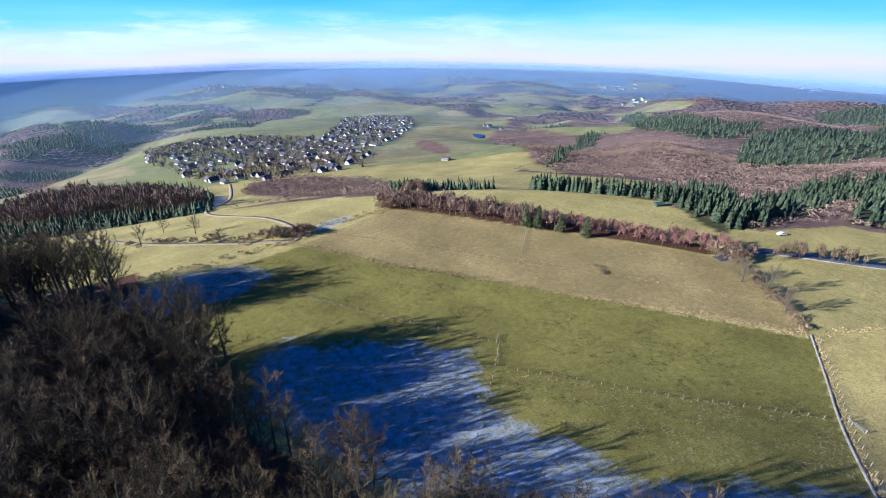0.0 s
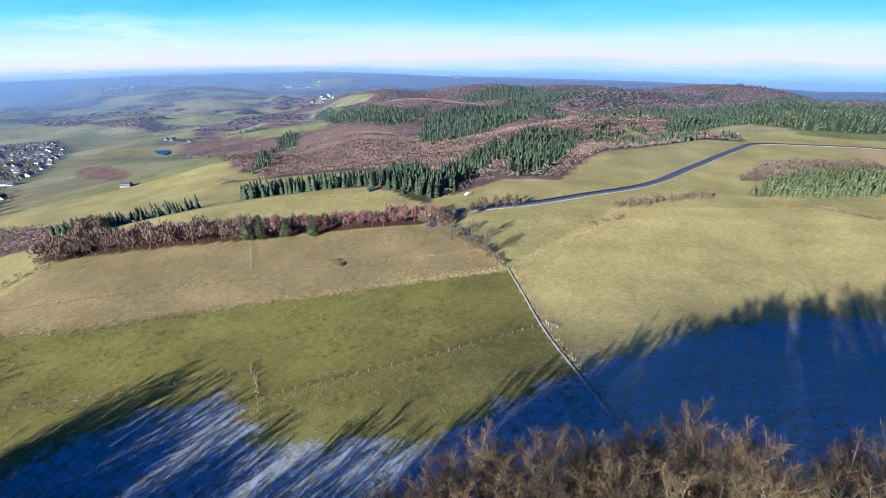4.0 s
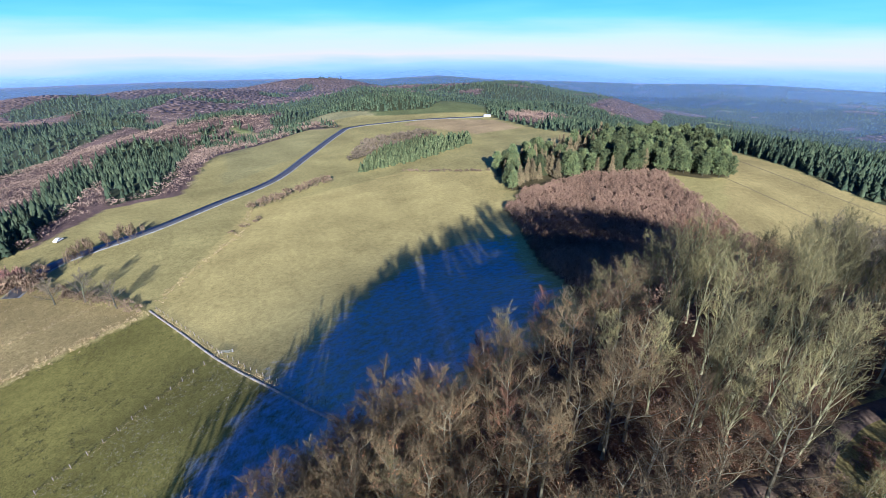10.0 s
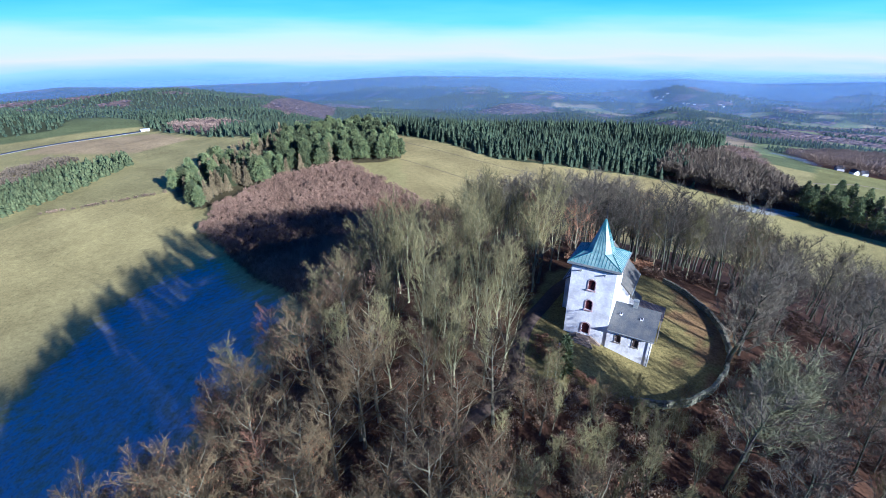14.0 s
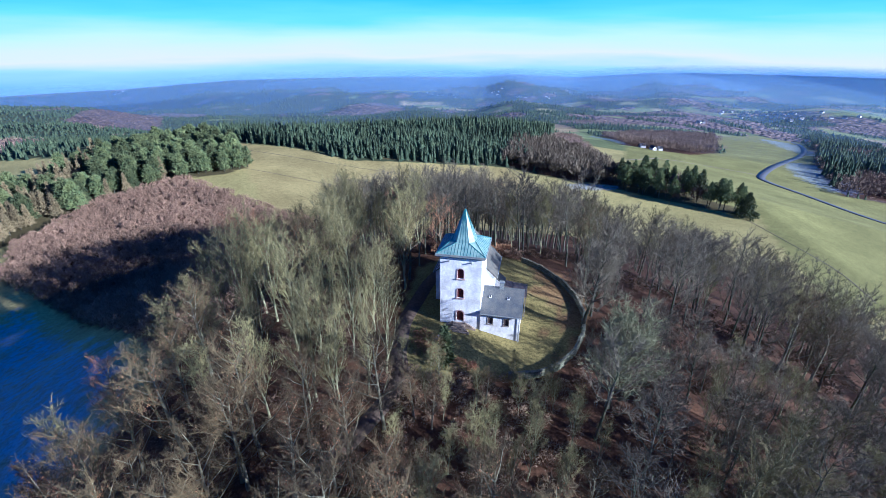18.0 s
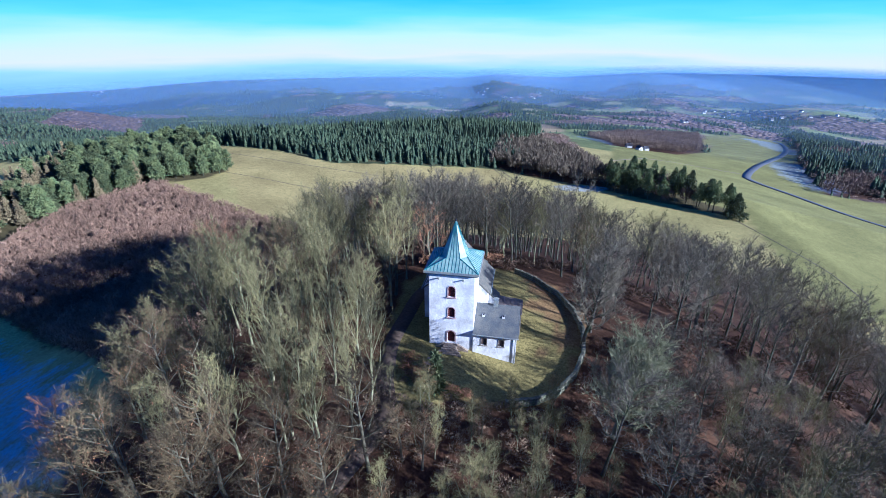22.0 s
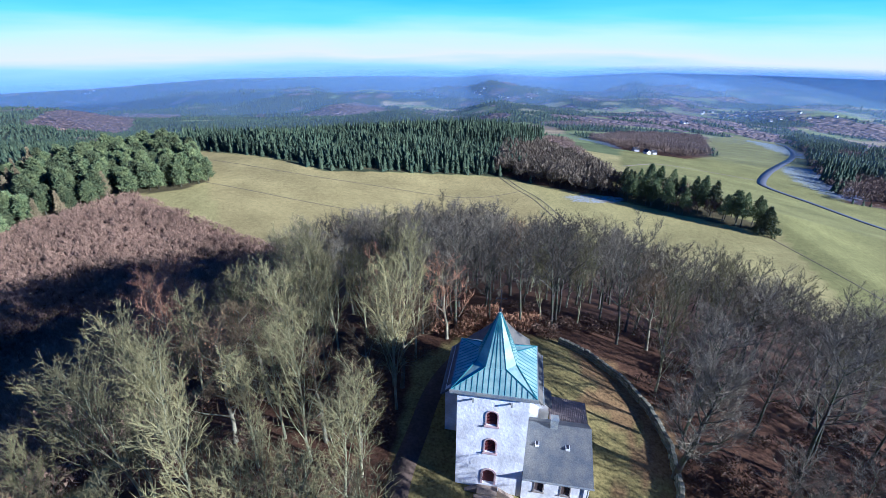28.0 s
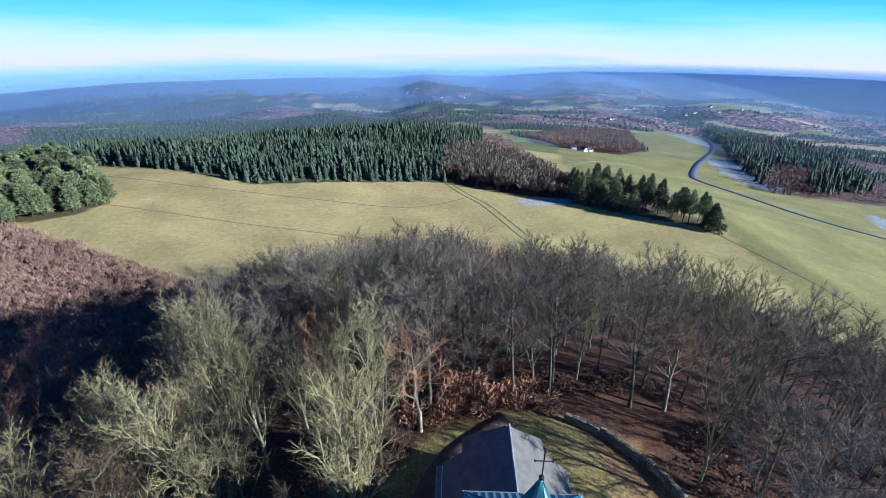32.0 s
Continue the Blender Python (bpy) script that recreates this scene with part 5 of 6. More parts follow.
def wall_front(x0, x1, z0, z1, y0, y1, holes):
    """A wall along x with arched or square holes right through it. holes: x centre, sill, width, height, head."""
    bits, xs = [], sorted(holes, key=lambda h: (h[0], h[1]))
    cols = {}
    for h in xs:
        cols.setdefault(h[0], []).append(h)
    edge = x0
    for cx, hs in sorted(cols.items()):
        w = hs[0][2]
        bits.append(block(edge, cx - w / 2, y0, y1, z0, z1))
        low = z0
        for _, sill, _, hh, head in hs:
            bits.append(block(cx - w / 2, cx + w / 2, y0, y1, low, sill))
            if head:
                n = 6
                crown = [(cx + w / 2 * math.cos(math.pi * i / n), sill + hh - head + head * math.sin(math.pi * i / n)) for i in range(n + 1)]
                bits.append(prism([(cx + w / 2, sill + hh)] + crown[:n // 2 + 1], y0, y1))
                bits.append(prism([(cx - w / 2, sill + hh)] + crown[n // 2:][::-1], y0, y1))
            low = sill + hh
        bits.append(block(cx - w / 2, cx + w / 2, y0, y1, low, z1))
        edge = cx + w / 2
    bits.append(block(edge, x1, y0, y1, z0, z1))
    return join(*bits)


def surround(cx, sill, w, h, head, y, wide=0.13, proud=0.06):
    """Stone frame round an opening."""
    n = 8
    outer = [(cx - w / 2 - wide, sill)] + [(cx - (w / 2 + wide) * math.cos(math.pi * i / n), sill + h - head + (head + wide) * math.sin(math.pi * i / n)) for i in range(n + 1)] + [(cx + w / 2 + wide, sill)]
    inner = [(cx - w / 2, sill)] + [(cx - w / 2 * math.cos(math.pi * i / n), sill + h - head + head * math.sin(math.pi * i / n)) for i in range(n + 1)] + [(cx + w / 2, sill)]
    bits = []
    for i in range(len(outer) - 1):
        bits.append(prism([outer[i], outer[i + 1], inner[i + 1], inner[i]], y - proud, y + 0.12))
    return join(*bits)


def build_chapel():
    root = tagged(new("chapel"), "whitewashed hilltop chapel with a green copper spire on its tower", "chapel")
    root.matrix_basis = pose(0, 0, 0, 0, 0, -5)
    tower = part("tower", join(wall_front(-3.3, 3.3, -2.4, 12.45, 0, 0.7, [(0, 0.75, 1.15, 2.0, .5), (0, 5.15, 1.0, 1.75, .45), (0, 8.65, 1.0, 1.75, .45)]),
                               block(-3.3, -2.6, .7, 6.6, -2.4, 12.45), block(2.6, 3.3, .7, 6.6, -2.4, 12.45), block(-2.6, 2.6, 5.9, 6.6, -2.4, 12.45)), M_WALL, root, "weathered whitewashed tower")
    part("plinth", join(block(-3.42, -0.9, -.12, 0, -2.4, 0.1), block(-3.42, -3.3, 0, 6.6, -2.4, 0.1)), M_SLATE, tower, "dark base course")
    for sill, h, w, head, name in ((5.15, 1.75, 1.0, .45, "tower_window"), (8.65, 1.75, 1.0, .45, "tower_window")):
        win = part(name, surround(0, sill, w, h, head, 0), M_STONE, root, "arched louvred window with a pink sandstone frame")
        part("sill", block(-.72, .72, -.18, .1, sill - .14, sill - .003, .02), M_STONE, win)
        part("shutter", prism([(x, z + sill) for x, z in arch(w, h, head)], .22, .3), M_REDWOOD_BOARD, win, "dark oxblood boards")
        for k in range(7):
            part("louvre", block(-w / 2 + .04, w / 2 - .04, .14, .24, sill + .12 + k * .19, sill + .18 + k * .19), M_REDWOOD_BOARD, win)
    door = part("door", surround(0, .75, 1.15, 2.0, .5, 0, .2), M_STONE, root, "arched oxblood door with a pink sandstone frame")
    part("leaf", prism([(x, z + .75) for x, z in arch(1.15, 2.0, .5)], .3, .38), M_REDWOOD_BOARD, door)
    for k in range(5):
        part("board", block(-.52 + k * .21, -.33 + k * .21, .27, .297, .8, 2.35), M_REDWOOD_BOARD, door)
    part("handle", block(.3, .36, .2, .28, 1.6, 1.78), M_IRON, door)
    for x in (-1.9, 1.6):
        part("corbel", block(x, x + .16, -.42, .02, 11.55, 11.72), M_LEAD, root, "short iron beam end")
    # roof of the tower
    e, ez, rr, oo, kz, tip = 3.85, 12.95, 1.85, .95, 14.2, 19.3
    part("cornice", join(block(-3.75, 3.75, -.45, 7.05, 12.40, 12.62), block(-3.95, 3.95, -.65, 7.25, 12.62, 12.93)), M_LEAD, root, "grey lead gutter with yellow lichen")
    spire = bmesh.new()
    c = Vector((0, 3.3, 0))
    rot = [Matrix.Rotation(radians(90 * k), 4, "Z") for k in range(4)]
    top = spire.verts.new(c + Vector((0, 0, tip)))
    cor = [spire.verts.new(c + m @ Vector((-e, -e, ez))) for m in rot]
    lef = [spire.verts.new(c + m @ Vector((-oo, -rr, kz))) for m in rot]
    rig = [spire.verts.new(c + m @ Vector((oo, -rr, kz))) for m in rot]
    for k in range(4):
        j, i = (k + 1) % 4, (k + 3) % 4
        spire.faces.new((cor[k], cor[j], rig[k], lef[k]))
        spire.faces.new((cor[k], lef[k], rig[i]))
        spire.faces.new((lef[k], rig[k], top))
        spire.faces.new((rig[i], lef[k], top))
    roof = part("tower_roof", spire, M_COPPER, root, "verdigris copper broach spire with standing seams")
    for k in range(4):
        for s in range(-7, 8):
            x = s * .5
            t = min(1.0, (e - abs(x)) / (e - oo)) if abs(x) > oo else 1.0
            a = c + rot[k] @ Vector((x, -e + .02, ez + .03))
            b = c + rot[k] @ Vector((x, -e + (e - rr) * t * .98, ez + (kz - ez) * t * .98 + .03))
            part("seam", bar(a, b, .028), M_SEAM, roof)
        for s in (-1, -.5, 0, .5, 1):
            a = c + rot[k] @ Vector((s * oo, -rr - .01, kz + .02))
            b = c + rot[k] @ Vector((s * oo * .06, -rr * .06, tip - .2))
            part("seam", bar(a, b, .026), M_SEAM, roof)
        for s in (-1, 1):
            part("hip", bar(c + rot[k] @ Vector((s * e * .995, -e * .995, ez + .04)), c + rot[k] @ Vector((s * oo, -rr, kz + .04)), .05), M_SEAM, roof)
    part("finial", join(bar((0, 3.3, tip - .25), (0, 3.3, tip + 2.0), .035, 6), bar((-.45, 3.3, tip + 1.25), (.45, 3.3, tip + 1.25), .03), block(-.13, .13, 3.17, 3.43, tip - .1, tip + .16, .06),
                        block(-.05, .05, 3.25, 3.35, tip + 1.9, tip + 2.15, .02), block(-.5, -.42, 3.25, 3.35, tip + 1.19, tip + 1.31, .02), block(.42, .5, 3.25, 3.35, tip + 1.19, tip + 1.31, .02)), M_IRON, root, "wrought iron cross on a ball")
    # nave behind the tower
    part("nave_wall", join(block(-5.5, 4.75, 6.63, 7.2, -2.4, 6.2), block(-5.5, -4.9, 7.2, 14.6, -2.4, 6.2), block(4.2, 4.75, 7.2, 14.6, -2.4, 6.2), block(-4.9, 4.2, 14.1, 14.6, -2.4, 6.2),
                           prism([(-5.5, 6.2), (4.75, 6.2), (0, 10.6)], 6.63, 7.1)), M_WALL, root, "whitewashed nave walls")
    # Shade and sun are coloured in: dark slate left, paler slate right.
    part("nave_roof", sheet([(-5.85, 6.45, 5.85), (-5.85, 14.9, 5.85), (0, 14.9, 10.95), (0, 6.45, 10.95)], .2), M_SLATE, root, "slate roof slope coloured dark as the shaded side")
    part("nave_roof", sheet([(5.15, 6.45, 5.95), (5.15, 14.9, 5.95), (.01, 14.9, 10.95), (.01, 6.45, 10.95)], .2), M_SUN_SLATE, root, "lichen-covered slate slope coloured paler as the sunlit side")
    part("ridge", bar((0, 6.45, 10.97), (0, 14.95, 10.97), .11, 6), M_LEAD, root)
    part("gutter", bar((5.22, 6.45, 5.86), (5.22, 14.9, 5.86), .09, 6), M_LEAD, root)
    part("gutter", bar((-5.93, 6.45, 5.76), (-5.93, 14.9, 5.76), .09, 6), M_LEAD, root)
    part("chancel_wall", block(-3.4, 3.4, 14.63, 18.2, -2.4, 5.6), M_WALL, root, "whitewashed chancel")
    part("chancel_roof", sheet([(-3.75, 14.63, 5.5), (-3.75, 18.5, 5.5), (-.01, 16.4, 9.3), (-.01, 14.63, 9.3)], .18), M_SLATE, root, "slate roof slope coloured dark as the shaded side")
    part("chancel_roof", sheet([(3.75, 14.63, 5.5), (3.75, 18.5, 5.5), (.01, 16.4, 9.3), (.01, 14.63, 9.3)], .18), M_SUN_SLATE, root)
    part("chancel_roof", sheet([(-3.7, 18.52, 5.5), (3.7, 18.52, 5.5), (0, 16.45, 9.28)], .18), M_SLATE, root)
    # side porch by the nave
    part("porch", join(block(4.78, 6.2, 9.2, 11.6, -2.6, 3.2), prism([(4.78, 3.2), (6.2, 3.2), (4.78, 4.3)], 9.2, 11.6)), M_WALL, root, "small white side porch")
    part("porch_roof", sheet([(4.75, 9.0, 4.5), (4.75, 11.8, 4.5), (6.45, 11.8, 3.15), (6.45, 9.0, 3.15)], .12), M_SUN_SLATE, root)
    # annex
    part("annex_wall", join(wall_front(3.33, 9.75, -3.2, 3.2, -.15, .35, [(5.0, .95, .8, 1.25, 0), (7.55, .95, .8, 1.25, 0)]), block(9.25, 9.75, .35, 5.2, -3.2, 3.2), block(3.33, 9.25, 4.7, 5.2, -3.2, 4.3),
                            prism([(9.25, 3.2), (9.75, 3.2), (9.75, 3.3), (9.25, 3.3)], .4, 5.2)), M_WALL, root, "weathered white annex walls")
    gable = bmesh.new()
    for x in (9.27, 9.73):
        gable.faces.new([gable.verts.new(p) for p in ((x, -.1, 3.2), (x, 5.2, 3.2), (x, 4.3, 5.1))])
    part("annex_gable", gable, M_WALL, root)
    part("annex_roof", sheet([(3.33, -.6, 3.0), (10.0, -.6, 3.0), (10.0, 4.4, 5.45), (3.33, 4.4, 5.45)], .16), M_SLATE, root, "grey slate roof with two skylights")
    part("annex_roof", sheet([(3.33, 4.41, 5.45), (10.0, 4.41, 5.45), (10.0, 6.2, 4.3), (3.33, 6.2, 4.3)], .16), M_SLATE, root)
    part("gutter", bar((3.3, -.68, 2.95), (10.05, -.68, 2.95), .09, 6), M_LEAD, root)
    part("downpipe", bar((9.6, -.3, 2.9), (9.6, -.3, -2.4), .06, 6), M_LEAD, root)
    for x in (4.6, 7.6):
        sky_l = part("skylight", block(x - .2, x + .2, 2.15, 2.75, 4.40, 4.62), M_WHITE, root, "small white-framed roof light")
        sky_l.rotation_euler = (0, 0, 0)
        part("pane", block(x - .14, x + .14, 2.2, 2.7, 4.624, 4.64), M_DARK, sky_l)
    part("chimney", join(block(5.9, 6.6, 3.95, 4.6, 4.9, 6.35), block(5.84, 6.66, 3.89, 4.66, 6.35, 6.5)), M_LEAD, root, "slate-hung chimney stack")
    for x in (5.0, 7.55):
        win = part("annex_window", join(block(x - .5, x - .4, -.2, .05, .85, 2.3), block(x + .4, x + .5, -.2, .05, .85, 2.3), block(x - .4, x + .4, -.2, .05, 2.2, 2.3), block(x - .55, x + .55, -.26, .05, .82, .95)), M_GREYWOOD, root, "small square window with brown shutters")
        for s in (-1, 1):
            part("shutter", block(x + (s - 1) * .2 + .01, x + (s + 1) * .2 - .01, -.05, 0, .96, 2.19), M_SHUTTER, win)
        part("pane", block(x - .39, x + .39, .1, .12, .96, 2.19), M_DARK, win)
    # lean-to with corrugated sheets behind the annex
    part("lean_to", join(*[block(a - .07, a + .07, b - .07, b + .07, -3.2, 2.7) for a in (6.3, 10.2) for b in (7.0, 10.8)]), M_GREYWOOD, root, "timber posts of a lean-to")
    rib = [(6.1 + i * .11, 3.05 - i * .013 + (.05 if i % 2 else 0)) for i in range(40)]
    part("lean_to_roof", prism(rib + [(x, z - .05) for x, z in rib[::-1]], 6.5, 11.2), M_CORRUGATED, root, "brown corrugated sheet roof")
    # steps before the door
    for k in range(4):
        part("step", block(-1.0 - k * .28, 1.0 + k * .28, -1.15 - k * .32, -.13 if k == 0 else -1.15 - (k - 1) * .32 - .003, -1.6, .62 - k * .2), M_SANDSTEP, root, "worn sandstone step")
    for s in (-1, 1):
        part("stair_cheek", prism([(s * 1.05, -1.8), (s * 1.05, .85), (s * 2.7, -.1), (s * 2.7, -1.8)] if s > 0 else [(-2.7, -1.8), (-2.7, -.1), (-1.05, .85), (-1.05, -1.8)], -.7, -.35), M_SANDSTEP, root, "sloping side wall of the steps")


build_chapel()


def ring_wall():
    """The curved rubble wall that holds the chapel yard, stone by stone."""
    wall = tagged(new("yard_wall"), "curved low rubble wall round the chapel yard", "wall", kind="structure")
    line = [(8, -10.0), (12, -8.9), (15.4, -6.6), (18.4, -2.5), (20.6, 3), (21.6, 9), (21, 15), (19, 20.5), (15.2, 24.6), (11, 27)]
    rng = random.Random(4)
    shapes = []
    for i in range(5):
        bm = block(-.5, .5, -.5, .5, -.5, .5, .12)
        for v in bm.verts:
            v.co *= rng.uniform(.88, 1.1)
        me = bpy.data.meshes.new("stone")
        bm.to_mesh(me)
        bm.free()
        me.materials.append(M_RUBBLE)
        shapes.append(me)
    for (ax, ay), (bx, by) in zip(line, line[1:]):
        n = int(math.hypot(bx - ax, by - ay) / .75)
        for i in range(n):
            x, y = ax + (bx - ax) * (i + .5) / n, ay + (by - ay) * (i + .5) / n
            for lay in range(3):
                ob = new("stone", rng.choice(shapes))
                ob.parent = wall
                ob.matrix_basis = pose(x + rng.uniform(-.05, .05), y + rng.uniform(-.05, .05), ground_z(x, y) + .12 + lay * .4, rng.uniform(-4, 4), rng.uniform(-4, 4), math.degrees(math.atan2(by - ay, bx - ax)) + rng.uniform(-6, 6)) @ Matrix.Diagonal((.8, .62 - lay * .05, .44, 1))


def strip(name, line, width, mat, label, category, lift=0.06, step=4.0, kind="structure"):
    """A ribbon laid on the ground along a smooth line."""
    pts = [Vector((*p, 0)) for p in line]
    path = []
    for i in range(len(pts) - 1):
        p0, p1, p2, p3 = pts[max(i - 1, 0)], pts[i], pts[i + 1], pts[min(i + 2, len(pts) - 1)]
        n = max(2, int((p2 - p1).length / step))
        for k in range(n):
            t = k / n
            path.append(0.5 * ((2 * p1) + (p2 - p0) * t + (2 * p0 - 5 * p1 + 4 * p2 - p3) * t * t + (3 * p1 - p0 - 3 * p2 + p3) * t ** 3))
    path.append(pts[-1])
    v, f = [], []
    for i, p in enumerate(path):
        d = (path[min(i + 1, len(path) - 1)] - path[max(i - 1, 0)]).normalized()
        s = Vector((-d.y, d.x, 0))
        for k, o in ((-.5, -.25), (-.5, 0), (0, .04), (.5, 0), (.5, -.25)):
            q = p + s * width * k
            v.append((q.x, q.y, ground_z(q.x, q.y) + lift + o))
        if i:
            b = len(v) - 10
            f += [(b + k, b + k + 1, b + k + 6, b + k + 5) for k in range(4)]
    return tagged(new(name, mesh_of(name, v, f, mat, smooth=True)), label, category, "", kind)


M_ASPHALT = material("asphalt", (0.088, 0.086, 0.085), 0.6, 0.2, 0.3, 0.1)
M_DIRT = material("trodden_earth", (0.11, 0.08, 0.05), 0.95, 0.3, 0.4, 0.4)
M_TRACK = material("worn_turf", (0.15, 0.125, 0.065), 0.95, 0.3, 0.4, 0.3)
M_PATH = material("stony_track", (0.27, 0.22, 0.14), 0.95, 0.25, 0.4, 0.4)
M_BANK = material("field_stones", (0.31, 0.29, 0.245), 0.95, 0.3, 0.8, 0.6, second=(0.22, 0.20, 0.13))
M_VERGE = material("frosty_verge", (0.30, 0.31, 0.30), 0.95, 0.3, 0.3, 0.3, second=(0.22, 0.21, 0.12))
strip("verge", [(-188, -137), (-212, -128), (-228, -104), (-236, -92), (-257, -67), (-288, -31), (-340, 2), (-404, 42), (-428, 62), (-436, 102), (-438, 141), (-421, 205)], 6.4, M_VERGE, "frosty grass verge beside the lane", "verge", .05)
strip("road", [(-188, -137), (-212, -128), (-228, -104), (-236, -92), (-257, -67), (-288, -31), (-340, 2), (-404, 42), (-428, 62), (-436, 102), (-438, 141), (-421, 205)], 4.6, M_ASPHALT, "narrow dark asphalt lane over the ridge", "road", .12)
strip("road", [(400, 60), (330, 160), (272, 251), (257, 330), (248, 376), (258, 405), (300, 468), (350, 535), (440, 660), (522, 795), (699, 1138)], 7.5, M_ASPHALT, "winding dark asphalt road in the valley", "road", .12)
strip("field_track", [(10, 262), (19, 242), (30, 222), (42, 180)], 0.8, M_TRACK, "muddy wheel track across the meadow", "track", .04)
strip("field_track", [(14, 262), (23, 243), (34, 223), (46, 182)], 0.8, M_TRACK, "muddy wheel track across the meadow", "track", .04)
strip("field_track", [(142, 192), (150, 154), (153, 130), (150, 105)], 0.7, M_TRACK, "dark furrow along the meadow", "track", .04)
strip("field_track", [(-186, 236), (-120, 218), (-60, 214), (-10, 214), (22, 236)], 0.6, M_TRACK, "thin dark drainage line in the meadow", "track", .04)
strip("field_track", [(-142, 186), (-90, 176), (-40, 170), (0, 160)], 0.5, M_TRACK, "thin wheel track in the meadow", "track", .04)
strip("field_bank", [(-156, -93), (-134, -83), (-114, -75), (-87, -64), (-63, -56), (-46, -48)], .7, M_BANK, "narrow pale bank of stones along the field fence", "bank", .16, 2.0)
strip("lane", [(40, -430), (5, -345), (-27, -300), (-46, -282), (-56, -274), (-62, -290), (-58, -330), (-38, -400), (-70, -480), (-90, -570)], 3.0, M_PATH, "frosty farm lane to the village", "track", .08)
strip("footpath", [(-20, -40), (-8, -18), (-8.5, -8), (-9, -1), (-8, 6), (-6.5, 14), (-3, 21), (4, 27)], 2.4, M_DIRT, "dark earth path round the tower", "path", .05, 1.0)
strip("valley_path", [(120, 372), (180, 420), (254, 408)], 2.0, M_PATH, "pale field path", "track", .06)
ring_wall()


# ---- hedges, grass strips, fences ----
def growth(name, line, gap, spread, width, tall, mat, label, category, seed, shape=None):
    x, y, r = along(line, gap, seed, spread)
    return soup(name, BRUSH_MID if shape is None else shape, places(x, y, r, width, tall, 0.1, 0.4), mat, label, category)


M_BRACKEN = island_material("withered_bracken", (0.19, 0.10, 0.045), (0.32, 0.19, 0.085))
GRASS_TUFT = brush(14, 8)
REED_LINE = [(-50, -275), (-58, -261), (-79, -217), (-111, -166), (-155, -94)]
growth("tall_grass_strip", REED_LINE, .16, 1.3, 1.0, .75, M_TALLGRASS, "strip of tall pale dry grass between meadows", "grass", 31, GRASS_TUFT)
growth("tall_grass_strip", [(-68, -276), (-115, -197), (-140, -159), (-170, -105)], .5, .6, 1.1, .7, M_TALLGRASS, "thin strip of pale dry grass", "grass", 32, GRASS_TUFT)
growth("tall_grass_strip", [(-66, -142), (-68, -134), (-90, -104), (-115, -74)], .8, .5, .9, .45, M_TALLGRASS, "pale grass along a fence", "grass", 33, GRASS_TUFT)
growth("tall_grass_strip", [(-74, -153), (-55, -187), (-41, -215), (-33, -229), (-17, -268)], .5, .4, .9, .6, M_TALLGRASS, "pale grass along a fence", "grass", 34, GRASS_TUFT)
growth("tall_grass_strip", [(-156, -92), (-134, -82), (-114, -74), (-87, -63), (-63, -55)], .25, .5, .9, .5, M_TALLGRASS, "pale frosty grass on a field bank", "grass", 35, GRASS_TUFT)
growth("tall_grass_strip", [(-160, -91), (-183, -78), (-209, -59), (-239, -51)], .6, .9, 1.6, .8, M_TALLGRASS, "grassy old field bank", "grass", 36, GRASS_TUFT)
growth("tall_grass_strip", [(-66, -142), (-75, -150)], .3, .4, .9, .5, M_TALLGRASS, "pale grass along a fence", "grass", 37, GRASS_TUFT)
growth("hedge", [(-192, -132), (-173, -113), (-165, -104), (-156, -95)], 1.0, 1.4, 3.4, 2.8, M_HEDGE, "straggling olive brown hedge", "hedge", 41)
growth("hedge", [(-239, -51), (-252, -31), (-268, -2)], 1.3, 1.6, 4.2, 4.0, M_HEDGE, "row of bare thorn bushes", "hedge", 42)
growth("hedge", [(-210, -64), (-226, -46)], 2.2, 1.0, 3.0, 1.8, M_HEDGE, "low scattered thorn bushes", "hedge", 43)
growth("hedge", [(-265, 45), (-250, 66), (-232, 91)], 1.5, 1.0, 2.4, 1.6, M_HEDGE, "low brown hedge", "hedge", 44)
growth("hedge", [(12, -278), (-23, -275), (-57, -273), (-74, -284), (-111, -282)], 2.4, 1.2, 2.6, 1.6, M_HEDGE, "thin hedge along a frosty ditch", "hedge", 45)
growth("hedge", [(-45, -292), (-55, -284), (-68, -278)], .7, 3.0, 5.5, 5.5, M_HEDGE, "clump of bare bushes by the lane", "bush", 46, BRUSH_FINE)
growth("hedge", [(8, -345), (-20, -315), (-40, -288)], 3.0, 3.0, 4.5, 3.4, M_HEDGE, "bare bushes along the lane", "hedge", 47, BRUSH_FINE)
growth("hedge", [(-205, -122), (-218, -117), (-228, -98)], 1.2, 1.2, 2.6, 6.5, M_HEDGE, "row of thin bare roadside trees", "hedge", 48)
growth("hedge", [(-190, -140), (-200, -132)], .8, 3.0, 6, 7, M_HEDGE, "bare bushes at the lane", "bush", 49, BRUSH_FINE)
growth("hedge", [(-143, -163), (-138, -157)], 1.0, .8, 2.6, 1.6, M_HEDGE, "low bush in the dry meadow", "bush", 50)
growth("hedge", [(-111, -284), (-145, -300), (-170, -330)], 1.6, 4, 7, 8, M_HEDGE, "copper brown trees by the village field", "hedge", 51, BRUSH_FINE)
growth("bracken", [(-6, -3), (-5.2, -7), (-2, -9), (3, -9.4)], .22, .5, 1.2, 1.0, M_BRACKEN, "rusty withered bracken on the yard bank", "bracken", 52, BRUSH_FINE)
growth("bracken", [(-12, -14), (-4, -17), (4, -14), (12, -13)], .8, 2.2, 2.0, 1.4, M_HEDGE, "straggling bare brush below the yard", "brush", 53, BRUSH_FINE)
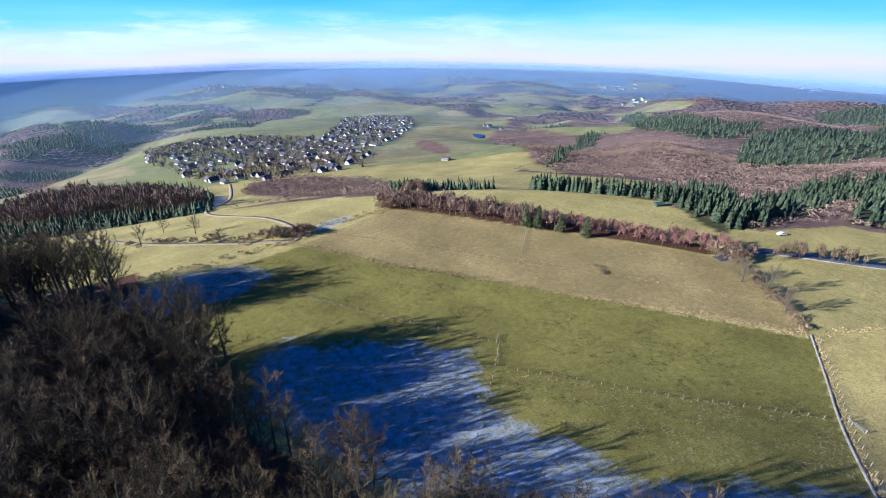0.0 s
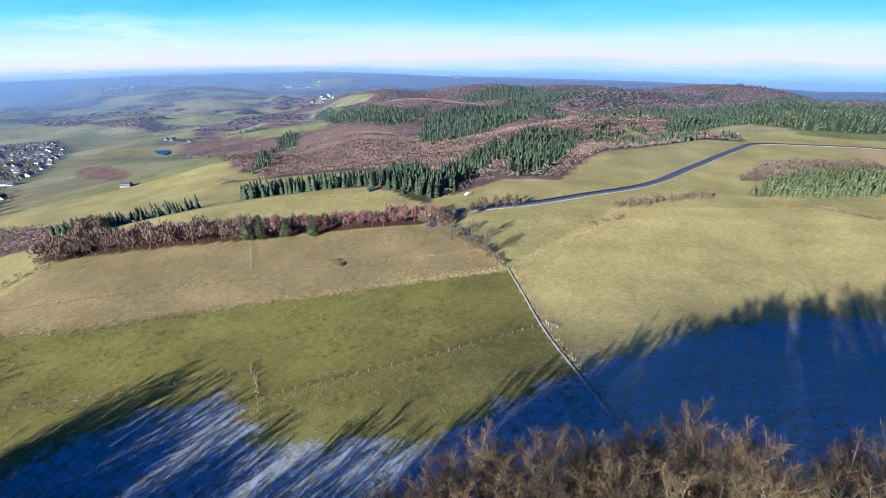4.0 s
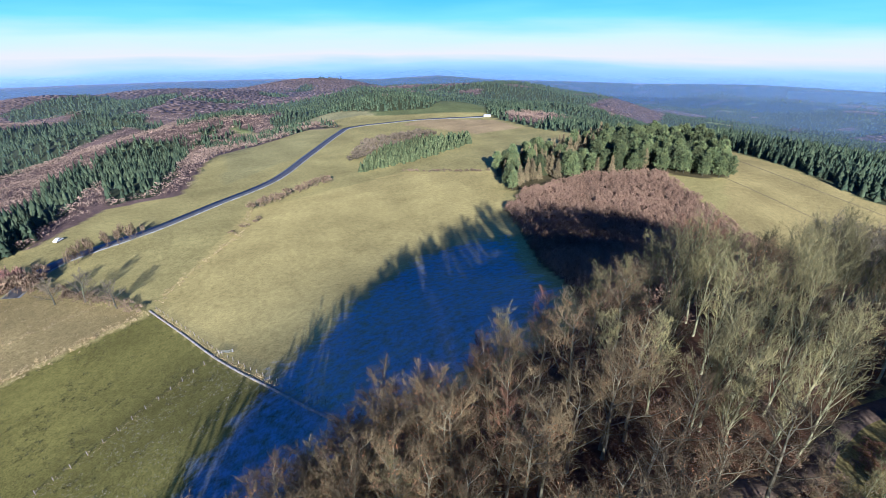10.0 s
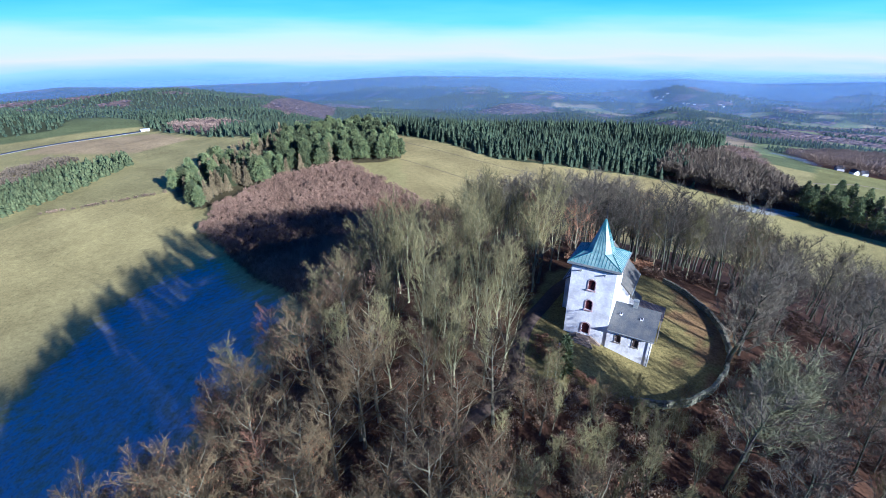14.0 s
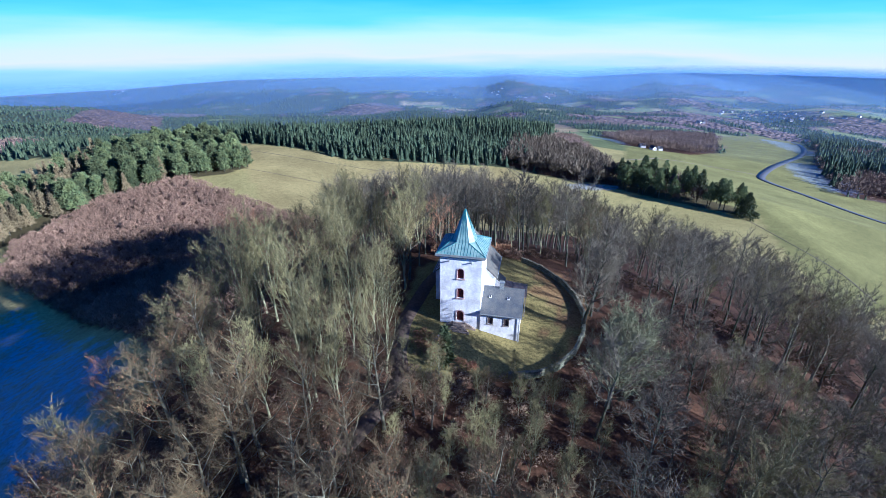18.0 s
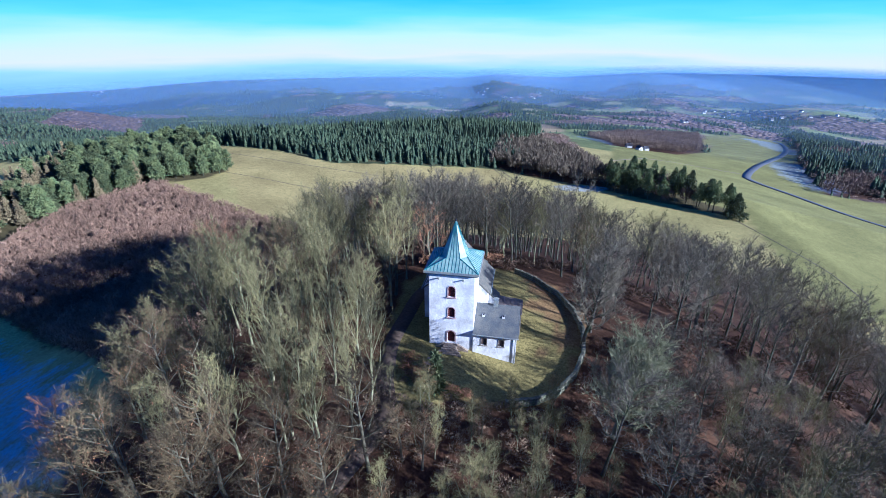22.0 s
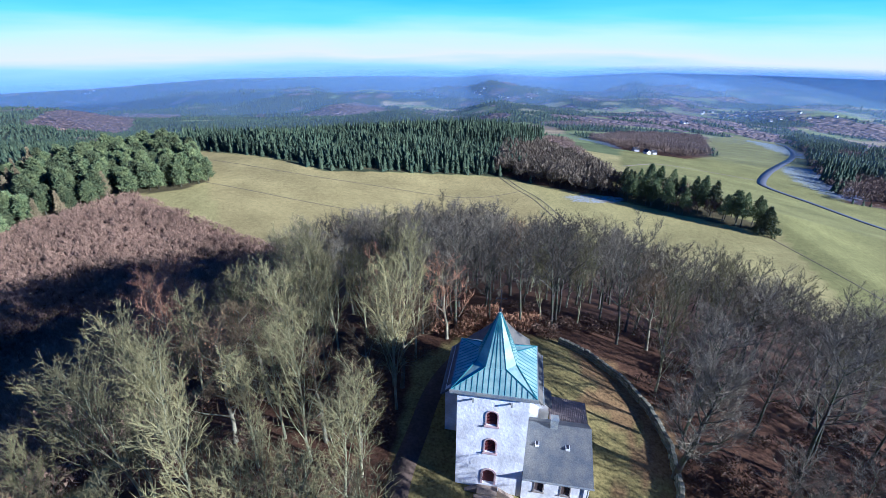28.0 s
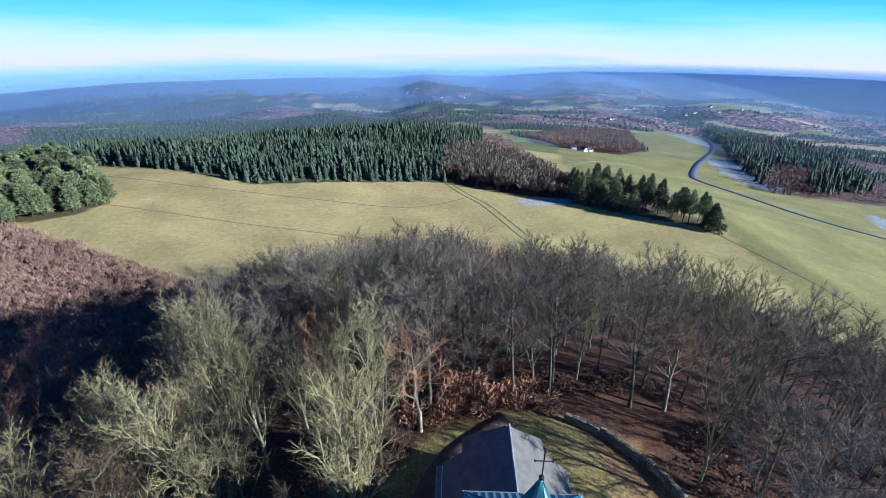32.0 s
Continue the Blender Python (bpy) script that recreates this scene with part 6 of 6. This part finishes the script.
growth("bracken", [(-6, 27), (0, 30), (6, 32)], .35, 1.6, 2.8, 3.0, M_BRACKEN, "rusty brush behind the chapel", "brush", 54, BRUSH_FINE)
growth("bracken", [(-172, 62), (-150, 54), (-118, 38), (-89, 20)], .8, 1.0, 2.4, 2.0, M_HEDGE, "bushy edge of the thicket", "hedge", 55)
x, y, r_ = scatter(TAN_FIELD, 3.0, 61, jitter=.5)
soup("dry_tussocks", GRASS_TUFT, places(x, y, r_, 1.0, .35, 0.05, .5), M_TALLGRASS, "tussocks of dry meadow grass", "grass")
M_RUSH = island_material("dark_rush_tufts", (0.045, 0.045, 0.014), (0.085, 0.080, 0.026))
M_BLEACHED = island_material("bleached_tufts", (0.26, 0.235, 0.13), (0.36, 0.34, 0.24))
x, y, r_ = scatter(GREEN_FIELD, 1.5, 64, lambda x, y: ~inside(SHADE, x, y) & (wave(x, y, 13, 1.9) + .5 * wave(x, y, 4, .8) > .22))
soup("dark_tussocks", GRASS_TUFT, places(x, y, r_, 1.4, .4, 0.05, .6), M_RUSH, "dark rush tussocks in the green meadow", "grass")
x, y, r_ = scatter([(-66, -140), (-114, -73), (-63, -55), (-60, -92), (-56, -126)], .9, 65, lambda x, y: ~inside(SHADE, x, y) & (wave(x, y, 7, 2.7) > -.25))
soup("bleached_tussocks", GRASS_TUFT, places(x, y, r_, .6, .22, 0.04, .6), M_BLEACHED, "bleached tussocks with melting frost", "grass")


def fence(line, gap, label, tall=1.25, thick=.055):
    root = tagged(new("fence"), label, "fence", "field fences")
    posts = []
    rng = random.Random(len(line) + int(line[0][0]))
    me = bpy.data.meshes.new("post")
    bm = block(-thick, thick, -thick, thick, -.3, tall, .015)
    bm.to_mesh(me)
    bm.free()
    me.materials.append(M_GREYWOOD)
    for (ax, ay), (bx, by) in zip(line, line[1:]):
        n = max(1, int(math.hypot(bx - ax, by - ay) / gap))
        for i in range(n + 1):
            x, y = ax + (bx - ax) * i / n, ay + (by - ay) * i / n
            ob = new("post", me)
            ob.parent = root
            ob.matrix_basis = pose(x, y, ground_z(x, y), rng.uniform(-4, 4), rng.uniform(-4, 4), rng.uniform(0, 90))
            posts.append(Vector((x, y, ground_z(x, y))))
    for z in (.45, .8, 1.12):
        v, f = [], []
        tube(v, f, [p + Vector((0, 0, z)) for p in posts], [.012] * len(posts), 3)
        part("wire", mesh_of("wire", v, f, M_IRON), None, root)


fence([(-156, -91), (-134, -81), (-114, -73), (-87, -62), (-64, -54)], 3.0, "long field fence of weathered posts and wire")
fence([(-75, -150), (-66, -142), (-50, -129), (-36, -118)], 2.6, "post and wire fence in the frosty meadow", thick=.09)
fence([(-66, -142), (-90, -104), (-114, -75)], 3.2, "post and wire fence in pale grass")
fence([(-75, -150), (-55, -187), (-33, -229), (-17, -268)], 3.4, "post and wire fence across the meadow")
fence([(-146, -207), (-127, -192)], 2.2, "short row of grey fence posts", thick=.09)
fence([(12, 260), (32, 222), (44, 184)], 4.0, "post and wire fence beside the wheel track")


# ---- single trees, pines ----
def clump_conifer(name, label, tall, base, reach, clumps, mat, seed, group, broad=False):
    root = tagged(new(name), label, "tree", group)
    v, f = [], []
    tube(v, f, [Vector((0, 0, -.5)), Vector((.1, 0, tall * .5)), Vector((0, .1, tall * .97))], [tall * .018, tall * .012, .03], 6)
    part("trunk", mesh_of("trunk", v, f, M_BARK, smooth=True), None, root)
    rng = random.Random(seed)
    cv, cf = [], []
    for i in range(clumps):
        t = (i + rng.random()) / clumps
        az = i * 2.4 + rng.uniform(-.4, .4)
        out = reach * (max(.05, 1 - t ** 2.4) ** .6 if broad else max(.06, 1 - t) ** .75) * rng.uniform(.35, 1)
        p = Vector((out * math.cos(az), out * math.sin(az), tall * (base + (1 - base) * t)))
        size = (1.15 if broad else .55 + .65 * (1 - t)) * rng.uniform(.8, 1.3)
        for _ in range(24):
            d = Vector((rng.gauss(0, 1), rng.gauss(0, 1), rng.gauss(.25, .7))).normalized()
            s = d.cross(Vector((rng.gauss(0, 1), rng.gauss(0, 1), rng.gauss(0, 1)))).normalized() * size * .17
            q = p + d * size * .25
            k = len(cv)
            cv += [q - s, q + s, q + d * size * rng.uniform(.8, 1.2)]
            cf.append((k, k + 1, k + 2))
    part("crown", mesh_of("crown", cv, cf, mat), None, root)
    return root


PINES = [clump_conifer("pine_tree", "Scots pine with blue-green needle clumps", 12.5, .18, 3.6, 84, M_PINE, 100 + i, "trees of the pine wood", True) for i in range(4)]
LARCHES = [clump_conifer("larch_tree", "bare ochre larch at the edge of the pines", 12, .12, 2.2, 55, M_LARCH, 200 + i, "trees of the pine wood") for i in range(2)]
x, y, r_ = scatter(PINE_WOOD, 6.6, 71)
near = np.argsort(np.hypot(x + 60, y + 20))[:300]
x, y = x[near], y[near]
edge = (y - 80 < (x + 193) * -2.2 + 30) | (inside([(-195, 76), (-187, 126), (-165, 164), (-175, 170), (-200, 128), (-206, 80)], x, y) & (r_.uniform(0, 1, len(x)) < .45))
edge &= r_.uniform(0, 1, len(x)) < .5
plant(PINES, x[~edge], y[~edge], r_, .8, 1.15)
plant(LARCHES, x[edge], y[edge], r_, .8, 1.1)
GROUP_PINES = [clump_conifer("pine_tree", "tall dark pine in the small grove", 14, .35, 3.4, 55, M_PINE, 300 + i, "trees of the grove") for i in range(2)]
x, y, r_ = scatter(PINE_GROUP, 5.6, 73)
grove = r_.uniform(0, 1, len(x)) < .5
plant(GROUP_PINES, x[grove], y[grove], r_, .95, 1.35)
soup("grove_brush", BRUSH_FINE, places(x[~grove], y[~grove], r_, 6.5, 12), M_BROADLEAF, "bare brush under the grove pines", "woodland")
ROUND = [clump_conifer("dark_pine", "broad dark green pine at the end of the grove", 10.5, .02, 5.2, 150, M_PINE, 333, "trees of the grove")]
plant(ROUND, [143], [196], r_, 1.3, 1.31)
YARD_FIR = [clump_conifer("young_fir", "slender young fir below the chapel steps", 6.0, .03, .55, 60, M_PINE, 340, "trees of the yard")]
plant(YARD_FIR, [-1.4], [-9.6], r_, 1.0, 1.01)
BELT_FIRS = [clump_conifer("fir_tree", "dark fir in the belt of bare trees", 11, .05, 2.6, 44, M_PINE, 350, "firs of the belt")]
plant(BELT_FIRS, [-150, -153, -158, -163], [-212, -206, -197, -186], r_, .9, 1.15)
LONE = tree_kind("field_tree", 2, M_BARK, M_OAK_TWIG, "bare spreading field tree with a rounded crown", "tree", tall=9, first=.22, rise=.6, reach=.42, limbs=12, twigs=12, trunk_r=.25)
for t_ in LONE:
    t_["group"] = "field trees"
plant(LONE, [-8, 5, -21, -27, -173, -163, -176], [-362, -340, -335, -302, -113, -103, -122], r_, .75, 1.1)


# ---- buildings in the land ----
M_SHED = material("green_boards", (0.05, 0.085, 0.075), 0.7, 0.2, 1.0, 0.2)
M_ROOF_DARK = material("dark_roof_slates", (0.07, 0.07, 0.08), 0.7, 0.2, 0.5, 0.1, per_object=0.35)
M_RENDER = material("pale_house_render", (0.50, 0.49, 0.46), 0.85, 0.08, 0.5, 0.05, per_object=0.6)


def house(name, label, group, w, d, h, roof_h, wall_mat=None, roof_mat=None):
    root = tagged(new(name), label, "house", group)
    part("wall", join(block(-w / 2, w / 2, -d / 2, d / 2, -1.5, h), prism([(-w / 2, h), (w / 2, h), (0, h + roof_h - .15)], -d / 2, d / 2)), wall_mat or M_RENDER, root)
    for s in (-1, 1):
        part("roof", sheet([(s * (w / 2 + .4), -d / 2 - .4, h - .35), (s * (w / 2 + .4), d / 2 + .4, h - .35), (s * .01, d / 2 + .4, h + roof_h), (s * .01, -d / 2 - .4, h + roof_h)], .2), roof_mat or M_ROOF_DARK, root)
    for s in (-1, 1):
        for z in (1.0, 3.4):
            if z + 1.2 < h:
                part("window", block(s * w * .22 - .5, s * w * .22 + .5, -d / 2 - .04, -d / 2 + .05, z, z + 1.2), M_DARK, root)
    return root


def settle(kinds, x, y, rng):
    left = list(kinds)
    for px, py in zip(x, y):
        m = pose(px, py, ground_z(px, py), 0, 0, rng.choice([20, 110, 200, 290]) + rng.uniform(-15, 15))
        if left:
            left.pop().matrix_basis = m
        else:
            copy_thing(kinds[int(rng.integers(len(kinds)))], m)


HOMES = [house("village_house", "white village house under a dark slate roof", "village houses", *s) for s in ((6.2, 8, 2.4, 3.1), (5.6, 7, 2.2, 2.9), (7, 9.5, 2.7, 3.3))]
x, y, r_ = scatter(VILLAGE_LOW, 27, 81, lambda x, y: wave(x, y, 90, 2.0) > -.7)
settle(HOMES, x, y, r_)
x, y, r_ = scatter(VILLAGE_HIGH, 27, 83, lambda x, y: wave(x, y, 90, 2.0) > -.8)
for px, py in zip(x, y):
    copy_thing(HOMES[int(r_.integers(3))], pose(px, py, ground_z(px, py), 0, 0, r_.choice([20, 110, 200, 290]) + r_.uniform(-15, 15)))
x2, y2, r2_ = scatter(VILLAGE_LOW, 12, 82, lambda x, y: wave(x, y, 70, 5.0) > -.5)
x3, y3, _ = scatter(VILLAGE_HIGH, 15, 84, lambda x, y: wave(x, y, 70, 5.0) > -.3)
x2, y2 = np.concatenate([x2, x3]), np.concatenate([y2, y3])
soup("village_trees", CONE_LOW, places(x2[::2], y2[::2], r2_, 4.2, 6.5), M_SPRUCE, "dark conifers in the village gardens", "woodland")
soup("village_trees", BRUSH_SPARE, places(x2, y2, r2_, 8, 6.5), M_BROADLEAF, "bare garden trees among the village houses", "woodland")
# Distant hamlets: centre, houses, spread.
HAMLETS = [(1147, 2343, 12, 70), (1197, 2216, 14, 60), (1233, 2047, 8, 60), (1325, 2026, 6, 80), (-58, 3484, 6, 60), (212, 3217, 8, 90), (-1222, 3997, 10, 140), (-392, 3508, 6, 70), (618, 1474, 3, 20), (246, 755, 3, 15), (-2486, -3171, 12, 110), (-3150, -2178, 16, 130), (-2106, -1345, 14, 60), (-4672, -1409, 8, 90), (-742, -3476, 8, 60), (-757, -899, 5, 25), (-458, 3494, 8, 80), (-3014, 3474, 6, 100)]
FARMS = [house("hamlet_house", "small white house of a distant hamlet", "hamlet houses", 5, 6.5, 2.8, 2.2)]
settle(FARMS, np.array([456, 462, 181, 190, 172]), np.array([993, 1004, 494, 500, 505]), r_)
for cx, cy, many, spread in HAMLETS:
    for _ in range(many):
        px, py = cx + r_.normal(0, spread), cy + r_.normal(0, spread * .6)
        ob = copy_thing(FARMS[0], pose(px, py, ground_z(px, py), 0, 0, r_.uniform(0, 360)))
        k = float(np.interp(math.hypot(px, py), [800, 3500], [1.2, 2.6]))
        ob.scale = (k, k, k)
house("farm_hall", "low white farm hall on the ridge", "farm", 3.2, 7, 1.7, .5, M_WHITE, M_LEAD).matrix_basis = pose(-421, 209, ground_z(-421, 209), 0, 0, -33)
house("field_shed", "small dark green field shed on the slope", "farm", 3, 4.6, 1.7, .6, M_SHED, M_SHED).matrix_basis = pose(-230, -188, ground_z(-230, -188), 0, 0, 60)


def high_seat(x, y):
    root = tagged(new("high_seat"), "white boxed hunting hide on wooden stilts", "hide")
    for a in (-1, 1):
        for b in (-1, 1):
            part("leg", bar((a * 1.0, b * 1.0, -.3), (a * .7, b * .7, 2.6), .09), M_GREYWOOD, root)
    cabin = part("cabin", join(block(-.95, .95, -.95, -.85, 2.6, 4.3), block(-.95, .95, .85, .95, 2.6, 4.3), block(-.95, -.85, -.85, .85, 2.6, 3.4), block(.85, .95, -.85, .85, 2.6, 4.3), block(-.95, .95, -.95, .95, 2.5, 2.6)), M_WHITE, root, "white boarded cabin")
    part("opening", block(-.4, .4, -.97, -.94, 3.4, 4.0), M_DARK, cabin)
    part("roof", sheet([(-1.15, -1.2, 4.3), (1.15, -1.2, 4.3), (1.15, 1.15, 4.65), (-1.15, 1.15, 4.65)], .08), M_GREYWOOD, root)
    part("ladder", join(bar((-.3, -2.0, -.2), (-.3, -.95, 2.7), .05), bar((.3, -2.0, -.2), (.3, -.95, 2.7), .05), *[bar((-.3, -1.9 + i * .17, .1 + i * .45), (.3, -1.9 + i * .17, .1 + i * .45), .03) for i in range(6)]), M_GREYWOOD, root)
    root.matrix_basis = pose(x, y, ground_z(x, y), 0, 0, 0)


high_seat(-155, 201)


def yard_bench(x, y, turn):
    root = tagged(new("bench_table"), "weathered wooden picnic table with benches in the chapel yard", "picnic table")
    for k in range(3):
        part("plank", block(-.9, .9, -.36 + k * .25, -.13 + k * .25, .72, .77), M_GREYWOOD, root)
    for s in (-1, 1):
        part("seat", block(-.9, .9, s * .72 - .14, s * .72 + .14, .42, .47), M_GREYWOOD, root)
        part("leg", join(bar((s * .65, -.8, 0), (s * .65, -.2, .72), .05), bar((s * .65, .8, 0), (s * .65, .2, .72), .05), bar((s * .65, -.8, .4), (s * .65, .8, .4), .04)), M_GREYWOOD, root)
    root.matrix_basis = pose(x, y, ground_z(x, y), 0, 0, turn)


yard_bench(-2.2, -4.6, -30)


# ---- small things in the land ----
def bearing_mesh(name, outline, z, mat, label, category, kind):
    bm = bmesh.new()
    top = [bm.verts.new((x, y, z)) for x, y in outline]
    low = [bm.verts.new((x, y, z - 1.5)) for x, y in outline]
    bm.faces.new(top)
    bm.faces.new(low[::-1])
    for i in range(len(outline)):
        j = (i + 1) % len(outline)
        bm.faces.new((top[i], low[i], low[j], top[j]))
    bmesh.ops.recalc_face_normals(bm, faces=bm.faces)
    me = bpy.data.meshes.new(name)
    bm.to_mesh(me)
    bm.free()
    me.materials.append(mat)
    return tagged(new(name, me), label, category, "", kind)


M_WATER = material("still_water", (0.03, 0.05, 0.08), 0.08, 0.2, 0.02, 0.02, spec=0.5)
pond_turn = math.atan2(-67, -51)
pond = [(-640 + 34 * math.cos(a) * math.cos(pond_turn) - 12 * math.sin(a) * math.sin(pond_turn), -812 + 34 * math.cos(a) * math.sin(pond_turn) + 12 * math.sin(a) * math.cos(pond_turn)) for a in [i * 0.31416 for i in range(20)]]
bearing_mesh("water", pond, float(np.mean([ground_z(*p) for p in pond])) + .3, M_WATER, "small blue lake below the village hill", "lake", "structure")


def parked_car(x, y, turn):
    root = tagged(new("parked_car"), "small white car on the narrow lane", "car")
    side = [(-2.05, .35), (-2.05, .85), (-1.9, .95), (-1.2, 1.0), (-.75, 1.42), (.75, 1.45), (1.35, .98), (2.0, .85), (2.1, .7), (2.1, .35)]
    part("body", prism(side, -.82, .82), M_WHITE, root)
    for s in (-1, 1):
        part("side_window", prism([(-1.0, 1.0), (-.68, 1.36), (.7, 1.38), (1.12, 1.0)], s * .828 - .006, s * .828 + .006), M_DARK, root)
        for a in (-1.3, 1.3):
            wheel = part("wheel", bar((a, s * .68, .32), (a, s * .86, .32), .32, 12), M_IRON, root)
            part("rim", bar((a, s * .865, .32), (a, s * .87, .32), .19, 10), M_LEAD, wheel)
    part("windscreen", sheet([(.80, -.7, 1.44), (.80, .7, 1.44), (1.36, .7, 1.02), (1.36, -.7, 1.02)], .02), M_DARK, root)
    root.matrix_basis = pose(x, y, ground_z(x, y) + .12, 0, 0, turn)


parked_car(-238, -131, 150)


def trailer(x, y, turn):
    root = tagged(new("farm_trailer"), "farm trailer under a green tarpaulin beside the wood", "trailer")
    part("tarpaulin", prism([(-2.9, .9), (-2.9, 2.3), (-2.4, 2.7), (2.4, 2.7), (2.9, 2.3), (2.9, .9)], -1.15, 1.15), material("green_tarpaulin", (0.06, 0.30, 0.19), 0.5, 0.2, 0.8, 0.2), root)
    part("bed", block(-3.0, 3.0, -1.2, 1.2, .65, .895, .03), M_GREYWOOD, root)
    for a in (-1.5, 1.5):
        for s in (-1, 1):
            part("wheel", bar((a, s * .95, .42), (a, s * 1.15, .42), .42, 12), M_IRON, root)
    part("drawbar", bar((3.0, 0, .7), (4.4, 0, .45), .06), M_IRON, root)
    root.matrix_basis = pose(x, y, ground_z(x, y), 0, 0, turn)


trailer(-35, -421, 20)


def field_gate(x, y, turn):
    root = tagged(new("field_gate"), "grey metal field gate between two posts", "gate")
    for s in (-1, 1):
        part("post", bar((s * 1.9, 0, -.3), (s * 1.9, 0, 1.4), .1, 6), M_GREYWOOD, root)
    for k in range(5):
        part("rail", bar((-1.75, 0, .25 + k * .22), (1.75, 0, .25 + k * .22), .03), M_LEAD, root)
    for a in (-1.75, 0, 1.75):
        part("upright", bar((a, .04, .2), (a, .04, 1.2), .03), M_LEAD, root)
    root.matrix_basis = pose(x, y, ground_z(x, y), 0, 0, turn)


field_gate(-76, -152, 40)
field_gate(-114, -72, 70)
house("field_barn", "small dark barn in the village meadow", "farm", 6, 9, 2.6, 2.0, M_GREYWOOD, M_ROOF_DARK).matrix_basis = pose(-309, -488, ground_z(-309, -488), 0, 0, 25)
